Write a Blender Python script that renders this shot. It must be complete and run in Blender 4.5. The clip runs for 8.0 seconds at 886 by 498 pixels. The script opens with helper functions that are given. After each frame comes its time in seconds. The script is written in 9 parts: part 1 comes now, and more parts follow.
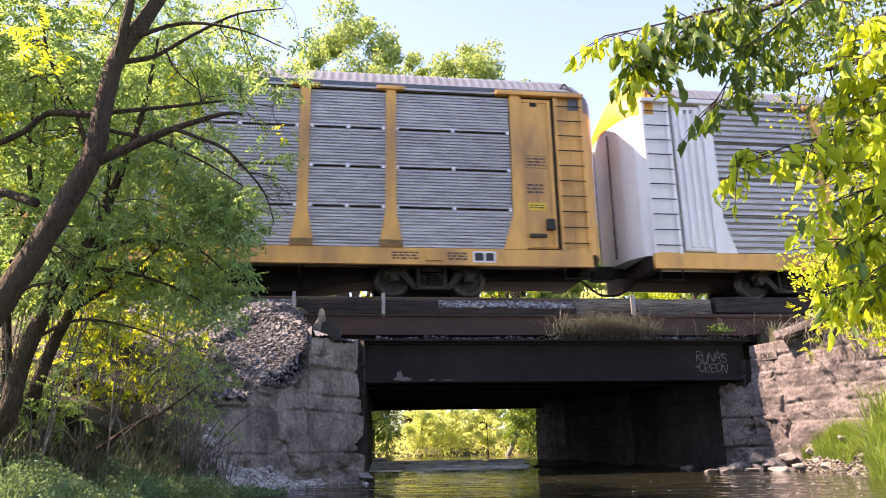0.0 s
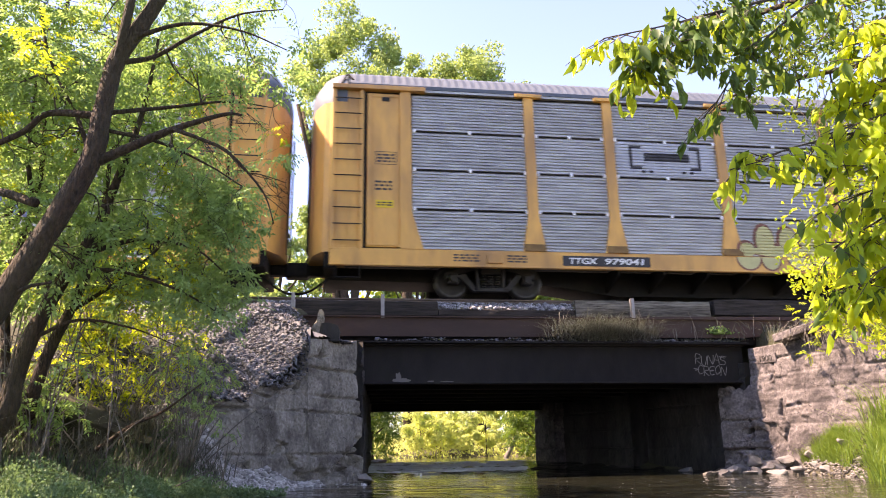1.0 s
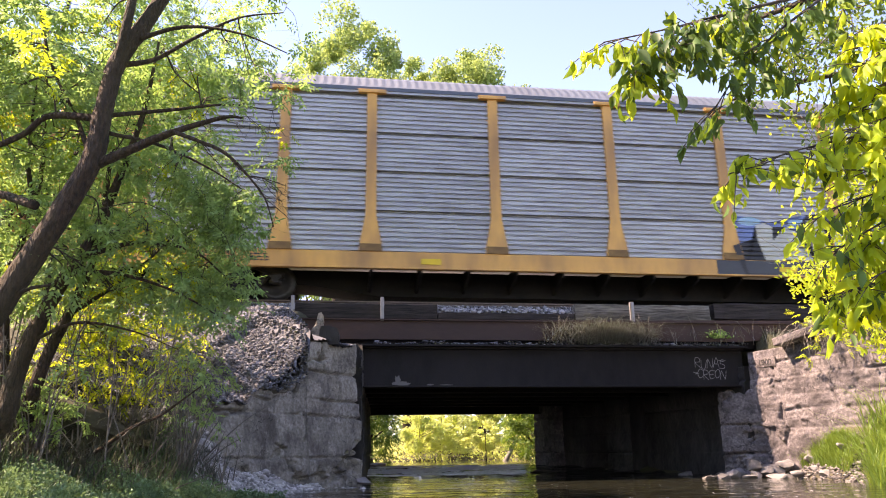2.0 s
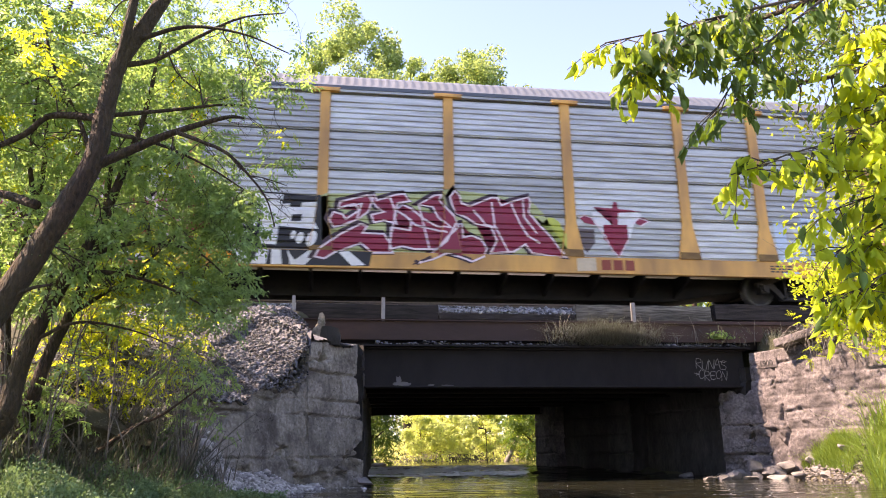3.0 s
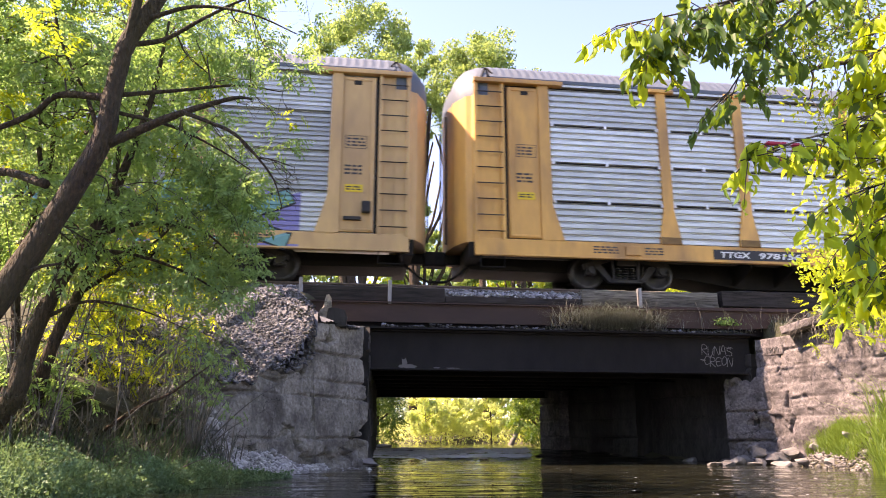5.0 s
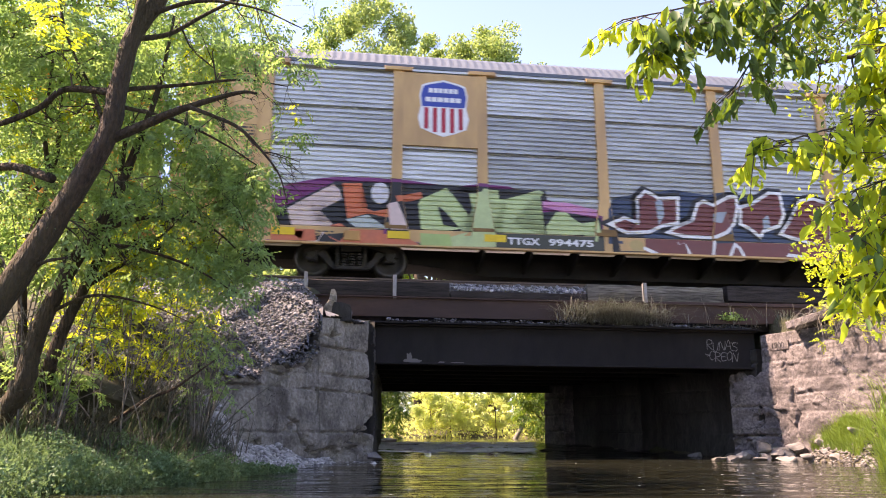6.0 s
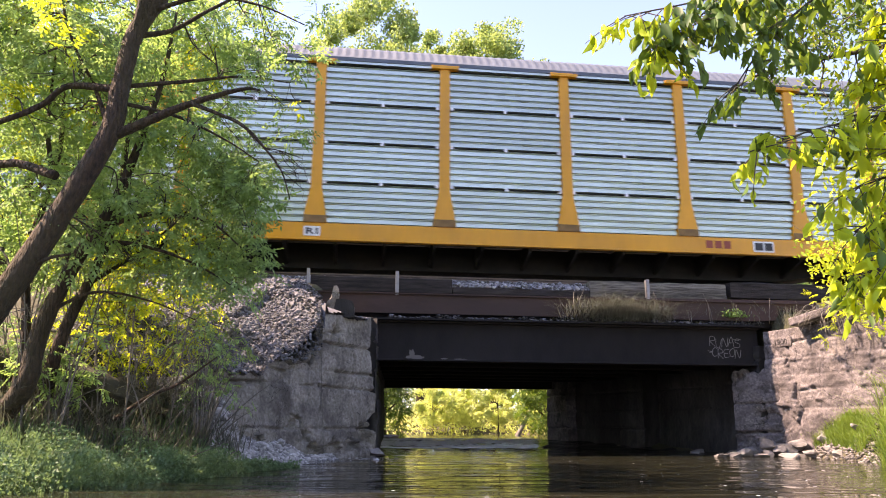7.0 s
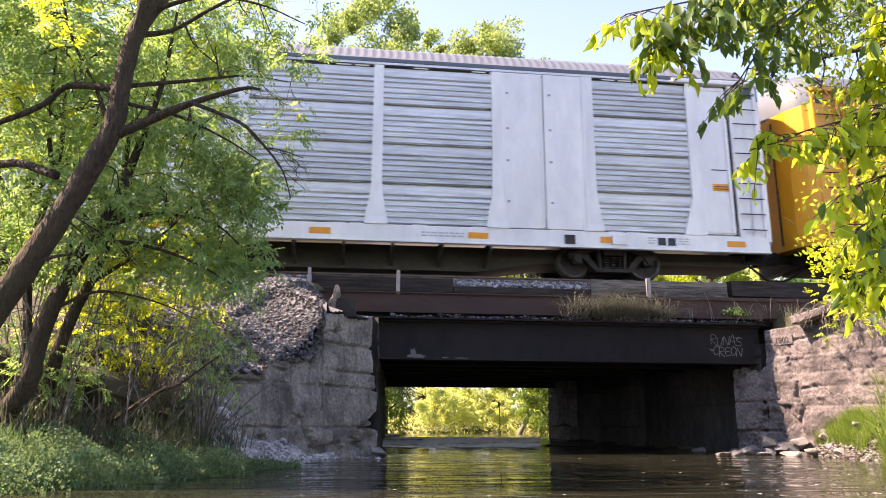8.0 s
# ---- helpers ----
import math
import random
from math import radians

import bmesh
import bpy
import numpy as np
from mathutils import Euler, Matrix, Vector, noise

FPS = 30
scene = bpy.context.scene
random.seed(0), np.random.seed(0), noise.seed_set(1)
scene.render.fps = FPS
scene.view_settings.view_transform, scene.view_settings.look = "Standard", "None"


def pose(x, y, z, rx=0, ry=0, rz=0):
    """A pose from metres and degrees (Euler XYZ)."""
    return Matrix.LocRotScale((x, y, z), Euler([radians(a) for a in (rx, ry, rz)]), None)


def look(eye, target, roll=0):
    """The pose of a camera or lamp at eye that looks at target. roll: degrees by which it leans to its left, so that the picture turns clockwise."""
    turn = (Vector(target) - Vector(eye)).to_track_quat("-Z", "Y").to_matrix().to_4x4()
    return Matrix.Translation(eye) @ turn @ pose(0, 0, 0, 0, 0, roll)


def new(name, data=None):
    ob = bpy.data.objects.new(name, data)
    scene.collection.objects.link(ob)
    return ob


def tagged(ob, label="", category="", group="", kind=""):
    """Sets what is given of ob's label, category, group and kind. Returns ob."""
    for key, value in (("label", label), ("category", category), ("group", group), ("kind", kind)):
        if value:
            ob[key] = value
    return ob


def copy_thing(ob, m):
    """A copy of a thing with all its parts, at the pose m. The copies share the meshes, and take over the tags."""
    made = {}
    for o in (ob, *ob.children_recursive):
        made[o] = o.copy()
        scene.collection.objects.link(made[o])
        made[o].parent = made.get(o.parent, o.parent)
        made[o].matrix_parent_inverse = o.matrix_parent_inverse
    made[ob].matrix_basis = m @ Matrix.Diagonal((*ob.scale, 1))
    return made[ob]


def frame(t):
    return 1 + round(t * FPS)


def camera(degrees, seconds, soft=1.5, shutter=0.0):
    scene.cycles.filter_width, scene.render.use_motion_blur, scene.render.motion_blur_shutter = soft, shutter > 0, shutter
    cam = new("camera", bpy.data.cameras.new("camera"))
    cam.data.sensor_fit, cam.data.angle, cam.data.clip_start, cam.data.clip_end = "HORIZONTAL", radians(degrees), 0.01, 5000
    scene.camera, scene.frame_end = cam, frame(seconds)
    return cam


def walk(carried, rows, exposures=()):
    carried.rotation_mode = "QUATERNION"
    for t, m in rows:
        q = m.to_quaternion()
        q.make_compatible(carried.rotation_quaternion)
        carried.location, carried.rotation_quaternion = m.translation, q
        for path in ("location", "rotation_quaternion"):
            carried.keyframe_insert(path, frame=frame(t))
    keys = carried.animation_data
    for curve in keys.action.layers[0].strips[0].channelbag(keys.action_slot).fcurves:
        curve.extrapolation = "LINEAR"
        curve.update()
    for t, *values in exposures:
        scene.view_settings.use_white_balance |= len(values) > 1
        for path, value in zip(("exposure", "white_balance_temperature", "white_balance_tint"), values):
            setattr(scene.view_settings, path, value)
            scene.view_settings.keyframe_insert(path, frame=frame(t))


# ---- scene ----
# ---------------------------------------------------------------- camera
EYE = Vector((0.0, 0.0, 0.59))
cam = camera(62.35, 8.0, soft=1.0, shutter=0.08)


def aim(yaw, pitch, roll):
    a, b = radians(yaw), radians(pitch)
    way = Vector((math.sin(a) * math.cos(b), math.cos(a) * math.cos(b), math.sin(b)))
    return look(EYE, EYE + way * 10, roll)


walk(cam, [
    (0.0, aim(8.351, 15.090, -1.149)), (0.5, aim(8.356, 15.105, -0.980)), (1.0, aim(8.399, 15.209, -0.941)),
    (1.5, aim(8.439, 15.409, -0.875)), (3.0, aim(8.331, 15.491, -0.705)), (3.5, aim(8.258, 15.262, -0.536)),
    (4.0, aim(8.140, 14.878, -0.344)), (4.5, aim(7.970, 14.502, -0.111)), (6.0, aim(7.369, 13.767, 0.213)),
    (6.5, aim(7.238, 13.632, 0.239)), (7.0, aim(7.171, 13.499, 0.252)), (7.5, aim(7.108, 13.439, 0.239)),
    (8.0, aim(7.088, 13.415, 0.145))], exposures=[(0.0, 2.86, 8300, 33.5), (8.0, 2.86, 8300, 33.5)])

# ---------------------------------------------------------------- sky and sun
SUN_AZ, SUN_EL = -82.0, 50.0
world = bpy.data.worlds.new("world")
scene.world = world
world.use_nodes = True
wn = world.node_tree.nodes
sky = wn.new("ShaderNodeTexSky")
sky.sky_type = 'NISHITA'
sky.sun_disc = False
sky.sun_elevation, sky.sun_rotation = radians(SUN_EL), radians(SUN_AZ)
sky.air_density, sky.dust_density, sky.ozone_density = 0.60, 0.05, 2.0
world.node_tree.links.new(sky.outputs[0], wn["Background"].inputs[0])
wn["Background"].inputs[1].default_value = 0.114

sun = new("sun", bpy.data.lights.new("sun", 'SUN'))
sun.data.energy, sun.data.angle, sun.data.color = 2.85, radians(0.53), (1.0, 0.93, 0.80)
sun_way = Vector((math.sin(radians(SUN_AZ)) * math.cos(radians(SUN_EL)), math.cos(radians(SUN_AZ)) * math.cos(radians(SUN_EL)), math.sin(radians(SUN_EL))))
sun.matrix_world = look(sun_way * 60, (0, 0, 0))


# ---------------------------------------------------------------- materials
def material(name, dark, light, scale=3.0, rough=0.7, metal=0.0, bump=0.0, bump_scale=None, stain=None, stain_scale=0.6,
             stain_amount=0.5, stretch=(1, 1, 1), island=0.0, objects=0.0, rough_var=0.1, detail=8, spec=0.5):
    """Two-scale procedural surface: fine grain between two colours, large stains of a third, and a bump."""
    m = bpy.data.materials.new(name)
    m.use_nodes = True
    n, l = m.node_tree.nodes, m.node_tree.links
    p = n["Principled BSDF"]
    co = n.new("ShaderNodeTexCoord")
    mp = n.new("ShaderNodeMapping")
    mp.inputs["Scale"].default_value = stretch
    l.new(co.outputs["Object"], mp.inputs[0])
    fine = n.new("ShaderNodeTexNoise")
    fine.inputs["Scale"].default_value, fine.inputs["Detail"].default_value, fine.inputs["Roughness"].default_value = scale, detail, 0.65
    l.new(mp.outputs[0], fine.inputs["Vector"])
    ramp = n.new("ShaderNodeValToRGB")
    ramp.color_ramp.elements[0].position, ramp.color_ramp.elements[1].position = 0.3, 0.7
    ramp.color_ramp.elements[0].color, ramp.color_ramp.elements[1].color = (*dark, 1), (*light, 1)
    l.new(fine.outputs[0], ramp.inputs[0])
    colour = ramp.outputs[0]
    if stain:
        big = n.new("ShaderNodeTexNoise")
        big.inputs["Scale"].default_value, big.inputs["Detail"].default_value = stain_scale, 5
        l.new(mp.outputs[0], big.inputs["Vector"])
        sr = n.new("ShaderNodeValToRGB")
        sr.color_ramp.elements[0].position, sr.color_ramp.elements[1].position = 0.42, 0.66
        sr.color_ramp.elements[1].color = (stain_amount,) * 3 + (1,)
        l.new(big.outputs[0], sr.inputs[0])
        mix = n.new("ShaderNodeMix")
        mix.data_type = 'RGBA'
        l.new(sr.outputs[0], mix.inputs[0])
        l.new(colour, mix.inputs[6])
        mix.inputs[7].default_value = (*stain, 1)
        colour = mix.outputs[2]
    if island or objects:
        src = n.new("ShaderNodeNewGeometry").outputs["Random Per Island"] if island else n.new("ShaderNodeObjectInfo").outputs["Random"]
        amount = island or objects
        mr = n.new("ShaderNodeMapRange")
        mr.inputs[3].default_value, mr.inputs[4].default_value = 1 - amount, 1 + amount
        l.new(src, mr.inputs[0])
        hv = n.new("ShaderNodeHueSaturation")
        l.new(mr.outputs[0], hv.inputs["Value"])
        l.new(colour, hv.inputs["Color"])
        colour = hv.outputs[0]
    l.new(colour, p.inputs["Base Color"])
    rr = n.new("ShaderNodeMapRange")
    rr.inputs[3].default_value, rr.inputs[4].default_value = max(0.02, rough - rough_var), min(1, rough + rough_var)
    l.new(fine.outputs[0], rr.inputs[0])
    l.new(rr.outputs[0], p.inputs["Roughness"])
    p.inputs["Metallic"].default_value = metal
    p.inputs["Specular IOR Level"].default_value = spec
    if bump:
        bt = fine
        if bump_scale:
            bt = n.new("ShaderNodeTexNoise")
            bt.inputs["Scale"].default_value, bt.inputs["Detail"].default_value = bump_scale, 6
            l.new(mp.outputs[0], bt.inputs["Vector"])
        b = n.new("ShaderNodeBump")
        b.inputs["Strength"].default_value, b.inputs["Distance"].default_value = 1.0, bump
        l.new(bt.outputs[0], b.inputs["Height"])
        l.new(b.outputs[0], p.inputs["Normal"])
    return m


def leaf_material(name, dark, light, through_colour, amount=0.45):
    """A leaf: a glossy face that also lets light through, each leaf a little different."""
    m = bpy.data.materials.new(name)
    m.use_nodes = True
    n, l = m.node_tree.nodes, m.node_tree.links
    p, out = n["Principled BSDF"], n["Material Output"]
    g = n.new("ShaderNodeNewGeometry")
    ramp = n.new("ShaderNodeValToRGB")
    ramp.color_ramp.elements[0].color, ramp.color_ramp.elements[1].color = (*dark, 1), (*light, 1)
    l.new(g.outputs["Random Per Island"], ramp.inputs[0])
    l.new(ramp.outputs[0], p.inputs["Base Color"])
    p.inputs["Roughness"].default_value = 0.55
    p.inputs["Specular IOR Level"].default_value = 0.35
    t = n.new("ShaderNodeBsdfTranslucent")
    hv = n.new("ShaderNodeMix")
    hv.data_type = 'RGBA'
    hv.inputs[0].default_value = 0.7
    l.new(ramp.outputs[0], hv.inputs[6])
    hv.inputs[7].default_value = (*through_colour, 1)
    l.new(hv.outputs[2], t.inputs[0])
    mix = n.new("ShaderNodeMixShader")
    mix.inputs[0].default_value = amount
    l.new(p.outputs[0], mix.inputs[1])
    l.new(t.outputs[0], mix.inputs[2])
    l.new(mix.outputs[0], out.inputs[0])
    return m


def paint(name, colour, rough=0.45, dirt=(0.10, 0.06, 0.035), amount=0.55, stretch=(1, 1, 0.35)):
    d = tuple(c * 0.86 for c in colour)
    return material(name, d, colour, 6.0, rough, 0.0, 0.0006, 40, dirt, 1.3, amount, stretch, objects=0.05)


def masonry(name, dark, light, soot, pale, crack=2.4, streak=(5.0, 5.0, 0.35), soot_amount=0.75, pale_amount=0.5, rough=0.93, web=0.95):
    """Old concrete: grain, soot in blotches, pale lime runs, and a web of dark cracks."""
    m = bpy.data.materials.new(name)
    m.use_nodes = True
    n, l = m.node_tree.nodes, m.node_tree.links
    p = n["Principled BSDF"]
    co = n.new("ShaderNodeTexCoord").outputs["Object"]

    def tex(scale, detail, stretch=(1, 1, 1), vector=None):
        mp = n.new("ShaderNodeMapping")
        mp.inputs["Scale"].default_value = stretch
        l.new(vector or co, mp.inputs[0])
        t = n.new("ShaderNodeTexNoise")
        t.inputs["Scale"].default_value, t.inputs["Detail"].default_value, t.inputs["Roughness"].default_value = scale, detail, 0.65
        l.new(mp.outputs[0], t.inputs["Vector"])
        return t

    def ramp(source, a, b, top=1.0):
        r = n.new("ShaderNodeMapRange")
        r.inputs[1].default_value, r.inputs[2].default_value, r.inputs[3].default_value, r.inputs[4].default_value = a, b, 0.0, top
        l.new(source, r.inputs[0])
        return r.outputs[0]

    def mix(factor, a, b):
        x = n.new("ShaderNodeMix")
        x.data_type = 'RGBA'
        l.new(factor, x.inputs[0])
        for socket, value in ((x.inputs[6], a), (x.inputs[7], b)):
            if isinstance(value, tuple):
                socket.default_value = (*value, 1)
            else:
                l.new(value, socket)
        return x.outputs[2]
    fine, grit = tex(19, 12), tex(60, 4)
    colour = mix(ramp(fine.outputs[0], 0.36, 0.64), dark, light)
    colour = mix(ramp(tex(1.7, 6).outputs[0], 0.46, 0.64, soot_amount), colour, soot)
    colour = mix(ramp(tex(1.0, 2.5, streak).outputs[0], 0.50, 0.66, soot_amount * 0.7), colour, soot)
    colour = mix(ramp(tex(5.0, 6).outputs[0], 0.56, 0.68, pale_amount), colour, pale)
    bend = n.new("ShaderNodeVectorMath")
    bend.operation = 'MULTIPLY_ADD'
    bend.inputs[1].default_value = (0.35, 0.35, 0.35)
    l.new(tex(2.6, 4).outputs[1], bend.inputs[0])
    l.new(co, bend.inputs[2])
    vor = n.new("ShaderNodeTexVoronoi")
    vor.feature = 'DISTANCE_TO_EDGE'
    vor.inputs["Scale"].default_value = crack
    l.new(bend.outputs[0], vor.inputs["Vector"])
    line = n.new("ShaderNodeMath")
    line.operation = 'MULTIPLY'
    l.new(ramp(vor.outputs["Distance"], 0.016, 0.002), line.inputs[0])
    l.new(ramp(tex(1.1, 3).outputs[0], 0.44, 0.60, web), line.inputs[1])
    colour = mix(line.outputs[0], colour, tuple(c * 0.25 for c in soot))
    l.new(colour, p.inputs["Base Color"])
    p.inputs["Roughness"].default_value = rough
    p.inputs["Specular IOR Level"].default_value = 0.25
    h = n.new("ShaderNodeMath")
    h.operation = 'MULTIPLY_ADD'
    h.inputs[1].default_value = 0.35
    l.new(grit.outputs[0], h.inputs[0])
    l.new(fine.outputs[0], h.inputs[2])
    b = n.new("ShaderNodeBump")
    b.inputs["Strength"].default_value, b.inputs["Distance"].default_value = 1.0, 0.016
    l.new(h.outputs[0], b.inputs["Height"])
    l.new(b.outputs[0], p.inputs["Normal"])
    return m


ORANGE = paint("faded_orange_paint", (0.74, 0.37, 0.09), 0.55, (0.25, 0.125, 0.055), 0.7)
TAN = paint("weathered_tan_paint", (0.60, 0.36, 0.15), 0.6, (0.32, 0.18, 0.09), 0.6)
YELLOW = paint("fresh_yellow_paint", (0.70, 0.29, 0.006), 0.38, (0.40, 0.17, 0.02), 0.35)
WHITE = paint("white_car_paint", (0.74, 0.73, 0.69), 0.42, (0.45, 0.45, 0.46), 0.35)
ROOF = paint("galvanised_roof", (0.092, 0.112, 0.138), 0.6, (0.07, 0.08, 0.09), 0.5)
GREY_STEEL = material("dull_grey_panel", (0.32, 0.315, 0.295), (0.48, 0.47, 0.44), 7, 0.42, 0.45, 0, None, (0.20, 0.18, 0.175), 0.9, 0.6, (0.9, 1, 11), objects=0.08)
PALE_STEEL = material("pale_steel_panel", (0.50, 0.50, 0.47), (0.68, 0.68, 0.64), 7, 0.36, 0.5, 0, None, (0.31, 0.305, 0.29), 0.9, 0.6, (0.9, 1, 11), objects=0.17)
WORN_STEEL = material("worn_steel_panel", (0.40, 0.40, 0.375), (0.56, 0.56, 0.525), 7, 0.40, 0.5, 0, None, (0.24, 0.235, 0.22), 0.9, 0.65, (0.9, 1, 11), objects=0.26)
BRIGHT_STEEL = material("bright_steel_panel", (0.47, 0.515, 0.445), (0.58, 0.625, 0.545), 3, 0.32, 0.85, 0, None, (0.40, 0.44, 0.38), 0.7, 0.6, (0.6, 1, 5), objects=0.10, rough_var=0.03, detail=3)
BLACK_IRON = material("grimy_black_iron", (0.005, 0.0045, 0.004), (0.016, 0.014, 0.012), 9, 0.8, 0.0, 0.003, 30, (0.03, 0.022, 0.017), 1.5, 0.4, spec=0.2)
TRUCK_IRON = material("dusty_truck_iron", (0.009, 0.008, 0.0075), (0.028, 0.024, 0.021), 9, 0.7, 0.1, 0.003, 30, (0.065, 0.050, 0.040), 2.0, 0.5)
DUSTY_IRON = material("dusty_underframe", (0.045, 0.040, 0.032), (0.085, 0.075, 0.060), 6, 0.85, 0.0, 0.002, 30, (0.035, 0.030, 0.025), 0.8, 0.6)
FOOT = material("brown_post_foot", (0.13, 0.065, 0.02), (0.24, 0.13, 0.04), 8, 0.8)
TREAD = material("worn_wheel_steel", (0.035, 0.032, 0.03), (0.09, 0.083, 0.077), 14, 0.45, 0.6)
# near-black that carries the shade inside gaps and slots
SHADOW_GAP = material("gap_shade_black", (0.008, 0.008, 0.008), (0.02, 0.02, 0.02), 5, 0.9)
CLIP = material("pale_clip", (0.62, 0.62, 0.64), (0.75, 0.75, 0.77), 9, 0.5)
BRIDGE_STEEL = material("old_bridge_steel", (0.008, 0.007, 0.008), (0.018, 0.016, 0.017), 5, 0.8, 0.0, 0.002, 35, (0.028, 0.024, 0.024), 0.8, 0.5, (1, 1, 0.5), spec=0.2)
FASCIA_STEEL = material("rusty_brown_beam", (0.050, 0.029, 0.024), (0.085, 0.050, 0.042), 5, 0.75, 0.0, 0.002, 30, (0.036, 0.024, 0.022), 0.9, 0.7, (0.4, 1, 1), spec=0.25)
CONCRETE = masonry("weathered_concrete", (0.150, 0.134, 0.112), (0.30, 0.272, 0.232), (0.070, 0.061, 0.052), (0.46, 0.43, 0.38), 3.0, (3.4, 3.4, 0.5), 0.8, 0.4)
# concrete whose dark tone carries the shade under the bridge
DARK_CONCRETE = material("shade_dark_concrete", (0.015, 0.0138, 0.0135), (0.078, 0.070, 0.067), 5, 0.8, 0, 0.02, 14, (0.012, 0.011, 0.010), 0.7, 0.8, (1, 1, 0.4))
PINK_STONE = masonry("reddish_stone_concrete", (0.090, 0.078, 0.076), (0.205, 0.178, 0.174), (0.044, 0.038, 0.038), (0.33, 0.285, 0.28), 1.7, (1.0, 1.0, 3.4), 0.85, 0.5, web=0.7)
# one stone in two tones: sunlit on the deck, shade-dark where spilled
BALLAST = material("ballast_stone", (0.11, 0.105, 0.11), (0.34, 0.33, 0.335), 8, 0.9, 0, 0.004, 40, island=0.6)
SPILL = material("shaded_spill_stone", (0.042, 0.043, 0.049), (0.165, 0.166, 0.184), 8, 0.9, 0, 0.004, 40, island=0.75)
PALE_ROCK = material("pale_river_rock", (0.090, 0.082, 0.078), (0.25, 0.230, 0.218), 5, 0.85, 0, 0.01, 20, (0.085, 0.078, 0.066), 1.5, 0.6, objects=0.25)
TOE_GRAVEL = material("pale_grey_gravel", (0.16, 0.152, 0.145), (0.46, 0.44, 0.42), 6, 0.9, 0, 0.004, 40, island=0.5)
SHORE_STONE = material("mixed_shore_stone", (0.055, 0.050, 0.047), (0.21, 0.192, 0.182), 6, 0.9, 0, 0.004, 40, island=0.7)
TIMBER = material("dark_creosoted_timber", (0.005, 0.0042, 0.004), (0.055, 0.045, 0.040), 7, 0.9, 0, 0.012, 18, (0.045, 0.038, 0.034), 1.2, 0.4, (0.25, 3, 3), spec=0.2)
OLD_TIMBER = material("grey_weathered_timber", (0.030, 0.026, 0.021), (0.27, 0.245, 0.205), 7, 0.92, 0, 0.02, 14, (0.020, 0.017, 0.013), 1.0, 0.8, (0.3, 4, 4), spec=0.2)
RAIL = material("rail_steel", (0.09, 0.06, 0.05), (0.16, 0.12, 0.10), 12, 0.5, 0.7)
POST_STEEL = material("grey_post_steel", (0.20, 0.19, 0.19), (0.34, 0.32, 0.32), 9, 0.6, 0.4)
SOIL = material("bank_soil", (0.030, 0.026, 0.015), (0.085, 0.075, 0.042), 3.0, 0.95, 0, 0.03, 9, (0.035, 0.042, 0.014), 0.5, 0.9)
BARK = material("ridged_bark", (0.006, 0.0038, 0.0026), (0.085, 0.050, 0.028), 30, 0.95, 0, 0.08, 34, (0.055, 0.048, 0.018), 1.6, 0.6, (1, 1, 0.28))
TWIG = material("thin_twig_bark", (0.022, 0.017, 0.013), (0.10, 0.08, 0.06), 14, 0.9)
DRY_STEM = material("dry_grey_stem", (0.075, 0.066, 0.056), (0.21, 0.185, 0.155), 14, 0.9)
LEAF_MID = leaf_material("small_green_leaf", (0.070, 0.160, 0.062), (0.25, 0.40, 0.14), (0.43, 0.64, 0.14), 0.46)
LEAF_LIME = leaf_material("lime_green_leaf", (0.13, 0.24, 0.025), (0.30, 0.40, 0.045), (0.62, 0.64, 0.03), 0.55)
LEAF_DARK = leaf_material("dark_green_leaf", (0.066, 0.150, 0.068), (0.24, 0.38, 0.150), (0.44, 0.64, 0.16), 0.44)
# leaf with shade put into its dark green
LEAF_SHADE = leaf_material("shade_green_leaf", (0.028, 0.070, 0.018), (0.09, 0.17, 0.035), (0.26, 0.40, 0.03), 0.36)
# leaf with sunlight put into its yellow-green
LEAF_BIG = leaf_material("sun_bright_leaf", (0.24, 0.38, 0.03), (0.42, 0.55, 0.05), (0.86, 0.87, 0.05), 0.6)
LEAF_FAR = leaf_material("distant_leaf", (0.11, 0.19, 0.07), (0.24, 0.34, 0.12), (0.46, 0.57, 0.14), 0.5)
# pale leaf colour with bright sunlight already in it
LEAF_SUNLIT = leaf_material("pale_sunlit_leaf", (0.38, 0.48, 0.15), (0.62, 0.68, 0.28), (0.93, 0.95, 0.33), 0.55)
GRASS = leaf_material("bank_grass", (0.040, 0.092, 0.046), (0.135, 0.24, 0.120), (0.24, 0.38, 0.13), 0.38)
STRAW = leaf_material("grey_green_straw", (0.050, 0.055, 0.048), (0.36, 0.38, 0.35), (0.22, 0.25, 0.19), 0.2)
# brighter than the bank grass, with the shore's sunlight in its colour
SHORE_GREEN = leaf_material("sunlit_shore_grass", (0.080, 0.155, 0.030), (0.18, 0.28, 0.06), (0.38, 0.52, 0.07), 0.4)
DRY_GRASS = leaf_material("dry_grass", (0.045, 0.052, 0.042), (0.15, 0.155, 0.125), (0.18, 0.20, 0.13), 0.25)


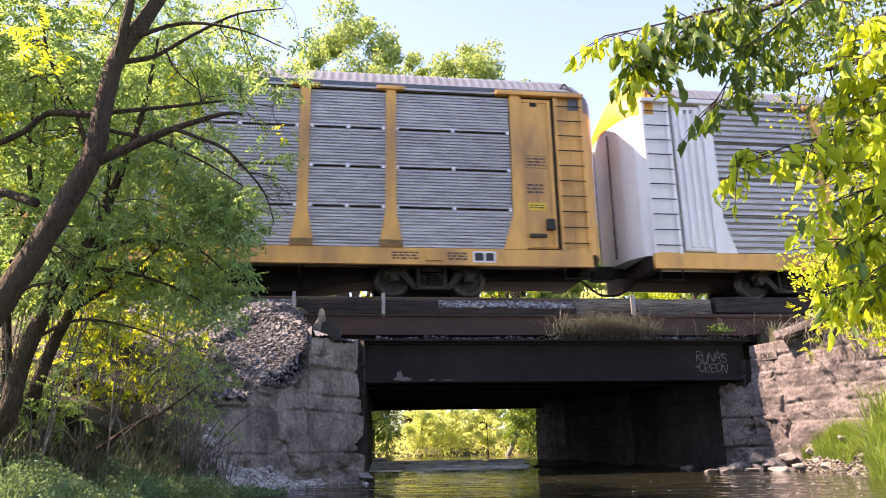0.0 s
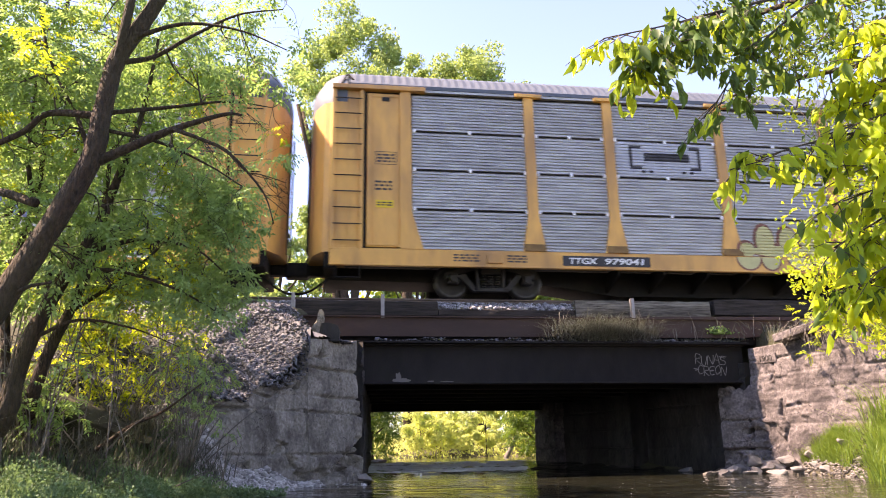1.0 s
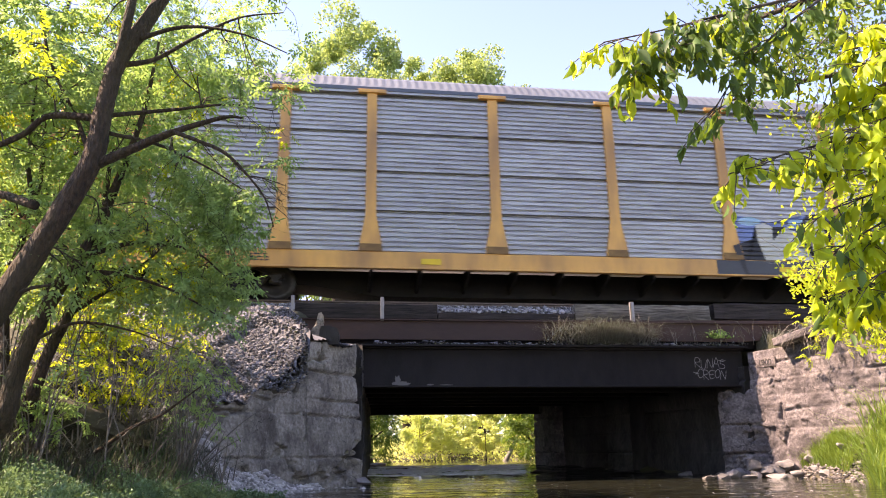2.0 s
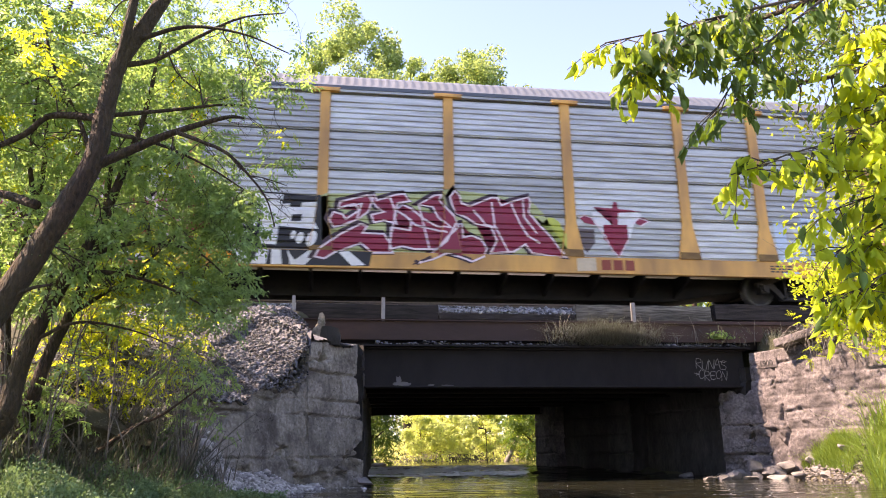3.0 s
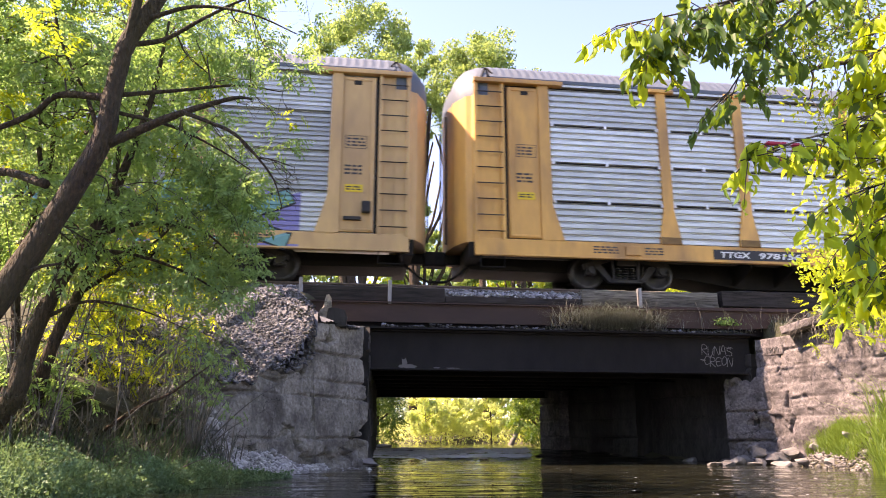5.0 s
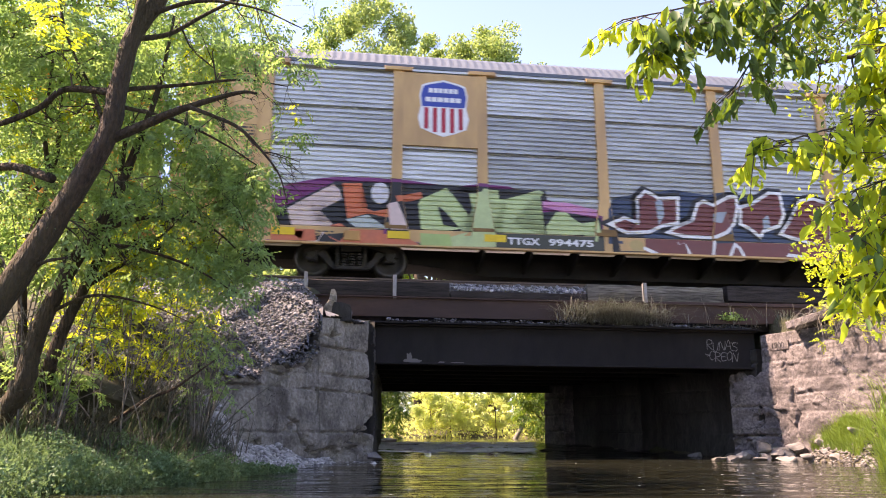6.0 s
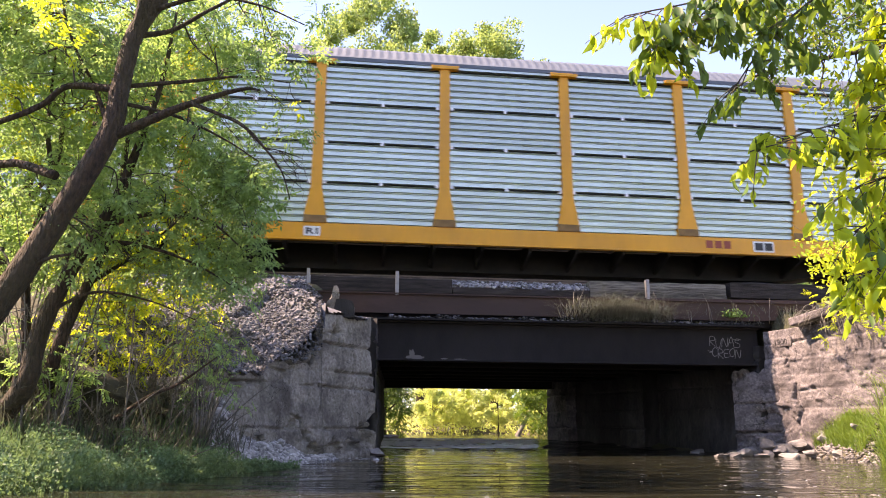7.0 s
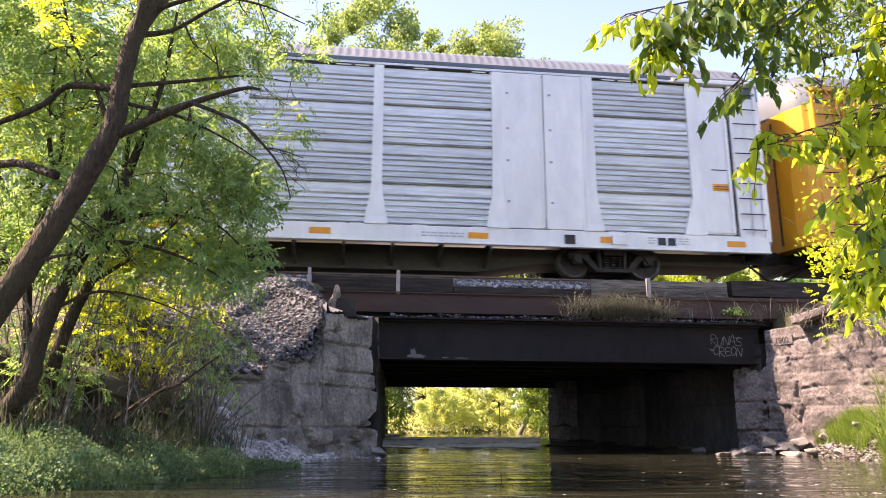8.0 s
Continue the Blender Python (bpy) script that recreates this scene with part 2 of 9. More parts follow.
def water_material():
    m = bpy.data.materials.new("river_water")
    m.use_nodes = True
    n, l = m.node_tree.nodes, m.node_tree.links
    p = n["Principled BSDF"]
    p.inputs["Base Color"].default_value = (0.017, 0.018, 0.012, 1)
    p.inputs["Roughness"].default_value, p.inputs["IOR"].default_value = 0.012, 1.33
    co = n.new("ShaderNodeTexCoord")
    mp = n.new("ShaderNodeMapping")
    mp.inputs["Scale"].default_value = (0.24, 0.85, 1.0)
    l.new(co.outputs["Object"], mp.inputs[0])
    a, b = n.new("ShaderNodeTexNoise"), n.new("ShaderNodeTexNoise")
    a.inputs["Scale"].default_value, a.inputs["Detail"].default_value = 2.4, 2
    b.inputs["Scale"].default_value, b.inputs["Detail"].default_value = 8.0, 4
    l.new(mp.outputs[0], a.inputs["Vector"])
    l.new(mp.outputs[0], b.inputs["Vector"])
    mul = n.new("ShaderNodeMath")
    mul.operation = 'MULTIPLY_ADD'
    mul.inputs[1].default_value = 0.3
    l.new(b.outputs[0], mul.inputs[0])
    l.new(a.outputs[0], mul.inputs[2])
    bp = n.new("ShaderNodeBump")
    bp.inputs["Strength"].default_value, bp.inputs["Distance"].default_value = 1.0, 0.065
    l.new(mul.outputs[0], bp.inputs["Height"])
    l.new(bp.outputs[0], p.inputs["Normal"])
    return m


WATER = water_material()
FOAM = material("foam_and_glint", (0.50, 0.53, 0.58), (0.76, 0.79, 0.84), 8, 0.5, 0, 0.02, 20)
_flat = {}


def flat_paint(rgb, rough=0.6):
    key = tuple(round(c, 3) for c in rgb)
    if key not in _flat:
        _flat[key] = material("sprayed_paint", tuple(c * 0.8 for c in key), key, 9, rough, 0, 0, None, tuple(c * 0.6 + 0.03 for c in key), 2.0, 0.4)
    return _flat[key]


# ---------------------------------------------------------------- mesh helpers
def empty(name, loc=(0, 0, 0)):
    e = new(name)
    e.location = loc
    return e


def mesh_object(name, verts, faces, mat, parent=None, smooth=False, label=""):
    me = bpy.data.meshes.new(name)
    me.from_pydata([tuple(v) for v in verts], [], [tuple(f) for f in faces])
    me.materials.append(mat)
    if smooth:
        me.polygons.foreach_set("use_smooth", [True] * len(me.polygons))
    ob = new(name, me)
    ob.parent = parent
    return tagged(ob, label)


def part(name, bm, mat, parent=None, label="", smooth=False):
    me = bpy.data.meshes.new(name)
    bm.to_mesh(me)
    bm.free()
    me.materials.append(mat)
    if smooth:
        me.polygons.foreach_set("use_smooth", [True] * len(me.polygons))
    ob = new(name, me)
    ob.parent = parent
    return tagged(ob, label)


def share(name, me, parent, loc=(0, 0, 0), rz=0.0, label=""):
    """One more object on mesh data that exists."""
    ob = new(name, me)
    ob.parent = parent
    ob.location = loc
    ob.rotation_euler = (0, 0, rz)
    return tagged(ob, label)


def add_box(bm, x0, x1, y0, y1, z0, z1, bevel=0.0):
    r = bmesh.ops.create_cube(bm, size=1.0, matrix=Matrix.Translation(((x0 + x1) / 2, (y0 + y1) / 2, (z0 + z1) / 2)) @ Matrix.Diagonal((x1 - x0, y1 - y0, z1 - z0, 1)))
    if bevel:
        edges = list({e for v in r["verts"] for e in v.link_edges})
        bmesh.ops.bevel(bm, geom=edges, offset=bevel, segments=2, affect='EDGES', profile=0.5)
    return r


def box_part(name, x0, x1, y0, y1, z0, z1, mat, parent=None, label="", bevel=0.01):
    bm = bmesh.new()
    add_box(bm, x0, x1, y0, y1, z0, z1, bevel)
    return part(name, bm, mat, parent, label)


def extrude_xz(bm, pts, y0, y1):
    """A prism: an outline in x and z, from y0 to y1."""
    a = [bm.verts.new((x, y0, z)) for x, z in pts]
    b = [bm.verts.new((x, y1, z)) for x, z in pts]
    n = len(pts)
    bm.faces.new(a)
    bm.faces.new(b[::-1])
    for i in range(n):
        j = (i + 1) % n
        bm.faces.new((a[j], a[i], b[i], b[j]))


def extrude_yz(bm, pts, x0, x1):
    a = [bm.verts.new((x0, y, z)) for y, z in pts]
    b = [bm.verts.new((x1, y, z)) for y, z in pts]
    n = len(pts)
    bm.faces.new(a)
    bm.faces.new(b[::-1])
    for i in range(n):
        j = (i + 1) % n
        bm.faces.new((a[j], a[i], b[i], b[j]))


def add_cyl(bm, centre, radius, depth, axis='Y', seg=20, radius2=None):
    rot = {'Y': Matrix.Rotation(radians(90), 4, 'X'), 'X': Matrix.Rotation(radians(90), 4, 'Y'), 'Z': Matrix.Identity(4)}[axis]
    bmesh.ops.create_cone(bm, cap_ends=True, segments=seg, radius1=radius, radius2=radius if radius2 is None else radius2, depth=depth, matrix=Matrix.Translation(centre) @ rot)


def smooth_path(points, steps=6):
    """A Catmull-Rom curve through a few control points (rows of x, y, z and radius)."""
    p = [np.array(q, float) for q in points]
    p = [2 * p[0] - p[1]] + p + [2 * p[-1] - p[-2]]
    out = []
    for i in range(1, len(p) - 2):
        for k in range(steps):
            t = k / steps
            out.append(0.5 * (2 * p[i] + (p[i + 1] - p[i - 1]) * t + (2 * p[i - 1] - 5 * p[i] + 4 * p[i + 1] - p[i + 2]) * t * t + (3 * p[i] - p[i - 1] - 3 * p[i + 1] + p[i + 2]) * t ** 3))
    out.append(p[-2])
    return out


def tube_data(path, seg=8, wobble=0.0, rng=None):
    """Vertices and faces of a tapering tube along rows of x, y, z, radius."""
    verts, faces = [], []
    path = np.array(path)
    for i, q in enumerate(path):
        d = path[min(i + 1, len(path) - 1), :3] - path[max(i - 1, 0), :3]
        d = d / (np.linalg.norm(d) + 1e-9)
        a = np.cross(d, (0.3, 0.9, 0.31))
        a /= np.linalg.norm(a) + 1e-9
        b = np.cross(d, a)
        for k in range(seg):
            w = 2 * math.pi * k / seg
            r = q[3] * (1 + (rng.uniform(-wobble, wobble) if wobble else 0))
            verts.append(q[:3] + r * (math.cos(w) * a + math.sin(w) * b))
        if i:
            for k in range(seg):
                k2 = (k + 1) % seg
                faces.append(((i - 1) * seg + k, (i - 1) * seg + k2, i * seg + k2, i * seg + k))
    faces.append(tuple(range(seg))[::-1])
    faces.append(tuple((len(path) - 1) * seg + k for k in range(seg)))
    return verts, faces


def tubes(name, paths, mat, parent=None, seg=6, wobble=0.0, label="", seed=3):
    rng = np.random.default_rng(seed)
    V, F = [], []
    for p in paths:
        v, f = tube_data(p, seg, wobble, rng)
        o = len(V)
        V += v
        F += [tuple(i + o for i in q) for q in f]
    ob = mesh_object(name, V, F, mat, parent, True, label)
    return tagged(ob, kind="stuff") if len(paths) > 5 else ob


def leaf_mesh(name, centres, size, mat, parent=None, seed=1, aspect=0.54, droop=0.3, spread=0.35, fold=0.12, wide=False, label="", dirs=None, normals=None, loose=0.35):
    """Many leaves at the given points: each a folded blade with a pointed tip."""
    rng = np.random.default_rng(seed)
    c = np.asarray(centres, float)
    n = len(c)
    d = rng.normal(size=(n, 3))
    d[:, 2] -= droop * 2
    if dirs is not None:
        d = d * loose + np.asarray(dirs, float)
    d /= np.linalg.norm(d, axis=1, keepdims=True)
    s = np.cross(d, rng.normal(size=(n, 3)) if normals is None else np.asarray(normals, float) + 0.22 * rng.normal(size=(n, 3)))
    s /= np.linalg.norm(s, axis=1, keepdims=True) + 1e-9
    up = np.cross(s, d)
    L = (size * (1 + spread * rng.uniform(-1, 1, n)))[:, None]
    W = L * aspect
    base, tip = c - d * L * 0.5, c + d * L * 0.5 - up * L * 0.10
    if wide:
        rows = [base, base + d * L * .30 + s * W * .46 + up * L * fold, base + d * L * .62 + s * W * .42 + up * L * fold, tip,
                base + d * L * .62 - s * W * .42 + up * L * fold, base + d * L * .30 - s * W * .46 + up * L * fold, base + d * L * .45]
        k = 7
        quads = np.array([[0, 1, 6], [1, 2, 6], [2, 3, 6], [3, 4, 6], [4, 5, 6], [5, 0, 6]])
    else:
        rows = [base, base + d * L * .42 + s * W * .5 + up * L * fold, tip, base + d * L * .42 - s * W * .5 + up * L * fold]
        k = 4
        quads = np.array([[0, 1, 2], [0, 2, 3]])
    v = np.stack(rows, 1).reshape(-1, 3)
    f = (quads[None] + (np.arange(n) * k)[:, None, None]).reshape(-1, 3)
    me = bpy.data.meshes.new(name)
    me.vertices.add(len(v))
    me.vertices.foreach_set("co", v.ravel())
    me.loops.add(f.size)
    me.loops.foreach_set("vertex_index", f.ravel().astype(np.int32))
    me.polygons.add(len(f))
    me.polygons.foreach_set("loop_start", (np.arange(len(f)) * 3).astype(np.int32))
    me.update(calc_edges=True)
    me.materials.append(mat)
    ob = new(name, me)
    ob.parent = parent
    return tagged(ob, label)


def clump_points(clumps, per, seed, flat=0.8, hollow=0.35):
    """Points for leaves in rounded, uneven clumps (x, y, z, radius)."""
    rng = np.random.default_rng(seed)
    out = []
    for x, y, z, r in clumps:
        n = max(4, int(per * (r / 0.4) ** 2 * rng.uniform(0.6, 1.3)))
        q = rng.normal(size=(n, 3))
        q /= np.linalg.norm(q, axis=1, keepdims=True)
        q *= (hollow + (1 - hollow) * rng.random((n, 1)) ** 0.6) * r
        q[:, 2] *= flat
        out.append(q + (x, y, z))
    return np.concatenate(out)


def spray_points(clumps, per, seed, leaf=0.06, flat=0.8, pairs=4):
    """Compound leaves in clumps: rows of leaflets on both sides of a drooping stalk. Gives centres, directions and faces."""
    rng = np.random.default_rng(seed)
    C, D, N = [], [], []
    for x, y, z, r in clumps:
        m = max(2, int(per * (r / 0.4) ** 2 * rng.uniform(0.6, 1.3) / (2 * pairs + 1)))
        q = rng.normal(size=(m, 3))
        q /= np.linalg.norm(q, axis=1, keepdims=True)
        a = q * (1, 1, 0.6) * 0.9 + rng.normal(size=(m, 3)) * 0.35 + (0, 0, -0.30)
        a /= np.linalg.norm(a, axis=1, keepdims=True)
        q *= (0.25 + 0.75 * rng.random((m, 1)) ** 0.6) * r
        q[:, 2] *= flat
        up = rng.normal(size=(m, 3)) * 0.38 + (0, 0, 1)
        side = np.cross(a, up)
        side /= np.linalg.norm(side, axis=1, keepdims=True) + 1e-9
        up = np.cross(side, a)
        base = q + (x, y, z)
        gap = leaf * 0.62
        for j in range(pairs):
            for s in (-1, 1):
                d = a * 0.55 + side * s * 0.85 + (0, 0, -0.18)
                C.append(base + a * gap * j + side * s * leaf * 0.42)
                D.append(d)
                N.append(up)
        C.append(base + a * gap * (pairs + 0.2))
        D.append(a)
        N.append(up)
    return np.concatenate(C), np.concatenate(D), np.concatenate(N)


def spray_leaves(name, clumps, per, size, mat, parent, seed, aspect=0.46, pairs=4):
    c, d, nrm = spray_points(clumps, per, seed, size, pairs=pairs)
    return leaf_mesh(name, c, size, mat, parent, seed + 61, aspect, dirs=d, normals=nrm, loose=0.18)


def grass_mesh(name, points, height, width, mat, seed=1, lean=0.35, parent=None):
    """Curved blades of grass at the given feet, in one mesh."""
    rng = np.random.default_rng(seed)
    p = np.asarray(points, float)
    n = len(p)
    h = (height * rng.uniform(0.5, 1.25, n))[:, None]
    a = rng.uniform(0, 2 * math.pi, n)
    out = np.stack([np.cos(a), np.sin(a), np.zeros(n)], 1) * (lean * rng.uniform(0.2, 1.6, n))[:, None]
    side = np.stack([-np.sin(a), np.cos(a), np.zeros(n)], 1) * width
    up = np.array((0, 0, 1.0))
    rows = [p - side, p + side, p + out * h * .35 + up * h * .6 - side * .7, p + out * h * .35 + up * h * .6 + side * .7, p + out * h * 1.1 + up * h * (1 - 0.25 * lean)]
    v = np.stack(rows, 1).reshape(-1, 3)
    t = np.array([[0, 1, 3], [0, 3, 2], [2, 3, 4]])
    f = (t[None] + (np.arange(n) * 5)[:, None, None]).reshape(-1, 3)
    me = bpy.data.meshes.new(name)
    me.vertices.add(len(v))
    me.vertices.foreach_set("co", v.ravel())
    me.loops.add(f.size)
    me.loops.foreach_set("vertex_index", f.ravel().astype(np.int32))
    me.polygons.add(len(f))
    me.polygons.foreach_set("loop_start", (np.arange(len(f)) * 3).astype(np.int32))
    me.update(calc_edges=True)
    me.materials.append(mat)
    ob = new(name, me)
    ob.parent = parent
    return ob


def stones_mesh(name, points, size, mat, seed=1, squash=0.7, parent=None):
    """Angular stones in one mesh: jittered octahedra with cut corners."""
    rng = np.random.default_rng(seed)
    base = np.array([(1, 0, 0), (-1, 0, 0), (0, 1, 0), (0, -1, 0), (0, 0, 1), (0, 0, -1), (.7, .7, .35), (-.7, .7, -.3), (-.7, -.7, .35), (.7, -.7, -.3)], float)
    bmh = bmesh.new()
    for b in base:
        bmh.verts.new(b)
    bmesh.ops.convex_hull(bmh, input=bmh.verts)
    bmh.verts.index_update()
    tri = np.array([[v.index for v in f.verts] for f in bmh.faces if len(f.verts) == 3])
    base = np.array([v.co[:] for v in bmh.verts])
    bmh.free()
    p = np.asarray(points, float)
    n, k = len(p), len(base)
    s = (size * rng.lognormal(0, 0.35, n))[:, None, None]
    q = base[None] * (1 + rng.uniform(-.28, .28, (n, k, 1))) * s * np.array((1, rng.uniform(.7, 1), squash))
    a = rng.uniform(0, 6.28, n)
    c, sn = np.cos(a)[:, None], np.sin(a)[:, None]
    b = rng.uniform(-.6, .6, n)
    cb, sb = np.cos(b)[:, None], np.sin(b)[:, None]
    x, y, z = q[..., 0], q[..., 1], q[..., 2]
    x, z = x * cb - z * sb, x * sb + z * cb
    v = np.stack([x * c - y * sn, x * sn + y * c, z], -1) + p[:, None]
    v = v.reshape(-1, 3)
    f = (tri[None] + (np.arange(n) * k)[:, None, None]).reshape(-1, 3)
    me = bpy.data.meshes.new(name)
    me.vertices.add(len(v))
    me.vertices.foreach_set("co", v.ravel())
    me.loops.add(f.size)
    me.loops.foreach_set("vertex_index", f.ravel().astype(np.int32))
    me.polygons.add(len(f))
    me.polygons.foreach_set("loop_start", (np.arange(len(f)) * 3).astype(np.int32))
    me.update(calc_edges=True)
    me.materials.append(mat)
    ob = new(name, me)
    ob.parent = parent
    return ob


# ---------------------------------------------------------------- ground and river
LEFT_Y, LEFT_X = [-40, -10, 3, 6.5, 7.9, 10.6, 12.5, 14.7, 24, 30, 36, 50, 60], [-16, -9, -5.6, -3.2, -2.15, -1.0, -0.40, 0.60, 1.2, 1.3, 1.6, 2.5, 3]
RIGHT_Y, RIGHT_X = [-40, -10, 6, 11.7, 14.1, 16.5, 22.9, 30, 40, 50, 60], [30, 18, 9.6, 8.55, 9.0, 8.35, 6.35, 8.0, 10.5, 12.5, 13]
CORNER_L, END_L = np.array((0.57, 14.7)), np.array((-2.0, 11.3))
CORNER_R, END_R = np.array((8.82, 15.0)), np.array((10.9, 9.4))
RAIL_Z, TRACK_Y = 3.94, 17.36


def ramp01(v):
    v = np.clip(v, 0, 1)
    return v * v * (3 - 2 * v)


def ground_height(x, y):
    """Height of the ground: river bed, banks, and the railway embankment behind the wing walls."""
    x, y = np.asarray(x, float), np.asarray(y, float)
    xl, xr = np.interp(y, LEFT_Y, LEFT_X), np.interp(y, RIGHT_Y, RIGHT_X)
    dl, dr = xl - x, x - xr
    bed = -0.55 + 0 * x
    left = np.clip(-0.12 + 0.30 * dl, -0.55, 0.55 + 0.05 * np.clip(dl - 3, 0, 20))
    heap = ramp01((y - 11.8) / 0.7) * ramp01((15.0 - y) / 0.7)
    right = np.clip(-0.12 + (0.42 + 0.95 * heap) * dr, -0.55, 0.9 + 0.06 * np.clip(dr - 3, 0, 20))
    z = np.maximum(np.maximum(bed, left), right)
    # far end of the river: the bank closes it
    z = np.maximum(z, np.clip((y - 37) * 0.16 - 0.2, -0.55, 1.6))
    # embankment
    near = 3.42 - np.clip(14.75 - y, 0, 99) * 0.62
    far = 3.42 - np.clip(y - 26.0, 0, 99) * 0.45
    bank = np.minimum(np.minimum(near, far), 3.42)
    nl = np.array((0.798, -0.603))
    nr = np.array((-0.939, -0.344))
    sl = (x - CORNER_L[0]) * nl[0] + (y - CORNER_L[1]) * nl[1]
    sr = (x - CORNER_R[0]) * nr[0] + (y - CORNER_R[1]) * nr[1]
    side_l = np.where(y < 15.3, ramp01((-0.45 - sl) / 0.9), ramp01((np.interp(y, [14.7, 24, 30], [0.25, 0.85, -1.0]) - x) / 0.3))
    side_r = np.where(y < 15.3, ramp01((-0.30 - sr) / 0.25), ramp01((x - np.interp(y, [15, 23, 30], [9.3, 7.2, 10.0])) / 0.3))
    side_l = np.where(y < 11.3, ramp01((dl - 0.35) / 1.2), side_l)
    side_r = np.where(y < 9.4, ramp01((dr - 0.8) / 2.0), side_r)
    near_right = np.minimum(bank, 3.42 - np.clip(15.7 - y, 0, 99) * 0.62)
    right_bank = np.minimum(np.maximum(near_right, np.clip(2.3 - 0.05 * np.abs(y - 10), 0, 3)), 3.42)
    z = np.where(side_l > 0, np.maximum(z, z + (bank - z) * side_l), z)
    z = np.where(side_r > 0, np.maximum(z, z + (right_bank - z) * side_r), z)
    lumps = 0.05 * np.sin(x * 3.1 + np.sin(y * 2.3)) * np.cos(y * 2.7 + 1.3 * np.sin(x * 1.7))
    flat = (y > 15.0) & (y < 25.5) & (np.abs(z - 3.42) < 0.05)
    return z + np.where(flat, 0, lumps)


def ground():
    def axis(lo, hi, step, far):
        inner = np.arange(lo, hi, step)
        out = step * 1.25 ** np.arange(1, 40)
        out = np.cumsum(out)
        out = out[out < far]
        return np.concatenate([(lo - out)[::-1], inner, hi - step + out])
    xs, ys = axis(-9, 15, 0.14, 900), axis(5, 27, 0.14, 900)
    X, Y = np.meshgrid(xs, ys)
    Z = ground_height(X, Y)
    v = np.stack([X, Y, Z], -1).reshape(-1, 3)
    nx, ny = len(xs), len(ys)
    i = np.arange(nx * ny).reshape(ny, nx)
    f = np.stack([i[:-1, :-1], i[:-1, 1:], i[1:, 1:], i[1:, :-1]], -1).reshape(-1, 4)
    ob = mesh_object("ground", v, f.tolist(), SOIL, None, True)
    return tagged(ob, "dark earth river bank and railway embankment with sparse growth", "ground", kind="structure")


ground()


def water():
    xs, ys = np.concatenate([np.linspace(-30, -4, 20), np.linspace(-3.8, 12, 110), np.linspace(13, 34, 14)]), np.concatenate([np.linspace(-40, 5, 20), np.linspace(5.2, 34, 190), np.linspace(35, 62, 24)])
    X, Y = np.meshgrid(xs, ys)
    Z = 0.006 * np.sin(2.1 * Y + 1.7 * np.sin(0.9 * X)) + 0.003 * np.sin(5.3 * Y + 2.1 * X) * np.cos(3.1 * X)
    Z += 0.11 * ramp01((Y - 17.2) / 6.0) + 0.045 * np.sin(6 * Y + 3 * np.sin(2 * X)) * np.cos(2.3 * X + Y) * ramp01((Y - 17) / 1.2) * ramp01((26 - Y) / 3)
    nx, ny = len(xs), len(ys)
    i = np.arange(nx * ny).reshape(ny, nx)
    f = np.stack([i[:-1, :-1], i[:-1, 1:], i[1:, 1:], i[1:, :-1]], -1).reshape(-1, 4)
    ob = mesh_object("water", np.stack([X, Y, Z], -1).reshape(-1, 3), f.tolist(), WATER, None, True)
    return tagged(ob, "shallow brown river with small ripples and green reflections", "river", kind="structure")


water()


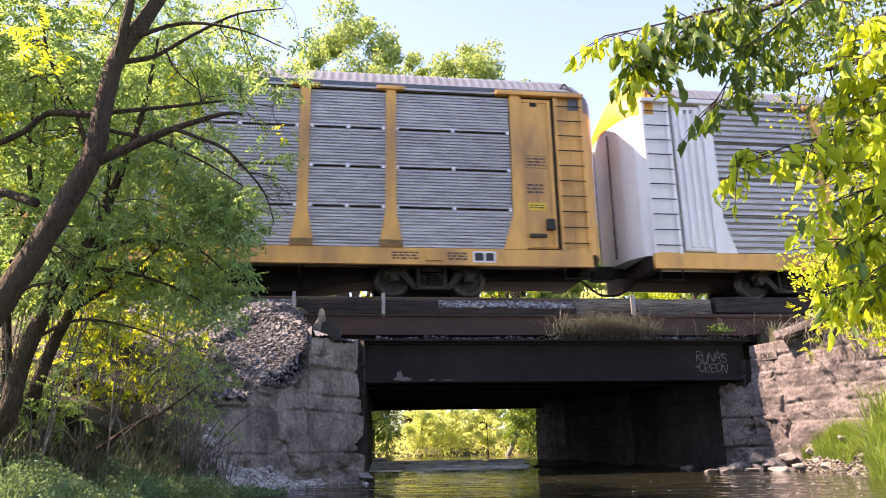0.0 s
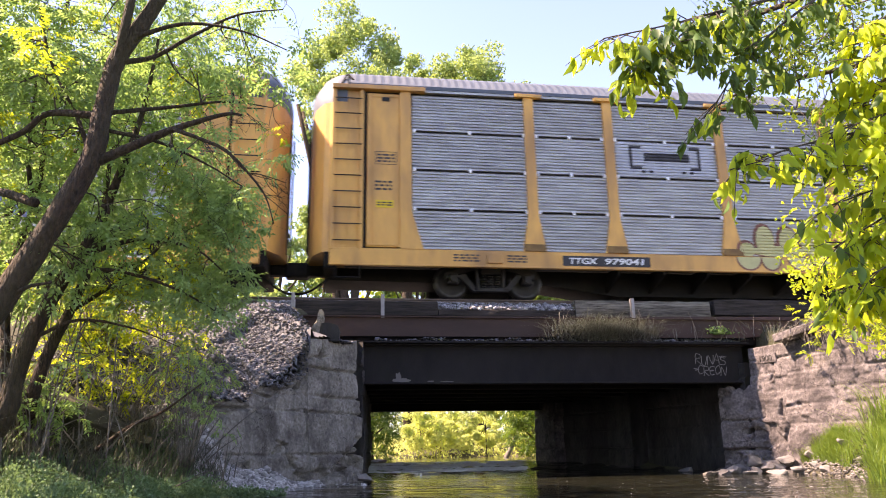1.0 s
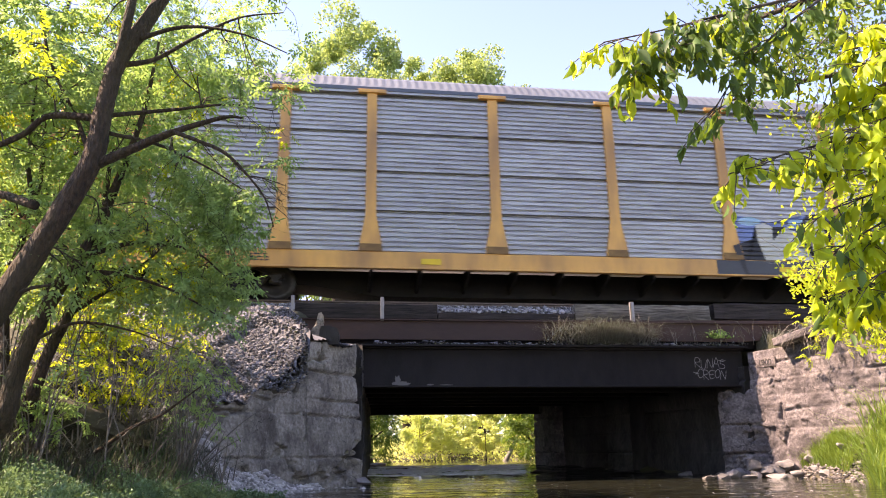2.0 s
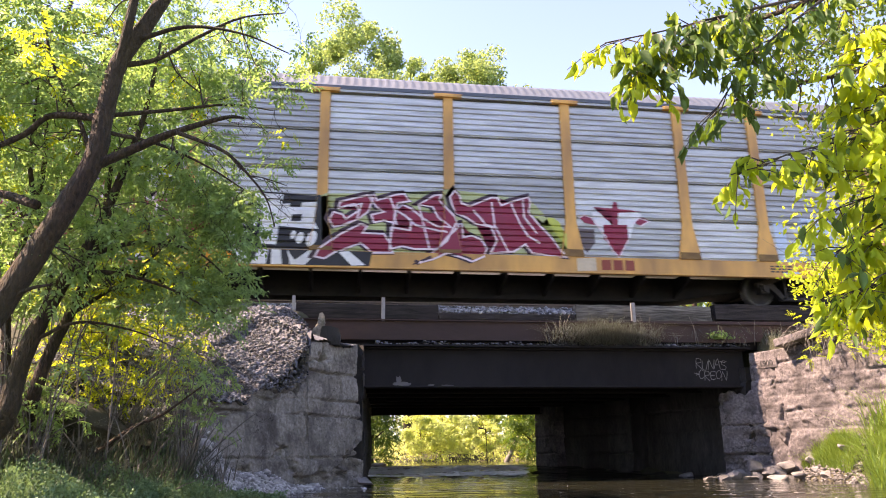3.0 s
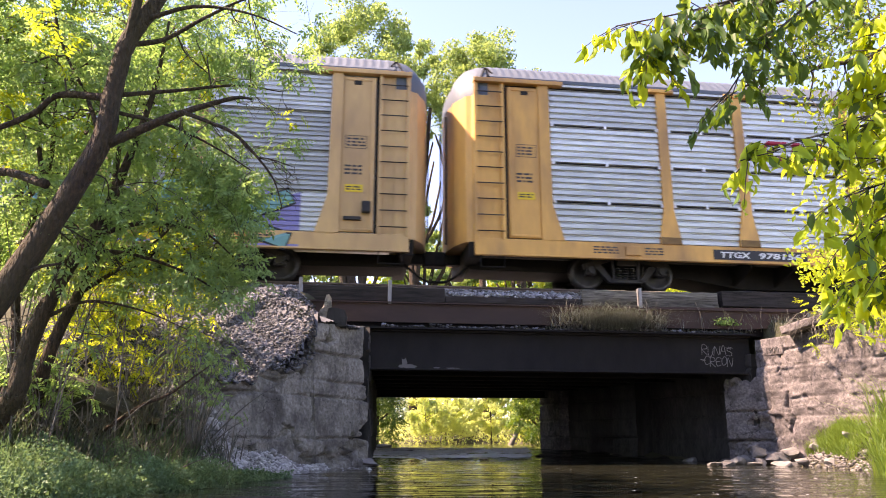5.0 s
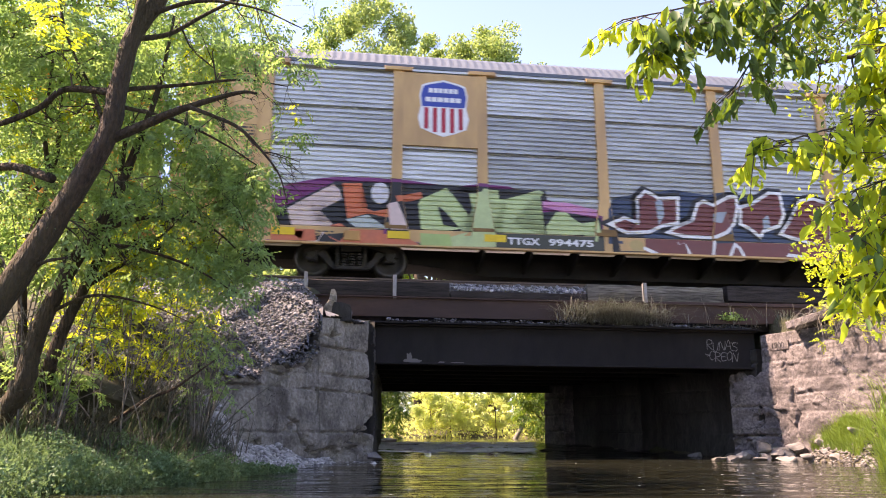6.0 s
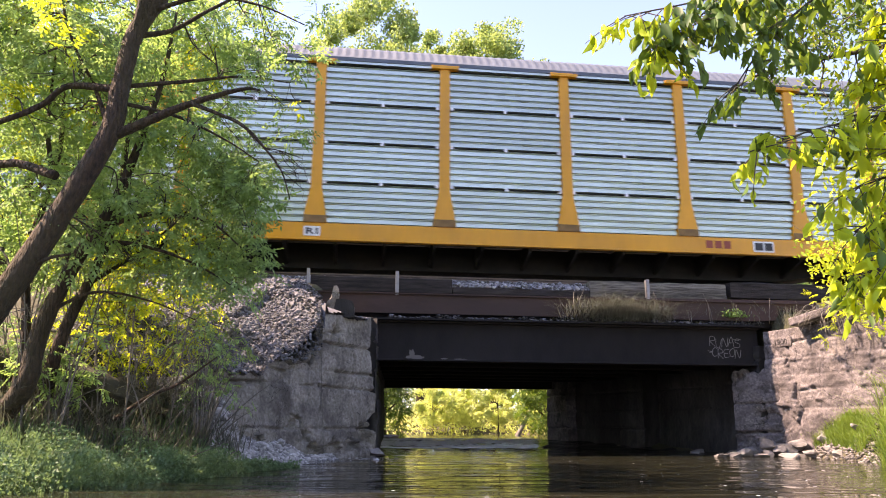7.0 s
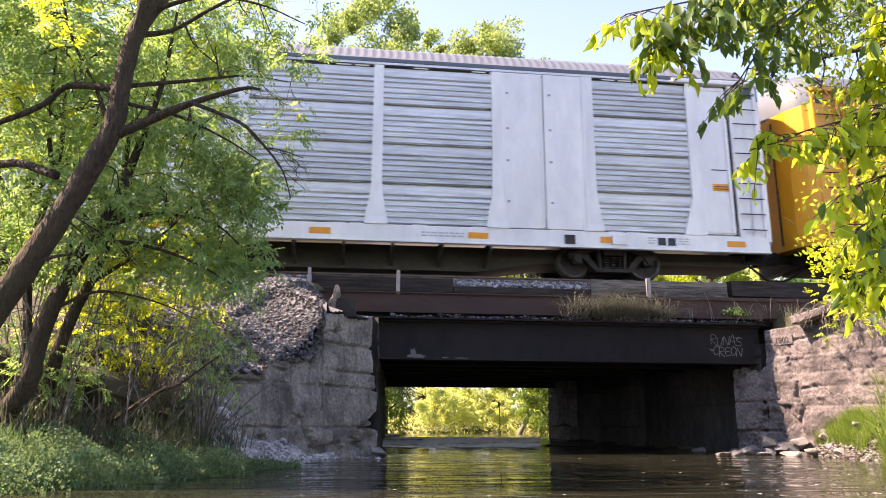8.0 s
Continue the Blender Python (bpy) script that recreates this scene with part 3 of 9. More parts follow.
# ---------------------------------------------------------------- abutments
def rough_wall(name, a, b, z0, top, thick, mat, courses, seed, batter=0.05, hollows=(), label="", category="", cracks=(), joint=0.085):
    """A battered concrete wall from plan point a to b: a face cut by lift joints, chipped and hollowed, with its own thickness.
    top gives the height along the wall from 0 to 1."""
    a, b = np.array(a, float), np.array(b, float)
    length = np.linalg.norm(b - a)
    along = (b - a) / length
    out = np.array((along[1], -along[0]))
    step = 0.025
    nu = int(length / step) + 1
    zmax = max(top(u) for u in np.linspace(0, 1, 40))
    nv = int((zmax - z0) / step) + 1
    verts, faces = [], []
    for j in range(nv):
        for i in range(nu):
            u = i / (nu - 1)
            zt = top(u)
            z = z0 + (zt - z0) * j / (nv - 1)
            s = u * length
            d = -batter * (z - z0)
            big = noise.noise(Vector((s * 0.9 + seed, z * 1.3, 1.7)))
            mid = noise.noise(Vector((s * 3.3, z * 4.1 + seed, 4.2)))
            fine = noise.noise(Vector((s * 11, z * 12, 7 + seed)))
            d += 0.034 * big + 0.020 * mid + 0.013 * fine + 0.011 * noise.noise(Vector((s * 26, z * 28, seed)))
            for c in courses:
                w = c + 0.035 * noise.noise(Vector((s * 1.3, c * 5, seed)))
                gap = abs(z - w)
                if z > w:
                    d += 0.022 * math.sin(17 * c + seed)
                if gap < 0.038:
                    d -= joint * (1 - gap / 0.038) * max(0.25, 0.6 + 2.0 * noise.noise(Vector((s * 0.8, c * 3, seed + 2))))
            for hu, hz, hr, hd in hollows:
                q = math.hypot((s - hu), (z - hz) * 1.2) + 0.16 * mid + 0.1 * fine
                if q < hr:
                    d -= hd * min(1.0, (hr - q) / 0.10)
            for line in cracks:
                for (s0, h0), (s1, h1) in zip(line, line[1:]):
                    k = max(0.0, min(1.0, ((s - s0) * (s1 - s0) + (z - h0) * (h1 - h0)) / ((s1 - s0) ** 2 + (h1 - h0) ** 2)))
                    far = math.hypot(s - s0 - k * (s1 - s0), z - h0 - k * (h1 - h0)) + 0.03 * mid
                    if far < 0.034:
                        d -= 0.085 * (1 - far / 0.034)
            p = a + along * s + out * d
            verts.append((p[0], p[1], z))
    for j in range(nv - 1):
        for i in range(nu - 1):
            k = j * nu + i
            faces.append((k, k + 1, k + nu + 1, k + nu))
    back = len(verts)
    for i in range(nu):
        for zz in (z0, top(i / (nu - 1)) - 0.02):
            p = a + along * (i / (nu - 1)) * length - out * thick
            verts.append((p[0], p[1], zz))
    for i in range(nu - 1):
        t = (nv - 1) * nu + i
        faces.append((t, t + 1, back + 2 * (i + 1) + 1, back + 2 * i + 1))
        faces.append((back + 2 * i, back + 2 * i + 1, back + 2 * (i + 1) + 1, back + 2 * (i + 1)))
    for i, flip in ((0, False), (nu - 1, True)):
        loop = [j * nu + i for j in range(nv)] + [back + 2 * i + 1, back + 2 * i]
        faces.append(tuple(loop if flip else loop[::-1]))
    ob = mesh_object(name, verts, faces, mat, None, True)
    return tagged(ob, label, category, kind="structure")


def top_left(u):
    # from the far left end (0) to the corner by the girder (1); the upper courses are broken away in steps
    if u > 0.625:
        return 2.56 + 0.14 * (u - 0.625) / 0.375
    h = 0.96 + 0.38 * min(1, u / 0.04) + 0.26 * min(1, max(0, (u - 0.25) / 0.03)) + 0.38 * min(1, max(0, (u - 0.585) / 0.02))
    return h + 0.025 * math.sin(40 * u) + 0.02 * math.sin(97 * u + 1)


def top_right(u):
    return 2.60 + 0.10 * u - 0.9 * max(0, u - 0.75)


rough_wall("wing_wall_left", END_L, CORNER_L, -0.5, top_left, 0.55, CONCRETE, (0.51, 1.24, 1.53, 2.03), 3, 0.035,
           ((1.9, 0.60, 0.15, 0.13), (2.2, 0.36, 0.13, 0.11), (2.45, 0.12, 0.22, 0.13), (3.0, 0.12, 0.26, 0.14), (3.5, 0.22, 0.26, 0.17), (3.95, 0.42, 0.28, 0.22), (4.2, 0.60, 0.22, 0.2), (1.05, 0.33, 0.13, 0.12), (1.0, 0.52, 0.10, 0.06), (2.45, 1.85, 0.22, 0.10), (0.5, 1.2, 0.16, 0.06), (3.0, 2.3, 0.10, 0.05)),
           "stained grey concrete wing wall, cracked and broken at the top", "wall",
           (((1.8, 0.75), (2.07, 0.67), (2.04, 0.52), (2.22, 0.41), (2.36, 0.24), (2.57, 0.19)), ((2.57, 0.19), (3.37, 0.26), (3.8, 0.50), (4.08, 0.68)), ((3.16, 2.03), (3.13, 2.3), (3.09, 2.6)),
            ((2.62, 2.15), (2.87, 2.26), (3.13, 2.24), (3.3, 2.30)), ((2.62, 1.24), (2.66, 0.98), (2.60, 0.80)), ((0.65, 1.16), (0.9, 1.22), (1.17, 1.24)), ((3.6, 1.53), (3.64, 1.8), (3.58, 2.03)), ((1.2, 1.53), (1.7, 1.45), (1.9, 1.53))))
rough_wall("wing_footing", END_L + np.array((0.603, 0.798)) * 1.15 + np.array((0.798, -0.603)) * 0.13, CORNER_L + np.array((0.798, -0.603)) * 0.10, -0.5,
           lambda u: 0.10 + 0.05 * math.sin(7 * u + 1) + 0.035 * math.sin(23 * u) + 0.30 * max(0, u - 0.75), 0.3, CONCRETE, (), 23, 0.25,
           ((0.5, 0.05, 0.16, 0.05), (1.3, 0.0, 0.2, 0.06), (2.2, 0.1, 0.18, 0.05), (2.8, 0.2, 0.2, 0.08)), "pale eroded footing at the foot of the wing wall", "footing")
rough_wall("wing_wall_right", CORNER_R, END_R, -0.5, top_right, 0.55, PINK_STONE, (0.95, 1.32, 1.62, 2.0, 2.33), 8, 0.03,
           ((0.3, 0.7, 0.4, 0.08), (0.75, 1.75, 0.30, 0.035), (2.4, 1.5, 0.3, 0.03), (0.2, 1.25, 0.25, 0.06), (1.0, 1.15, 0.35, 0.04), (1.5, 2.1, 0.18, 0.025), (2.9, 2.0, 0.3, 0.03)),
           "crumbling reddish stone wing wall beside the river", "wall", (((0.55, 2.3), (0.62, 2.05), (0.5, 1.85)), ((0.75, 1.45), (0.7, 1.15), (0.85, 0.9), (0.75, 0.6)), ((1.9, 1.62), (2.05, 1.35))), 0.05)
# shade below the deck is put into this wall's colour
rough_wall("abutment_left", CORNER_L + np.array((0.0, 0.02)), (1.15, 23.8), -0.5, lambda u: 2.69, 0.6, DARK_CONCRETE, (0.55, 1.1, 1.65, 2.2), 5, 0.02,
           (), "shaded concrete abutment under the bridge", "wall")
# the opposite abutment stands in stepped segments, all but the lit far one coloured shade-dark
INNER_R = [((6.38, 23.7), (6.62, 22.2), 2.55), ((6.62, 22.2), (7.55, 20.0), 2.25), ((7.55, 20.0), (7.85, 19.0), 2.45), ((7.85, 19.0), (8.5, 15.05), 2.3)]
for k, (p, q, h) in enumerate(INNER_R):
    rough_wall("abutment_right_%d" % (k + 1), (p[0] + (0.0, 0.28, -0.12, 0.28)[k], p[1]), (q[0] + (0.0, 0.28, -0.12, 0.28)[k], q[1]), -0.5, lambda u, h=h: h, 0.9, (PINK_STONE, DARK_CONCRETE, DARK_CONCRETE, DARK_CONCRETE)[k], (0.5, 1.0, 1.5, 2.0), 11 + k, 0.02, (),
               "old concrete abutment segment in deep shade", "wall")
# broken ledge at the foot of the near corner
rough_wall("abutment_footing", (8.34, 15.43), (9.02, 14.66), -0.5, lambda u: 1.72 + 0.10 * u + 0.06 * math.sin(9 * u) + 0.03 * math.sin(31 * u), 0.7, PINK_STONE, (1.05, 0.45), 17, 0.03,
           ((0.1, 1.6, 0.18, 0.08), (0.75, 0.75, 0.20, 0.10), (0.2, 0.2, 0.3, 0.12)), "broken stone footing of the abutment", "wall", (((0.6, 1.1), (0.68, 0.8), (0.55, 0.5)),))


def bridge():
    b = empty("railway_bridge", (0, 15.2, 2.7))
    tagged(b, "low dark steel girder railway bridge with a brown fascia beam", "bridge")
    o = Vector((0, 15.2, 2.7))

    def put(name, bm, mat, label=""):
        ob = part(name, bm, mat, b, label)
        ob.location = -o
        return ob
    ys = [15.25, 16.7, 18.0, 19.3, 20.6, 21.9, 23.3]
    for k, y in enumerate(ys):
        bm = bmesh.new()
        lo = 1.87 if k < 6 else 1.71
        x0, x1 = 0.40 + 0.08 * k, 8.95 - 0.22 * k
        add_box(bm, x0, x1, y, y + 0.03, lo + 0.03, 2.66)
        add_box(bm, x0, x1, y - 0.13, y + 0.17, lo, lo + 0.035, 0.004)
        add_box(bm, x0, x1, y - 0.10, y + 0.13, 2.66, 2.70, 0.004)
        put("girder", bm, BRIDGE_STEEL, "black riveted plate girder" if k == 0 else "")
    bm = bmesh.new()
    add_box(bm, -1.0, 10.3, 15.32, 23.6, 2.72, 3.28)
    put("deck", bm, BRIDGE_STEEL)
    bm = bmesh.new()
    extrude_xz(bm, [(-0.99, 3.02), (-0.2, 2.84), (8.9, 2.84), (10.3, 2.95), (10.35, 3.33), (4.0, 3.275), (-0.99, 3.235)], 15.08, 15.12)
    add_box(bm, -0.95, 10.2, 15.02, 15.12, 3.235, 3.262)
    put("fascia_beam", bm, FASCIA_STEEL, "rusty brown edge beam")
    bm = bmesh.new()
    add_box(bm, 0.3, 9.0, 15.0, 15.33, 2.70, 2.735)
    put("ledge", bm, BRIDGE_STEEL)
    for x, z in ((-0.905, 3.73), (0.935, 3.72), (6.41, 3.70)):
        bm = bmesh.new()
        add_box(bm, x - 0.035, x + 0.035, 15.05, 15.10, 3.22, z, 0.004)
        add_box(bm, x - 0.035, x - 0.025, 15.05, 15.16, 3.22, z)
        put("stub_post", bm, POST_STEEL, "short grey steel angle post")
    return b


bridge()


def timber(x0, x1, z0, z1, mat, seed, label, y0=15.2, y1=15.48):
    rng = np.random.default_rng(seed)
    n = max(6, int((x1 - x0) / 0.18))
    verts, faces = [], []
    for i in range(n + 1):
        x = x0 + (x1 - x0) * i / n
        j = rng.uniform(-0.012, 0.012, 8)
        c = 0.02
        verts += [(x, y0 + c, z0 + j[0]), (x, y0 + j[1], z0 + c), (x, y0 + j[2], z1 - c), (x, y0 + c, z1 + j[3]), (x, y1 - c, z1 + j[4]), (x, y1, z1 - c), (x, y1, z0 + c), (x, y1 - c, z0 + j[0])]
        if i:
            for k in range(8):
                a, b2 = (i - 1) * 8 + k, (i - 1) * 8 + (k + 1) % 8
                faces.append((a, b2, b2 + 8, a + 8))
    faces.append(tuple(range(8))[::-1])
    faces.append(tuple(n * 8 + k for k in range(8)))
    ob = mesh_object("kerb_timber", verts, faces, mat)
    return tagged(ob, label, "timber", "timbers along the bridge edge")


timber(-0.86, 2.11, 3.29, 3.61, TIMBER, 1, "dark creosoted timber baulk on the bridge edge")
timber(2.13, 5.12, 3.29, 3.45, TIMBER, 2, "low dark timber baulk with ballast lying over it")
timber(5.15, 8.28, 3.29, 3.67, OLD_TIMBER, 3, "grey split timber baulk on the bridge edge")
timber(8.40, 11.4, 3.36, 3.73, TIMBER, 4, "dark timber baulk half hidden by bushes")


# ---------------------------------------------------------------- track
def track():
    prof = [(-0.075, 0), (0.075, 0), (0.075, 0.012), (0.012, 0.03), (0.012, 0.13), (0.037, 0.14), (0.037, 0.175), (-0.037, 0.175), (-0.037, 0.14), (-0.012, 0.13), (-0.012, 0.03), (-0.075, 0.012)]
    for y in (TRACK_Y - 0.755, TRACK_Y + 0.755):
        bm = bmesh.new()
        extrude_yz(bm, [(y + a, RAIL_Z - 0.175 + z) for a, z in prof], -90, 90)
        tagged(part("rail", bm, RAIL), "worn steel rail on wooden sleepers", "rail", "rails of the track")
    first = None
    for k, x in enumerate(np.arange(-14, 22, 0.53)):
        if first is None:
            bm = bmesh.new()
            add_box(bm, -0.115, 0.115, -1.3, 1.3, -0.17, 0, 0.012)
            first = tagged(part("sleeper", bm, OLD_TIMBER), "weathered wooden railway sleeper in ballast", "sleeper", "sleepers of the track")
            first.location = (x, TRACK_Y, RAIL_Z - 0.175)
        else:
            copy_thing(first, pose(x, TRACK_Y + 0.03 * math.sin(k * 2.1), RAIL_Z - 0.175))


track()


def ballast_bed():
    xs = np.concatenate([np.linspace(-200, -16, 24), np.linspace(-15, 20, 120), np.linspace(21, 200, 24)])
    sec = [(15.36, 3.20), (15.42, 3.44), (15.9, 3.62), (16.05, 3.72), (18.7, 3.72), (19.4, 3.42), (26.0, 3.40)]
    ys, zs = [s[0] for s in sec], [s[1] for s in sec]
    yy = np.concatenate([np.arange(15.36, 19.5, 0.12), np.arange(19.6, 26.1, 0.6)])
    X, Y = np.meshgrid(xs, yy)
    Z = np.interp(Y, ys, zs) + 0.03 * np.sin(9 * X + 3 * np.sin(7 * Y)) * np.cos(8 * Y)
    nx, ny = len(xs), len(yy)
    i = np.arange(nx * ny).reshape(ny, nx)
    f = np.stack([i[:-1, :-1], i[:-1, 1:], i[1:, 1:], i[1:, :-1]], -1).reshape(-1, 4)
    tagged(mesh_object("ballast_bed", np.stack([X, Y, Z], -1).reshape(-1, 3), f.tolist(), BALLAST, None, False), "bed of grey crushed stone under the track", "ballast", kind="structure")
    rng = np.random.default_rng(5)
    n = 5200
    x = rng.uniform(-3.5, 8.9, n)
    y = 15.40 + 1.2 * rng.random(n) ** 1.5
    z = np.interp(y, ys, zs) + 0.025
    tagged(stones_mesh("ballast_stones", np.stack([x, y, z], 1), 0.034, BALLAST, 6), "loose grey crushed stone along the track", "ballast", kind="stuff")
    n = 900
    x = rng.uniform(2.0, 5.25, n)
    y = rng.uniform(15.22, 15.62, n)
    z = 3.44 + 0.30 * (y - 15.22) + rng.random(n) * 0.05
    tagged(stones_mesh("kerb_stones", np.stack([x, y, z], 1), 0.032, BALLAST, 8), "grey ballast heaped over the low timber", "ballast", kind="stuff")
    # stones that fell on the ledge below the fascia beam
    n = 420
    x = rng.uniform(0.8, 8.9, n)
    y = rng.uniform(15.03, 15.24, n)
    z = 2.755 + 0.03 * rng.random(n) * (1 + np.sin(x * 4))
    tagged(stones_mesh("ledge_stones", np.stack([x, y, z], 1), 0.030, SPILL, 7), "small stones lying on the girder ledge", "stones", kind="stuff")
    # slope of spilled ballast above the broken wing wall
    def spill(x, y):
        wall = (x - CORNER_L[0]) * 0.798 + (y - CORNER_L[1]) * -0.603
        along = np.clip(((x - END_L[0]) * 0.603 + (y - END_L[1]) * 0.798) / 4.26, 0, 1)
        crest = np.array([top_left(a) for a in along.ravel()]).reshape(along.shape) + 0.01
        back = np.maximum(-wall, 0.0)
        crest = crest + np.interp(along, [0.30, 0.50, 0.60, 0.64], [0.0, 0.30, 0.80, 0.0]) * np.minimum(1, back / 0.10)
        k = back / (back + 0.85 * np.maximum(15.3 - y, 0.05))
        ruled = crest * (1 - k) + 3.42 * k + 0.035 * np.sin(3.1 * x + 2 * np.sin(2.3 * y)) * np.sin(2.9 * y)
        ruled = np.minimum(ruled, np.interp(x, [-1.3, -0.5, 0.0], [3.45, 2.78, 2.60]))
        return wall, np.where(y > 11.35, np.maximum(np.minimum(ground_height(x, y), ruled + 0.25), ruled), ground_height(x, y))
    xs, ys = np.arange(-4.6, 0.3, 0.07), np.arange(11.4, 15.34, 0.07)
    X, Y = np.meshgrid(xs, ys)
    wall, Z = spill(X, Y)
    Z = np.where(wall < -0.05, Z - 0.01, -0.4)
    nx, ny = len(xs), len(ys)
    i = np.arange(nx * ny).reshape(ny, nx)
    f = np.stack([i[:-1, :-1], i[:-1, 1:], i[1:, 1:], i[1:, :-1]], -1)
    inside = (wall < -0.05)[:-1, :-1] & (wall < -0.05)[:-1, 1:] & (wall < -0.05)[1:, 1:] & (wall < -0.05)[1:, :-1]
    tagged(mesh_object("ballast_slope", np.stack([X, Y, Z], -1).reshape(-1, 3), f[inside].tolist(), SPILL, None, True), "packed bed of spilled grey ballast beside the abutment", "ballast", kind="structure")
    n = 60000
    x, y = rng.uniform(-4.5, 0.3, n), rng.uniform(11.0, 15.25, n)
    wall, z = spill(x, y)
    k = (wall < -0.02) & ~(((x + 0.28) ** 2 + (y - 13.95) ** 2 < 0.05) | ((np.abs(x + 0.15) < 0.35) & (y < 14.0)))
    tagged(stones_mesh("spilled_ballast", np.stack([x, y, z + 0.008], 1)[k], 0.0215, SPILL, 9), "slope of spilled grey ballast beside the abutment", "ballast", kind="stuff")
    # rubble at the foot of that wall
    n = 2600
    u = rng.random(n) ** 1.3
    px = END_L[0] - 0.5 + (CORNER_L[0] - END_L[0] + 0.3) * u + rng.uniform(0.05, 0.75, n)
    py = END_L[1] - 0.4 + (CORNER_L[1] - END_L[1] + 0.1) * u - rng.uniform(0.05, 0.55, n)
    tagged(stones_mesh("foot_rubble", np.stack([px, py, np.maximum(ground_height(px, py), -0.08) + 0.03], 1), 0.036, TOE_GRAVEL, 12), "pale gravel heaped at the foot of the wall", "gravel", kind="stuff")
    n = 4200
    s, d = rng.uniform(-0.7, 2.9, n), rng.random(n) ** 0.8 * 1.05
    px, py = END_L[0] + 0.603 * s + 0.798 * d, END_L[1] + 0.798 * s - 0.603 * d
    pz = np.maximum(ground_height(px, py), 0.55 - 0.19 * np.abs(s) - 0.52 * d + 0.05 * np.sin(5 * s + 4 * d)) + 0.01
    tagged(stones_mesh("gravel_heap", np.stack([px, py, pz], 1), 0.030, TOE_GRAVEL, 14), "heap of pale broken stone at the foot of the wall", "gravel", kind="stuff")
    # stony shore before the opposite wall
    n = 5200
    y = rng.uniform(10.5, 16.6, n)
    x = np.interp(y, RIGHT_Y, RIGHT_X) + rng.uniform(-0.15, 0.9, n)
    k = ground_height(x, y) < 0.8
    x, y = x[k], y[k]
    tagged(stones_mesh("shore_gravel", np.stack([x, y, ground_height(x, y) + 0.015], 1), 0.030, SHORE_STONE, 13, 0.5), "pale gravel shore under the stone wall", "gravel", kind="stuff")


ballast_bed()


def boulder(x, y, z, sx, sy, sz, seed, mat=PALE_ROCK, label="pale angular boulder at the water's edge"):
    rng = np.random.default_rng(seed)
    bm = bmesh.new()
    bmesh.ops.create_icosphere(bm, subdivisions=3, radius=1.0)
    planes = [Vector(rng.normal(size=3)).normalized() for _ in range(13)]
    for v in bm.verts:
        for p in planes:
            d = v.co.dot(p) - 0.52 + 0.16 * ((planes.index(p) * 37) % 10) / 10
            if d > 0:
                v.co -= p * d
        v.co *= 1 + 0.07 * noise.noise(v.co * 2.3 + Vector((seed, 0, 0)))
        v.co = Vector((v.co.x * sx, v.co.y * sy, v.co.z * sz))
    ob = part("boulder", bm, mat)
    ob.location, ob.rotation_euler = (x, y, max(z, float(ground_height(x, y)) + 0.25 * sz)), (0, 0, rng.uniform(0, 6))
    return tagged(ob, label, "boulder", "boulders on the shore")


for k, (x, y, z, a, b2, c) in enumerate([(7.35, 14.2, 0.02, 0.36, 0.2, 0.09), (7.75, 14.3, 0.02, 0.24, 0.18, 0.10), (7.95, 14.5, 0.04, 0.34, 0.24, 0.13), (8.15, 14.2, 0.02, 0.2, 0.16, 0.08), (8.25, 14.75, 0.08, 0.36, 0.26, 0.2), (8.4, 14.3, 0.04, 0.28, 0.2, 0.14), (8.5, 14.5, 0.2, 0.3, 0.24, 0.2), (8.6, 13.9, 0.03, 0.3, 0.22, 0.12), (8.05, 16.7, 0.0, 0.32, 0.25, 0.10), (8.75, 15.3, 0.05, 0.42, 0.3, 0.16), (9.0, 14.5, 0.12, 0.5, 0.34, 0.24),
                                         (9.3, 14.2, 0.42, 0.22, 0.2, 0.18), (9.25, 13.7, 0.10, 0.36, 0.28, 0.16), (9.6, 13.4, 0.72, 0.16, 0.16, 0.2), (8.95, 12.9, 0.05, 0.3, 0.22, 0.12),
                                         (8.55, 15.9, 0.02, 0.30, 0.22, 0.09), (8.9, 14.95, 0.22, 0.34, 0.26, 0.2), (9.12, 14.85, 0.45, 0.25, 0.2, 0.18), (8.75, 14.75, 0.05, 0.26, 0.2, 0.12), (8.85, 13.9, 0.02, 0.24, 0.18, 0.1), (9.05, 13.35, 0.08, 0.2, 0.2, 0.1), (9.2, 12.6, 0.15, 0.24, 0.18, 0.12), (9.25, 15.0, 0.75, 0.16, 0.14, 0.12),
                                         (8.72, 14.45, 0.10, 0.42, 0.28, 0.20), (9.05, 14.2, 0.24, 0.30, 0.25, 0.20), (8.45, 14.85, 0.04, 0.32, 0.2, 0.11), (8.92, 13.7, 0.08, 0.28, 0.2, 0.13), (9.3, 13.75, 0.4, 0.18, 0.16, 0.16),
                                         (1.5, 26.0, 0.10, 0.5, 0.4, 0.16), (2.3, 26.6, 0.08, 0.35, 0.3, 0.12), (0.55, 14.35, 0.08, 0.3, 0.25, 0.16)]):
    boulder(x, y, z, a, b2, c, 30 + k)


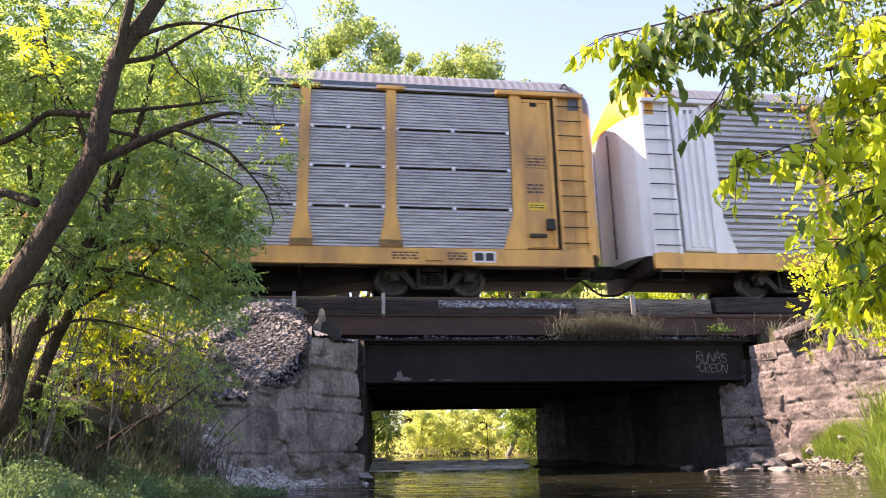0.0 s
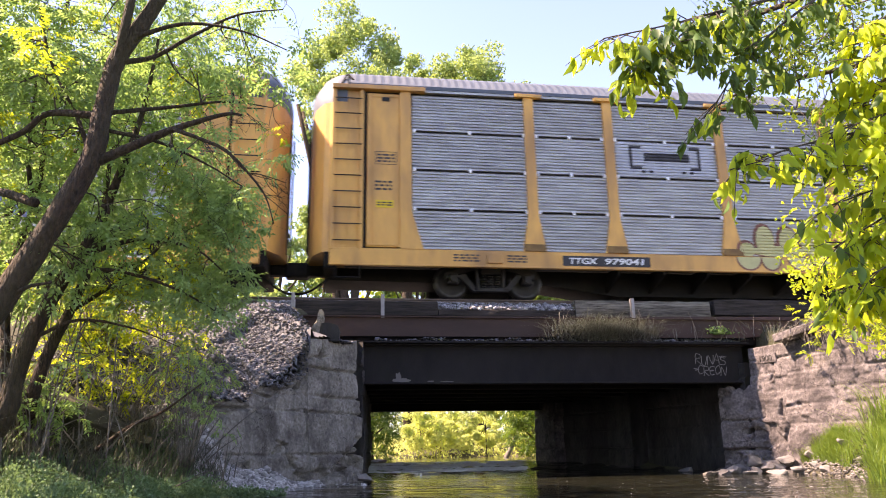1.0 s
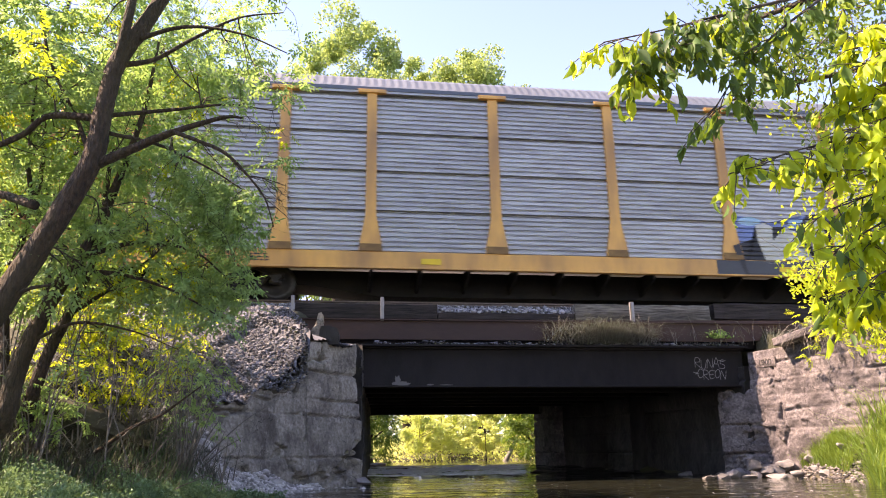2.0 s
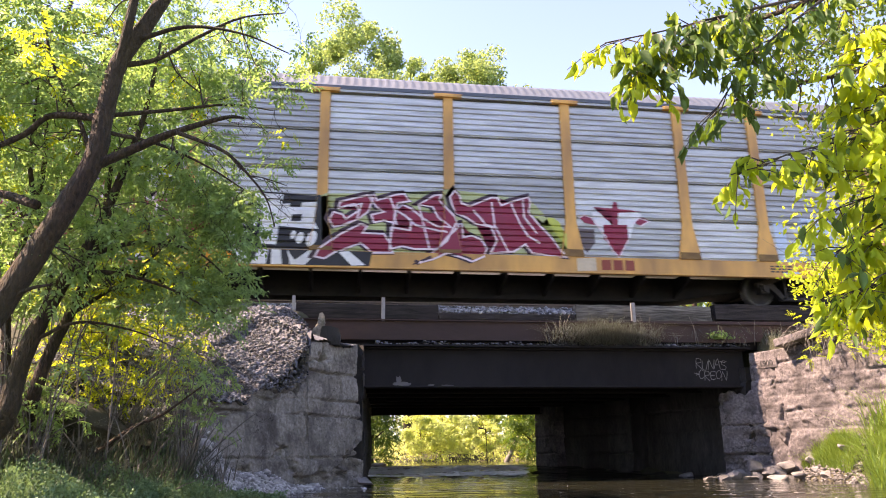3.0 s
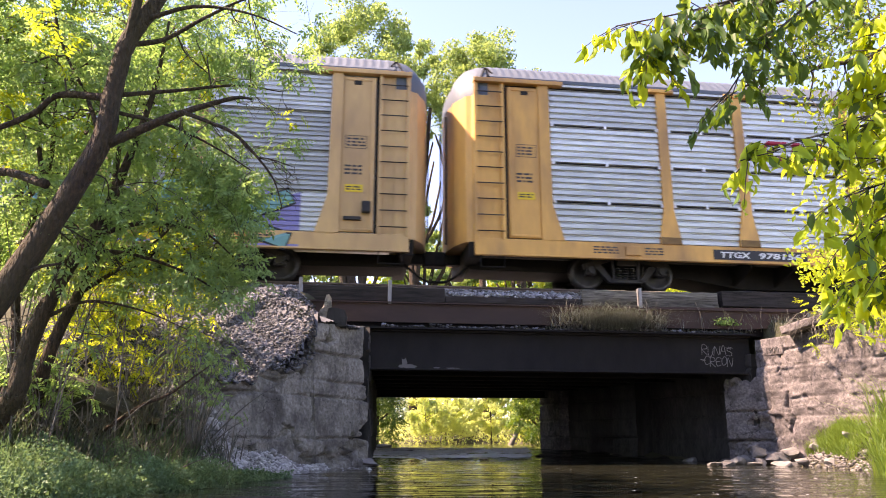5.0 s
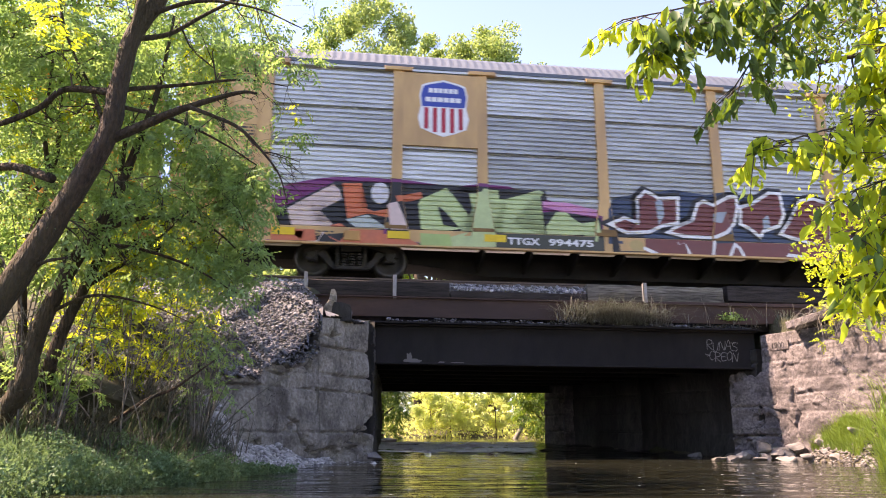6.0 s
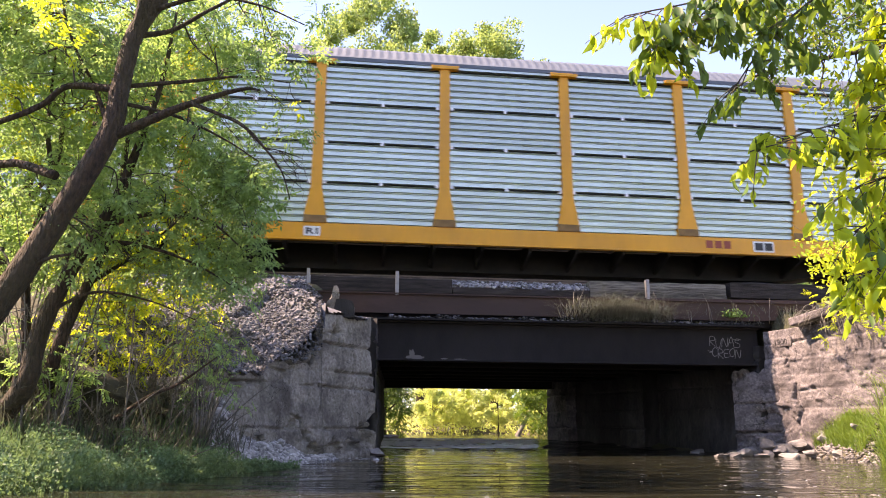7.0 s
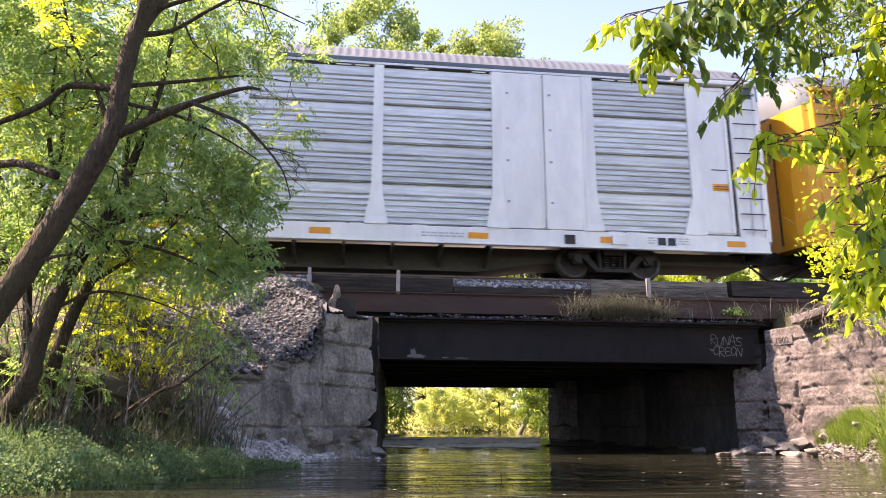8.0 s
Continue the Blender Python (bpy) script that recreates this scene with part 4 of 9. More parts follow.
for k, (u, up, sx, sz) in enumerate([(0.03, 0.02, 0.20, 0.14), (0.10, 0.05, 0.14, 0.10), (0.16, 0.03, 0.24, 0.12), (0.24, 0.05, 0.13, 0.10), (0.30, 0.03, 0.22, 0.10), (0.38, 0.05, 0.15, 0.11), (0.45, 0.04, 0.26, 0.12), (0.53, 0.08, 0.16, 0.14), (0.58, 0.22, 0.14, 0.16), (0.61, 0.45, 0.12, 0.12)]):
    p = END_L + (CORNER_L - END_L) * u - np.array((0.798, -0.603)) * (0.16 + 0.07 * (k % 3))
    boulder(p[0], p[1], top_left(u) + up, sx, sx * 0.8, sz, 70 + k, CONCRETE, "broken lump of concrete on the wall top")


def pointed_stone():
    """The knob of old concrete that stands on the corner of the left wall."""
    bm = bmesh.new()
    pts = [(-0.36, 2.50), (0.10, 2.50), (0.10, 2.86), (0.12, 3.00), (0.11, 3.12), (0.07, 3.20), (0.01, 3.19), (-0.03, 3.08), (-0.05, 2.98), (-0.12, 2.90), (-0.16, 2.80), (-0.26, 2.74), (-0.33, 2.62)]
    extrude_xz(bm, pts, -0.16, 0.18)
    bmesh.ops.subdivide_edges(bm, edges=bm.edges[:], cuts=3, use_grid_fill=True)
    bmesh.ops.triangulate(bm, faces=bm.faces[:])
    for v in bm.verts:
        v.co += 0.035 * noise.noise_vector(v.co * 6)
        v.co.y *= 1 - 0.5 * max(0, v.co.z - 2.7)
    ob = part("broken_concrete_knob", bm, CONCRETE)
    ob.location = (-0.35, 14.12, -0.02)
    ob.scale = (0.85, 0.8, 1.0)
    tagged(ob, "pointed lump of broken pale concrete on the wall top", "rubble")


pointed_stone()
# the block's shaded face is given by its dark colour
bm = bmesh.new()
extrude_xz(bm, [(-0.33, 2.56), (0.05, 2.58), (0.06, 2.80), (0.00, 2.88), (-0.13, 2.92), (-0.30, 2.93)], 13.98, 14.36)
bmesh.ops.subdivide_edges(bm, edges=bm.edges[:], cuts=3, use_grid_fill=True)
bmesh.ops.triangulate(bm, faces=bm.faces[:])
for v in bm.verts:
    v.co += 0.03 * noise.noise_vector(v.co * 6)
blk = part("concrete_block", bm, DARK_CONCRETE)
tagged(blk, "dark broken concrete block on the wall top", "rubble")


def coping_slab():
    """A tilted slab of stone that slid off the top of the stone wall."""
    bm = bmesh.new()
    add_box(bm, -0.85, 0.85, -0.3, 0.4, -0.08, 0.08, 0.02)
    bmesh.ops.subdivide_edges(bm, edges=bm.edges[:], cuts=2, use_grid_fill=True)
    for v in bm.verts:
        v.co += 0.025 * noise.noise_vector(v.co * 4)
    ob = part("coping_slab", bm, PINK_STONE)
    ob.matrix_world = pose(9.66, 13.5, 2.84, 0, -11, -60)
    tagged(ob, "tilted brown coping slab on the wall top", "slab")


coping_slab()


def girder_marks():
    """Faded white scrawl and a pale splash on the near girder."""
    y = 15.246
    rng = np.random.default_rng(15)
    lines = []
    glyphs = {"R": [[(.1, 0), (.05, 1), (.7, .95), (.75, .6), (.1, .5), (.9, -.05)]], "U": [[(0, .95), (.1, .1), (.6, 0), (.85, .9)]], "N": [[(0, 0), (.1, 1), (.75, .05), (.9, 1)]],
              "A": [[(0, 0), (.45, 1.05), (.9, 0)], [(.15, .4), (.8, .35)]], "S": [[(.9, .9), (.3, 1), (.1, .65), (.8, .4), (.7, .05), (0, .1)]], "C": [[(.9, .85), (.4, 1), (.05, .5), (.4, 0), (.9, .15)]],
              "E": [[(.9, .9), (.2, .95), (.05, .5), (.7, .5), (.1, .45), (.3, 0), (.9, .1)]], "O": [[(.5, 1), (.05, .6), (.3, 0), (.85, .25), (.8, .8), (.5, 1)]]}
    for word, x, z, w, h in (("RUNAS", 7.81, 2.28, 0.145, 0.20), ("CREON", 7.85, 2.05, 0.135, 0.19)):
        for k, ch in enumerate(word):
            dz = 0.02 * math.sin(2.3 * k + x)
            for g in glyphs[ch]:
                pts = [(x + w * (k + a * 1.05) + 0.12 * h * b, z + dz + h * b, 0, 0) for a, b in g]
                lines.append([q[:2] for q in smooth_path(pts, 3)])
    lines.append([(7.77, 2.19), (7.89, 2.17), (7.81, 2.15)])
    lines.append([(8.39, 2.45), (8.51, 2.42)])
    V, F = [], []
    for l in lines:
        for a, b in zip(l, l[1:]):
            a, b = np.array(a), np.array(b)
            d = (b - a) / (np.linalg.norm(b - a) + 1e-6) * 0.0055
            nrm = np.array((-d[1], d[0]))
            o = len(V)
            V += [(*(a + nrm - d), y), (*(b + nrm + d), y), (*(b - nrm + d), y), (*(a - nrm - d), y)]
            F.append((o, o + 1, o + 2, o + 3))
    V = [(x, yy, z) for x, z, yy in V]
    bridge_ob = bpy.data.objects["railway_bridge"]
    ob = mesh_object("scrawl", V, F, flat_paint((0.27, 0.27, 0.27)), bridge_ob, False, "faded white scrawl")
    ob.location = -bridge_ob.location
    V, F = [], []
    for cx, cz, w, h in ((1.32, 1.96, 0.15, 0.05), (1.27, 2.03, 0.06, 0.09), (1.45, 1.94, 0.09, 0.03), (1.95, 1.93, 0.10, 0.02), (2.3, 1.925, 0.14, 0.012), (1.22, 1.95, 0.06, 0.04)):
        o = len(V)
        for k in range(11):
            a = 2 * math.pi * k / 11
            g = rng.uniform(0.6, 1.2)
            V.append((cx + w * g * math.cos(a), y - 0.0004 * len(F), max(1.912, cz + h * g * math.sin(a))))
        F.append(tuple(range(o, o + 11)))
    ob = mesh_object("pale_splash", V, F, flat_paint((0.13, 0.12, 0.12)), bridge_ob, False, "pale splash of lime on the steel")
    tagged(ob, kind="stuff")
    ob.location = -bridge_ob.location


girder_marks()


def date_stone():
    t = tagged(empty("date_panel", (9.085, 14.444, 2.34)), "recessed date panel on the stone wall reading 1900", "date panel")
    along = (END_R - CORNER_R) / np.linalg.norm(END_R - CORNER_R)
    t.rotation_euler = (0, 0, math.atan2(along[1], along[0]))
    box_part("panel", -0.40, 0.08, 0.100, 0.24, -0.10, 0.10, PINK_STONE, t, "", 0.01)
    cu = bpy.data.curves.new("figures", 'FONT')
    cu.body, cu.size, cu.extrude = "1900", 0.17, 0.008
    ob = new("figures", cu)
    bpy.context.view_layer.update()
    me = bpy.data.meshes.new_from_object(ob.evaluated_get(bpy.context.evaluated_depsgraph_get()))
    bpy.data.objects.remove(ob)
    me.materials.clear()
    me.materials.append(DARK_CONCRETE)
    ob = new("figures", me)
    ob.parent = t
    ob.rotation_euler = (radians(90), 0, 0)
    ob.location = (-0.35, 0.098, -0.055)


date_stone()


def rapids():
    rng = np.random.default_rng(19)
    V, F = [], []
    # blue-white flecks stand for foam and for sky mirrored in the ripples
    for k in range(1500):
        y = 18.0 + 5.6 * rng.random()
        x = rng.uniform(np.interp(y, LEFT_Y, LEFT_X) - 0.1, np.interp(y, [18.0, 23.6], [4.5, 6.0]))
        if math.sin(2.2 * y + 1.3 * math.sin(1.1 * x)) < rng.uniform(-1.0, 0.6):
            continue
        w, d, lift = rng.uniform(0.03, 0.30), rng.uniform(0.012, 0.03), rng.uniform(0.006, 0.022)
        z = 0.11 * float(ramp01((y - 17.2) / 6.0)) + 0.05
        o = len(V)
        for q in range(6):
            a = 2 * math.pi * q / 6
            V.append((x + w * math.cos(a) * rng.uniform(0.6, 1), y + d * math.sin(a), z + lift * math.sin(a) + 0.0006 * (k % 9)))
        F.append(tuple(range(o, o + 6)))
    tagged(mesh_object("foam", V, F, FOAM), "flecks of foam and painted sky glint on the riffle", "foam", kind="stuff")
    V, F = [], []
    for _ in range(90):
        y = rng.uniform(4.5, 12.5)
        x = rng.uniform(-1.0, 6.5)
        r = rng.uniform(0.008, 0.02)
        o = len(V)
        V += [(x + r * math.cos(k * 1.05), y + r * math.sin(k * 1.05), 0.03) for k in range(6)]
        F.append(tuple(range(o, o + 6)))
    tagged(mesh_object("bubbles", V, F, FOAM), "small floating bubbles on the water", "bubbles", kind="stuff")


rapids()
# ---------------------------------------------------------------- the train
POSTS = (-9.23, -7.24, -4.34, -1.45, 1.45, 4.34, 7.24, 9.23)
PANEL_Z0, PANEL_H = 1.00, 0.965
SIDE, CREST, POST_FACE, SILL_FACE = -1.47, -1.50, -1.555, -1.54
RIBS = {"fine": 12, "bold": 6, "soft": 8, "grouped": 5, "banded": 5}
WHITE_POSTS = (-9.60, -7.36, -4.57, -1.52, 1.52, 4.57, 7.36, 9.60)
_cache = {}


def rib_profile(style, h):
    """One panel's outline in y and z: flat trapezoid ribs with slots between them."""
    n = RIBS[style]
    p = h / n
    deep = {"fine": 0.024, "bold": 0.052, "soft": 0.028, "grouped": 0.045, "banded": 0.034}[style]
    out = []
    if style == "grouped":
        # five ribs and a broad flat band above them
        for k in range(n):
            z = k * 0.135 + 0.02
            out += [(CREST + deep, z + 0.002), (CREST, z + 0.020), (CREST + 0.006, z + 0.085), (CREST + deep, z + 0.112)]
        return out + [(CREST + 0.012, 0.71), (CREST + 0.012, h - 0.01)]
    if style == "banded":
        # five narrow grooves and a broad flat band above them
        for k in range(n):
            z = k * 0.142 + 0.03
            out += [(CREST + deep, z), (CREST, z + 0.022), (CREST + 0.006, z + 0.106), (CREST + deep, z + 0.128)]
        return out + [(CREST + 0.004, 0.755), (CREST + 0.004, h - 0.008)]
    for k in range(n):
        z = k * p
        out += [(CREST + deep, z + 0.02 * p), (CREST, z + 0.09 * p), (CREST + 0.004, z + 0.66 * p), (CREST + deep, z + 0.93 * p)]
    return out


def panel_mesh(style, width, mat):
    key = ("panel", style, round(width, 2), mat.name)
    if key not in _cache:
        h = PANEL_H - 0.045
        prof = rib_profile(style, h)
        bm = bmesh.new()
        pts = [(SIDE + 0.03, 0.0)] + [(CREST + 0.01, 0.0)] + prof + [(CREST + 0.01, h), (SIDE + 0.03, h)]
        extrude_yz(bm, pts, -width / 2, width / 2)
        me = bpy.data.meshes.new("panel")
        bm.to_mesh(me)
        bm.free()
        me.materials.append(mat)
        _cache[key] = me
    return _cache[key]


def post_mesh(mat, cap=True):
    key = ("post", mat.name, cap)
    if key not in _cache:
        bm = bmesh.new()
        # flared foot, slim shaft, cap bracket
        extrude_xz(bm, [(-0.27, 0.98), (0.27, 0.98), (0.25, 1.16), (0.125, 1.82), (0.115, 4.86), (-0.115, 4.86), (-0.125, 1.82), (-0.25, 1.16)], POST_FACE, SIDE + 0.02)
        if cap:
            add_box(bm, -0.33, 0.33, POST_FACE - 0.05, SIDE, 4.86, 4.945, 0.008)
        extrude_yz(bm, [(POST_FACE - 0.020, 0.985), (POST_FACE + 0.0, 0.985), (POST_FACE + 0.0, 1.155), (POST_FACE - 0.004, 1.155)], -0.252, 0.252)
        me = bpy.data.meshes.new("post")
        bm.to_mesh(me)
        bm.free()
        me.materials.append(mat)
        me.materials.append(FOOT if mat is not WHITE else WHITE)
        # the lowest band of each post takes the second, darker brown material
        for p in me.polygons:
            if p.center.z < 1.09 and p.center.y < POST_FACE:
                p.material_index = 1
        _cache[key] = me
    return _cache[key]


def roof_mesh(mat):
    key = ("roof", mat.name)
    if key not in _cache:
        prof = [(-1.57, 4.93), (-1.57, 5.02), (-1.40, 5.17), (-1.12, 5.45), (-0.80, 5.66), (-0.4, 5.78), (0, 5.82), (0.4, 5.78), (0.8, 5.66), (1.12, 5.45), (1.40, 5.17), (1.57, 5.02), (1.57, 4.93)]
        xs = np.arange(-13.55, 13.551, 0.05)
        verts, faces = [], []
        m = len(prof)
        for i, x in enumerate(xs):
            w = 0.5 + 0.5 * math.cos(2 * math.pi * x / 0.2)
            w = min(1, max(0, (w - 0.3) * 2.2))
            for j, (y, z) in enumerate(prof):
                k = 0.014 * w if 1 < j < m - 2 else 0
                verts.append((x, y * (1 + k * 0.6), z + k))
            if i:
                for j in range(m - 1):
                    a = (i - 1) * m + j
                    faces.append((a, a + m, a + m + 1, a + 1))
        me = bpy.data.meshes.new("roof")
        me.from_pydata(verts, [], faces)
        me.materials.append(mat)
        _cache[key] = me
    return _cache[key]


def wheel_mesh():
    if "wheel" not in _cache:
        bm = bmesh.new()
        rings = [(-0.065, 0.06), (-0.075, 0.12), (-0.03, 0.17), (-0.03, 0.29), (-0.065, 0.33), (-0.065, 0.40), (0.05, 0.41), (0.06, 0.44), (0.08, 0.44), (0.08, 0.33), (0.03, 0.29), (0.03, 0.1)]
        seg, prev = 36, None
        for y, r in rings:
            ring = [bm.verts.new((r * math.cos(2 * math.pi * k / seg), y, r * math.sin(2 * math.pi * k / seg))) for k in range(seg)]
            if prev:
                for k in range(seg):
                    bm.faces.new((prev[k], prev[(k + 1) % seg], ring[(k + 1) % seg], ring[k]))
            else:
                bm.faces.new(ring)
            prev = ring
        me = bpy.data.meshes.new("wheel")
        bm.to_mesh(me)
        bm.free()
        me.materials.append(TRUCK_IRON)
        me.materials.append(TREAD)
        for p in me.polygons:
            p.use_smooth = True
            c = p.center
            if math.hypot(c.x, c.z) > 0.36:
                p.material_index = 1
        _cache["wheel"] = me
    return _cache["wheel"]


def truck_mesh():
    """Cast side frame with its bolster pocket, nested springs and bearing boxes."""
    if "truck" not in _cache:
        bm = bmesh.new()
        y0, y1 = -1.06, -0.92
        # top chord and the two diagonal arms round the spring pocket
        extrude_xz(bm, [(-1.06, 0.42), (-0.72, 0.54), (-0.36, 0.66), (0.36, 0.66), (0.72, 0.54), (1.06, 0.42), (1.06, 0.56), (0.70, 0.68), (0.40, 0.78), (-0.40, 0.78), (-0.70, 0.68), (-1.06, 0.56)][::-1], y0, y1)
        for s in (-1, 1):
            arm = [(s * 0.62, 0.56), (s * 0.30, 0.16), (s * 0.44, 0.16), (s * 0.78, 0.50)]
            extrude_xz(bm, arm if s > 0 else arm[::-1], y0, y1)
            extrude_xz(bm, [(s * 0.26, 0.20), (s * 0.33, 0.20), (s * 0.36, 0.68), (s * 0.29, 0.68)][::s], y0 + 0.01, y1)
            add_box(bm, s * 0.875 - 0.12, s * 0.875 + 0.12, -1.10, -0.86, 0.30, 0.54, 0.03)
            add_cyl(bm, (s * 0.875, -1.12, 0.41), 0.085, 0.08, 'Y', 14)
        add_box(bm, -0.42, 0.42, y0, y1, 0.13, 0.22, 0.015)
        add_box(bm, -0.24, 0.24, -1.12, 1.12, 0.52, 0.70, 0.02)
        for x in (-0.17, 0.0, 0.17):
            for k in range(5):
                add_cyl(bm, (x, -0.99, 0.25 + 0.06 * k), 0.072, 0.032, 'Z', 10)
        me = bpy.data.meshes.new("side_frame")
        bm.to_mesh(me)
        bm.free()
        me.materials.append(TRUCK_IRON)
        _cache["truck"] = me
    return _cache["truck"]


def post_half(z):
    """Half the width of a side post at a height: a flared foot under a slim shaft."""
    return 0.12 if z > 1.82 else 0.12 + 0.148 * (1.82 - z) / 0.84


def side_depth(style, x, z, posts=True):
    """How far out the painted side stands at x along the car and z above the rail."""
    if z <= 0.985:
        return SILL_FACE
    if posts:
        for p in POSTS:
            if abs(x - p) < post_half(z):
                return POST_FACE
    if abs(x) > 12.08:
        return POST_FACE
    k = (z - PANEL_Z0) % PANEL_H
    prof = rib_profile(style, PANEL_H - 0.045)
    return float(np.interp(k, [q[1] for q in prof], [q[0] for q in prof]))


def draped(name, pts2d, faces2d, style, mat, parent, lift, label="", posts=True):
    """Paint laid on the ribbed side: a flat outline cut at every rib and pressed onto it."""
    bm = bmesh.new()
    vs = [bm.verts.new((x, 0, z)) for x, z in pts2d]
    for f in faces2d:
        try:
            bm.faces.new([vs[i] for i in f])
        except ValueError:
            pass
    wide = [f for f in bm.faces if len(f.verts) > 4]
    if wide:
        bmesh.ops.triangulate(bm, faces=wide, ngon_method='EAR_CLIP')
    zs = [z for _, z in pts2d]
    xs = [x for x, _ in pts2d]
    cuts = [0.985]
    h = PANEL_H - 0.045
    for k in range(4):
        cuts += [PANEL_Z0 + k * PANEL_H + q[1] for q in rib_profile(style, h)]
    for c in cuts:
        if min(zs) < c < max(zs):
            bmesh.ops.bisect_plane(bm, geom=bm.verts[:] + bm.edges[:] + bm.faces[:], plane_co=(0, 0, c), plane_no=(0, 0, 1))
    if posts:
        for p in POSTS:
            if max(xs) < p - 0.3 or min(xs) > p + 0.3:
                continue
            for s in (-1, 1):
                for e in (0.118, 0.122):
                    bmesh.ops.bisect_plane(bm, geom=bm.verts[:] + bm.edges[:] + bm.faces[:], plane_co=(p + s * e, 0, 1.82), plane_no=(1, 0, 0))
                    bmesh.ops.bisect_plane(bm, geom=bm.verts[:] + bm.edges[:] + bm.faces[:], plane_co=(p + s * e, 0, 1.82), plane_no=(0.84, 0, s * 0.148))
    for v in bm.verts:
        v.co.y = side_depth(style, v.co.x, v.co.z, posts) - lift
    return part(name, bm, mat, parent, label)


def text_outline(words, height, shear=0.0, fat=0.0, squeeze=1.0, gap=1.0):
    """Flat letters of the built-in font: points in x and z from the lower left, and faces."""
    cu = bpy.data.curves.new("letters", 'FONT')
    cu.body, cu.size, cu.shear, cu.offset, cu.space_character = words, 1.0, shear, fat, gap
    cu.resolution_u = 3
    ob = new("letters", cu)
    bpy.context.view_layer.update()
    me = bpy.data.meshes.new_from_object(ob.evaluated_get(bpy.context.evaluated_depsgraph_get()))
    bpy.data.objects.remove(ob)
    bpy.data.curves.remove(cu)
    v = np.array([q.co[:2] for q in me.vertices])
    f = [tuple(p.vertices) for p in me.polygons]
    bpy.data.meshes.remove(me)
    v[:, 0] -= v[:, 0].min()
    v[:, 1] -= v[:, 1].min()
    k = height / v[:, 1].max()
    return v * (k * squeeze, k), f


def flat_letters(name, words, x, y, z, height, mat, parent, shear=0.0, fat=0.02, width=None, label=""):
    """Letters on a flat face of the car, by their lower left corner."""
    v, f = text_outline(words, height, shear, fat)
    if width:
        v[:, 0] *= width / v[:, 0].max()
    verts = [(x + a, y, z + b) for a, b in v]
    return mesh_object(name, verts, f, mat, parent, False, label)


def plate(name, x0, x1, z0, z1, y, mat, parent, label="", thick=0.006):
    return box_part(name, x0, x1, y - thick, y + 0.004, z0, z1, mat, parent, label, 0.0)


BLACK = flat_paint((0.015, 0.015, 0.017))
INK = flat_paint((0.03, 0.028, 0.03))
SIGN_WHITE = flat_paint((0.75, 0.75, 0.74))
SAFETY = flat_paint((0.80, 0.52, 0.02))
REFLECTOR = flat_paint((0.85, 0.30, 0.01))
RED_MARK = flat_paint((0.30, 0.045, 0.02))


def end_plan():
    return [(13.58, -1.50), (13.92, -1.50), (13.97, -1.42), (14.10, -1.36), (14.32, -0.95), (14.42, -0.45), (14.44, 0.0), (14.42, 0.45), (14.32, 0.95), (14.10, 1.36), (13.92, 1.50), (13.58, 1.50)]


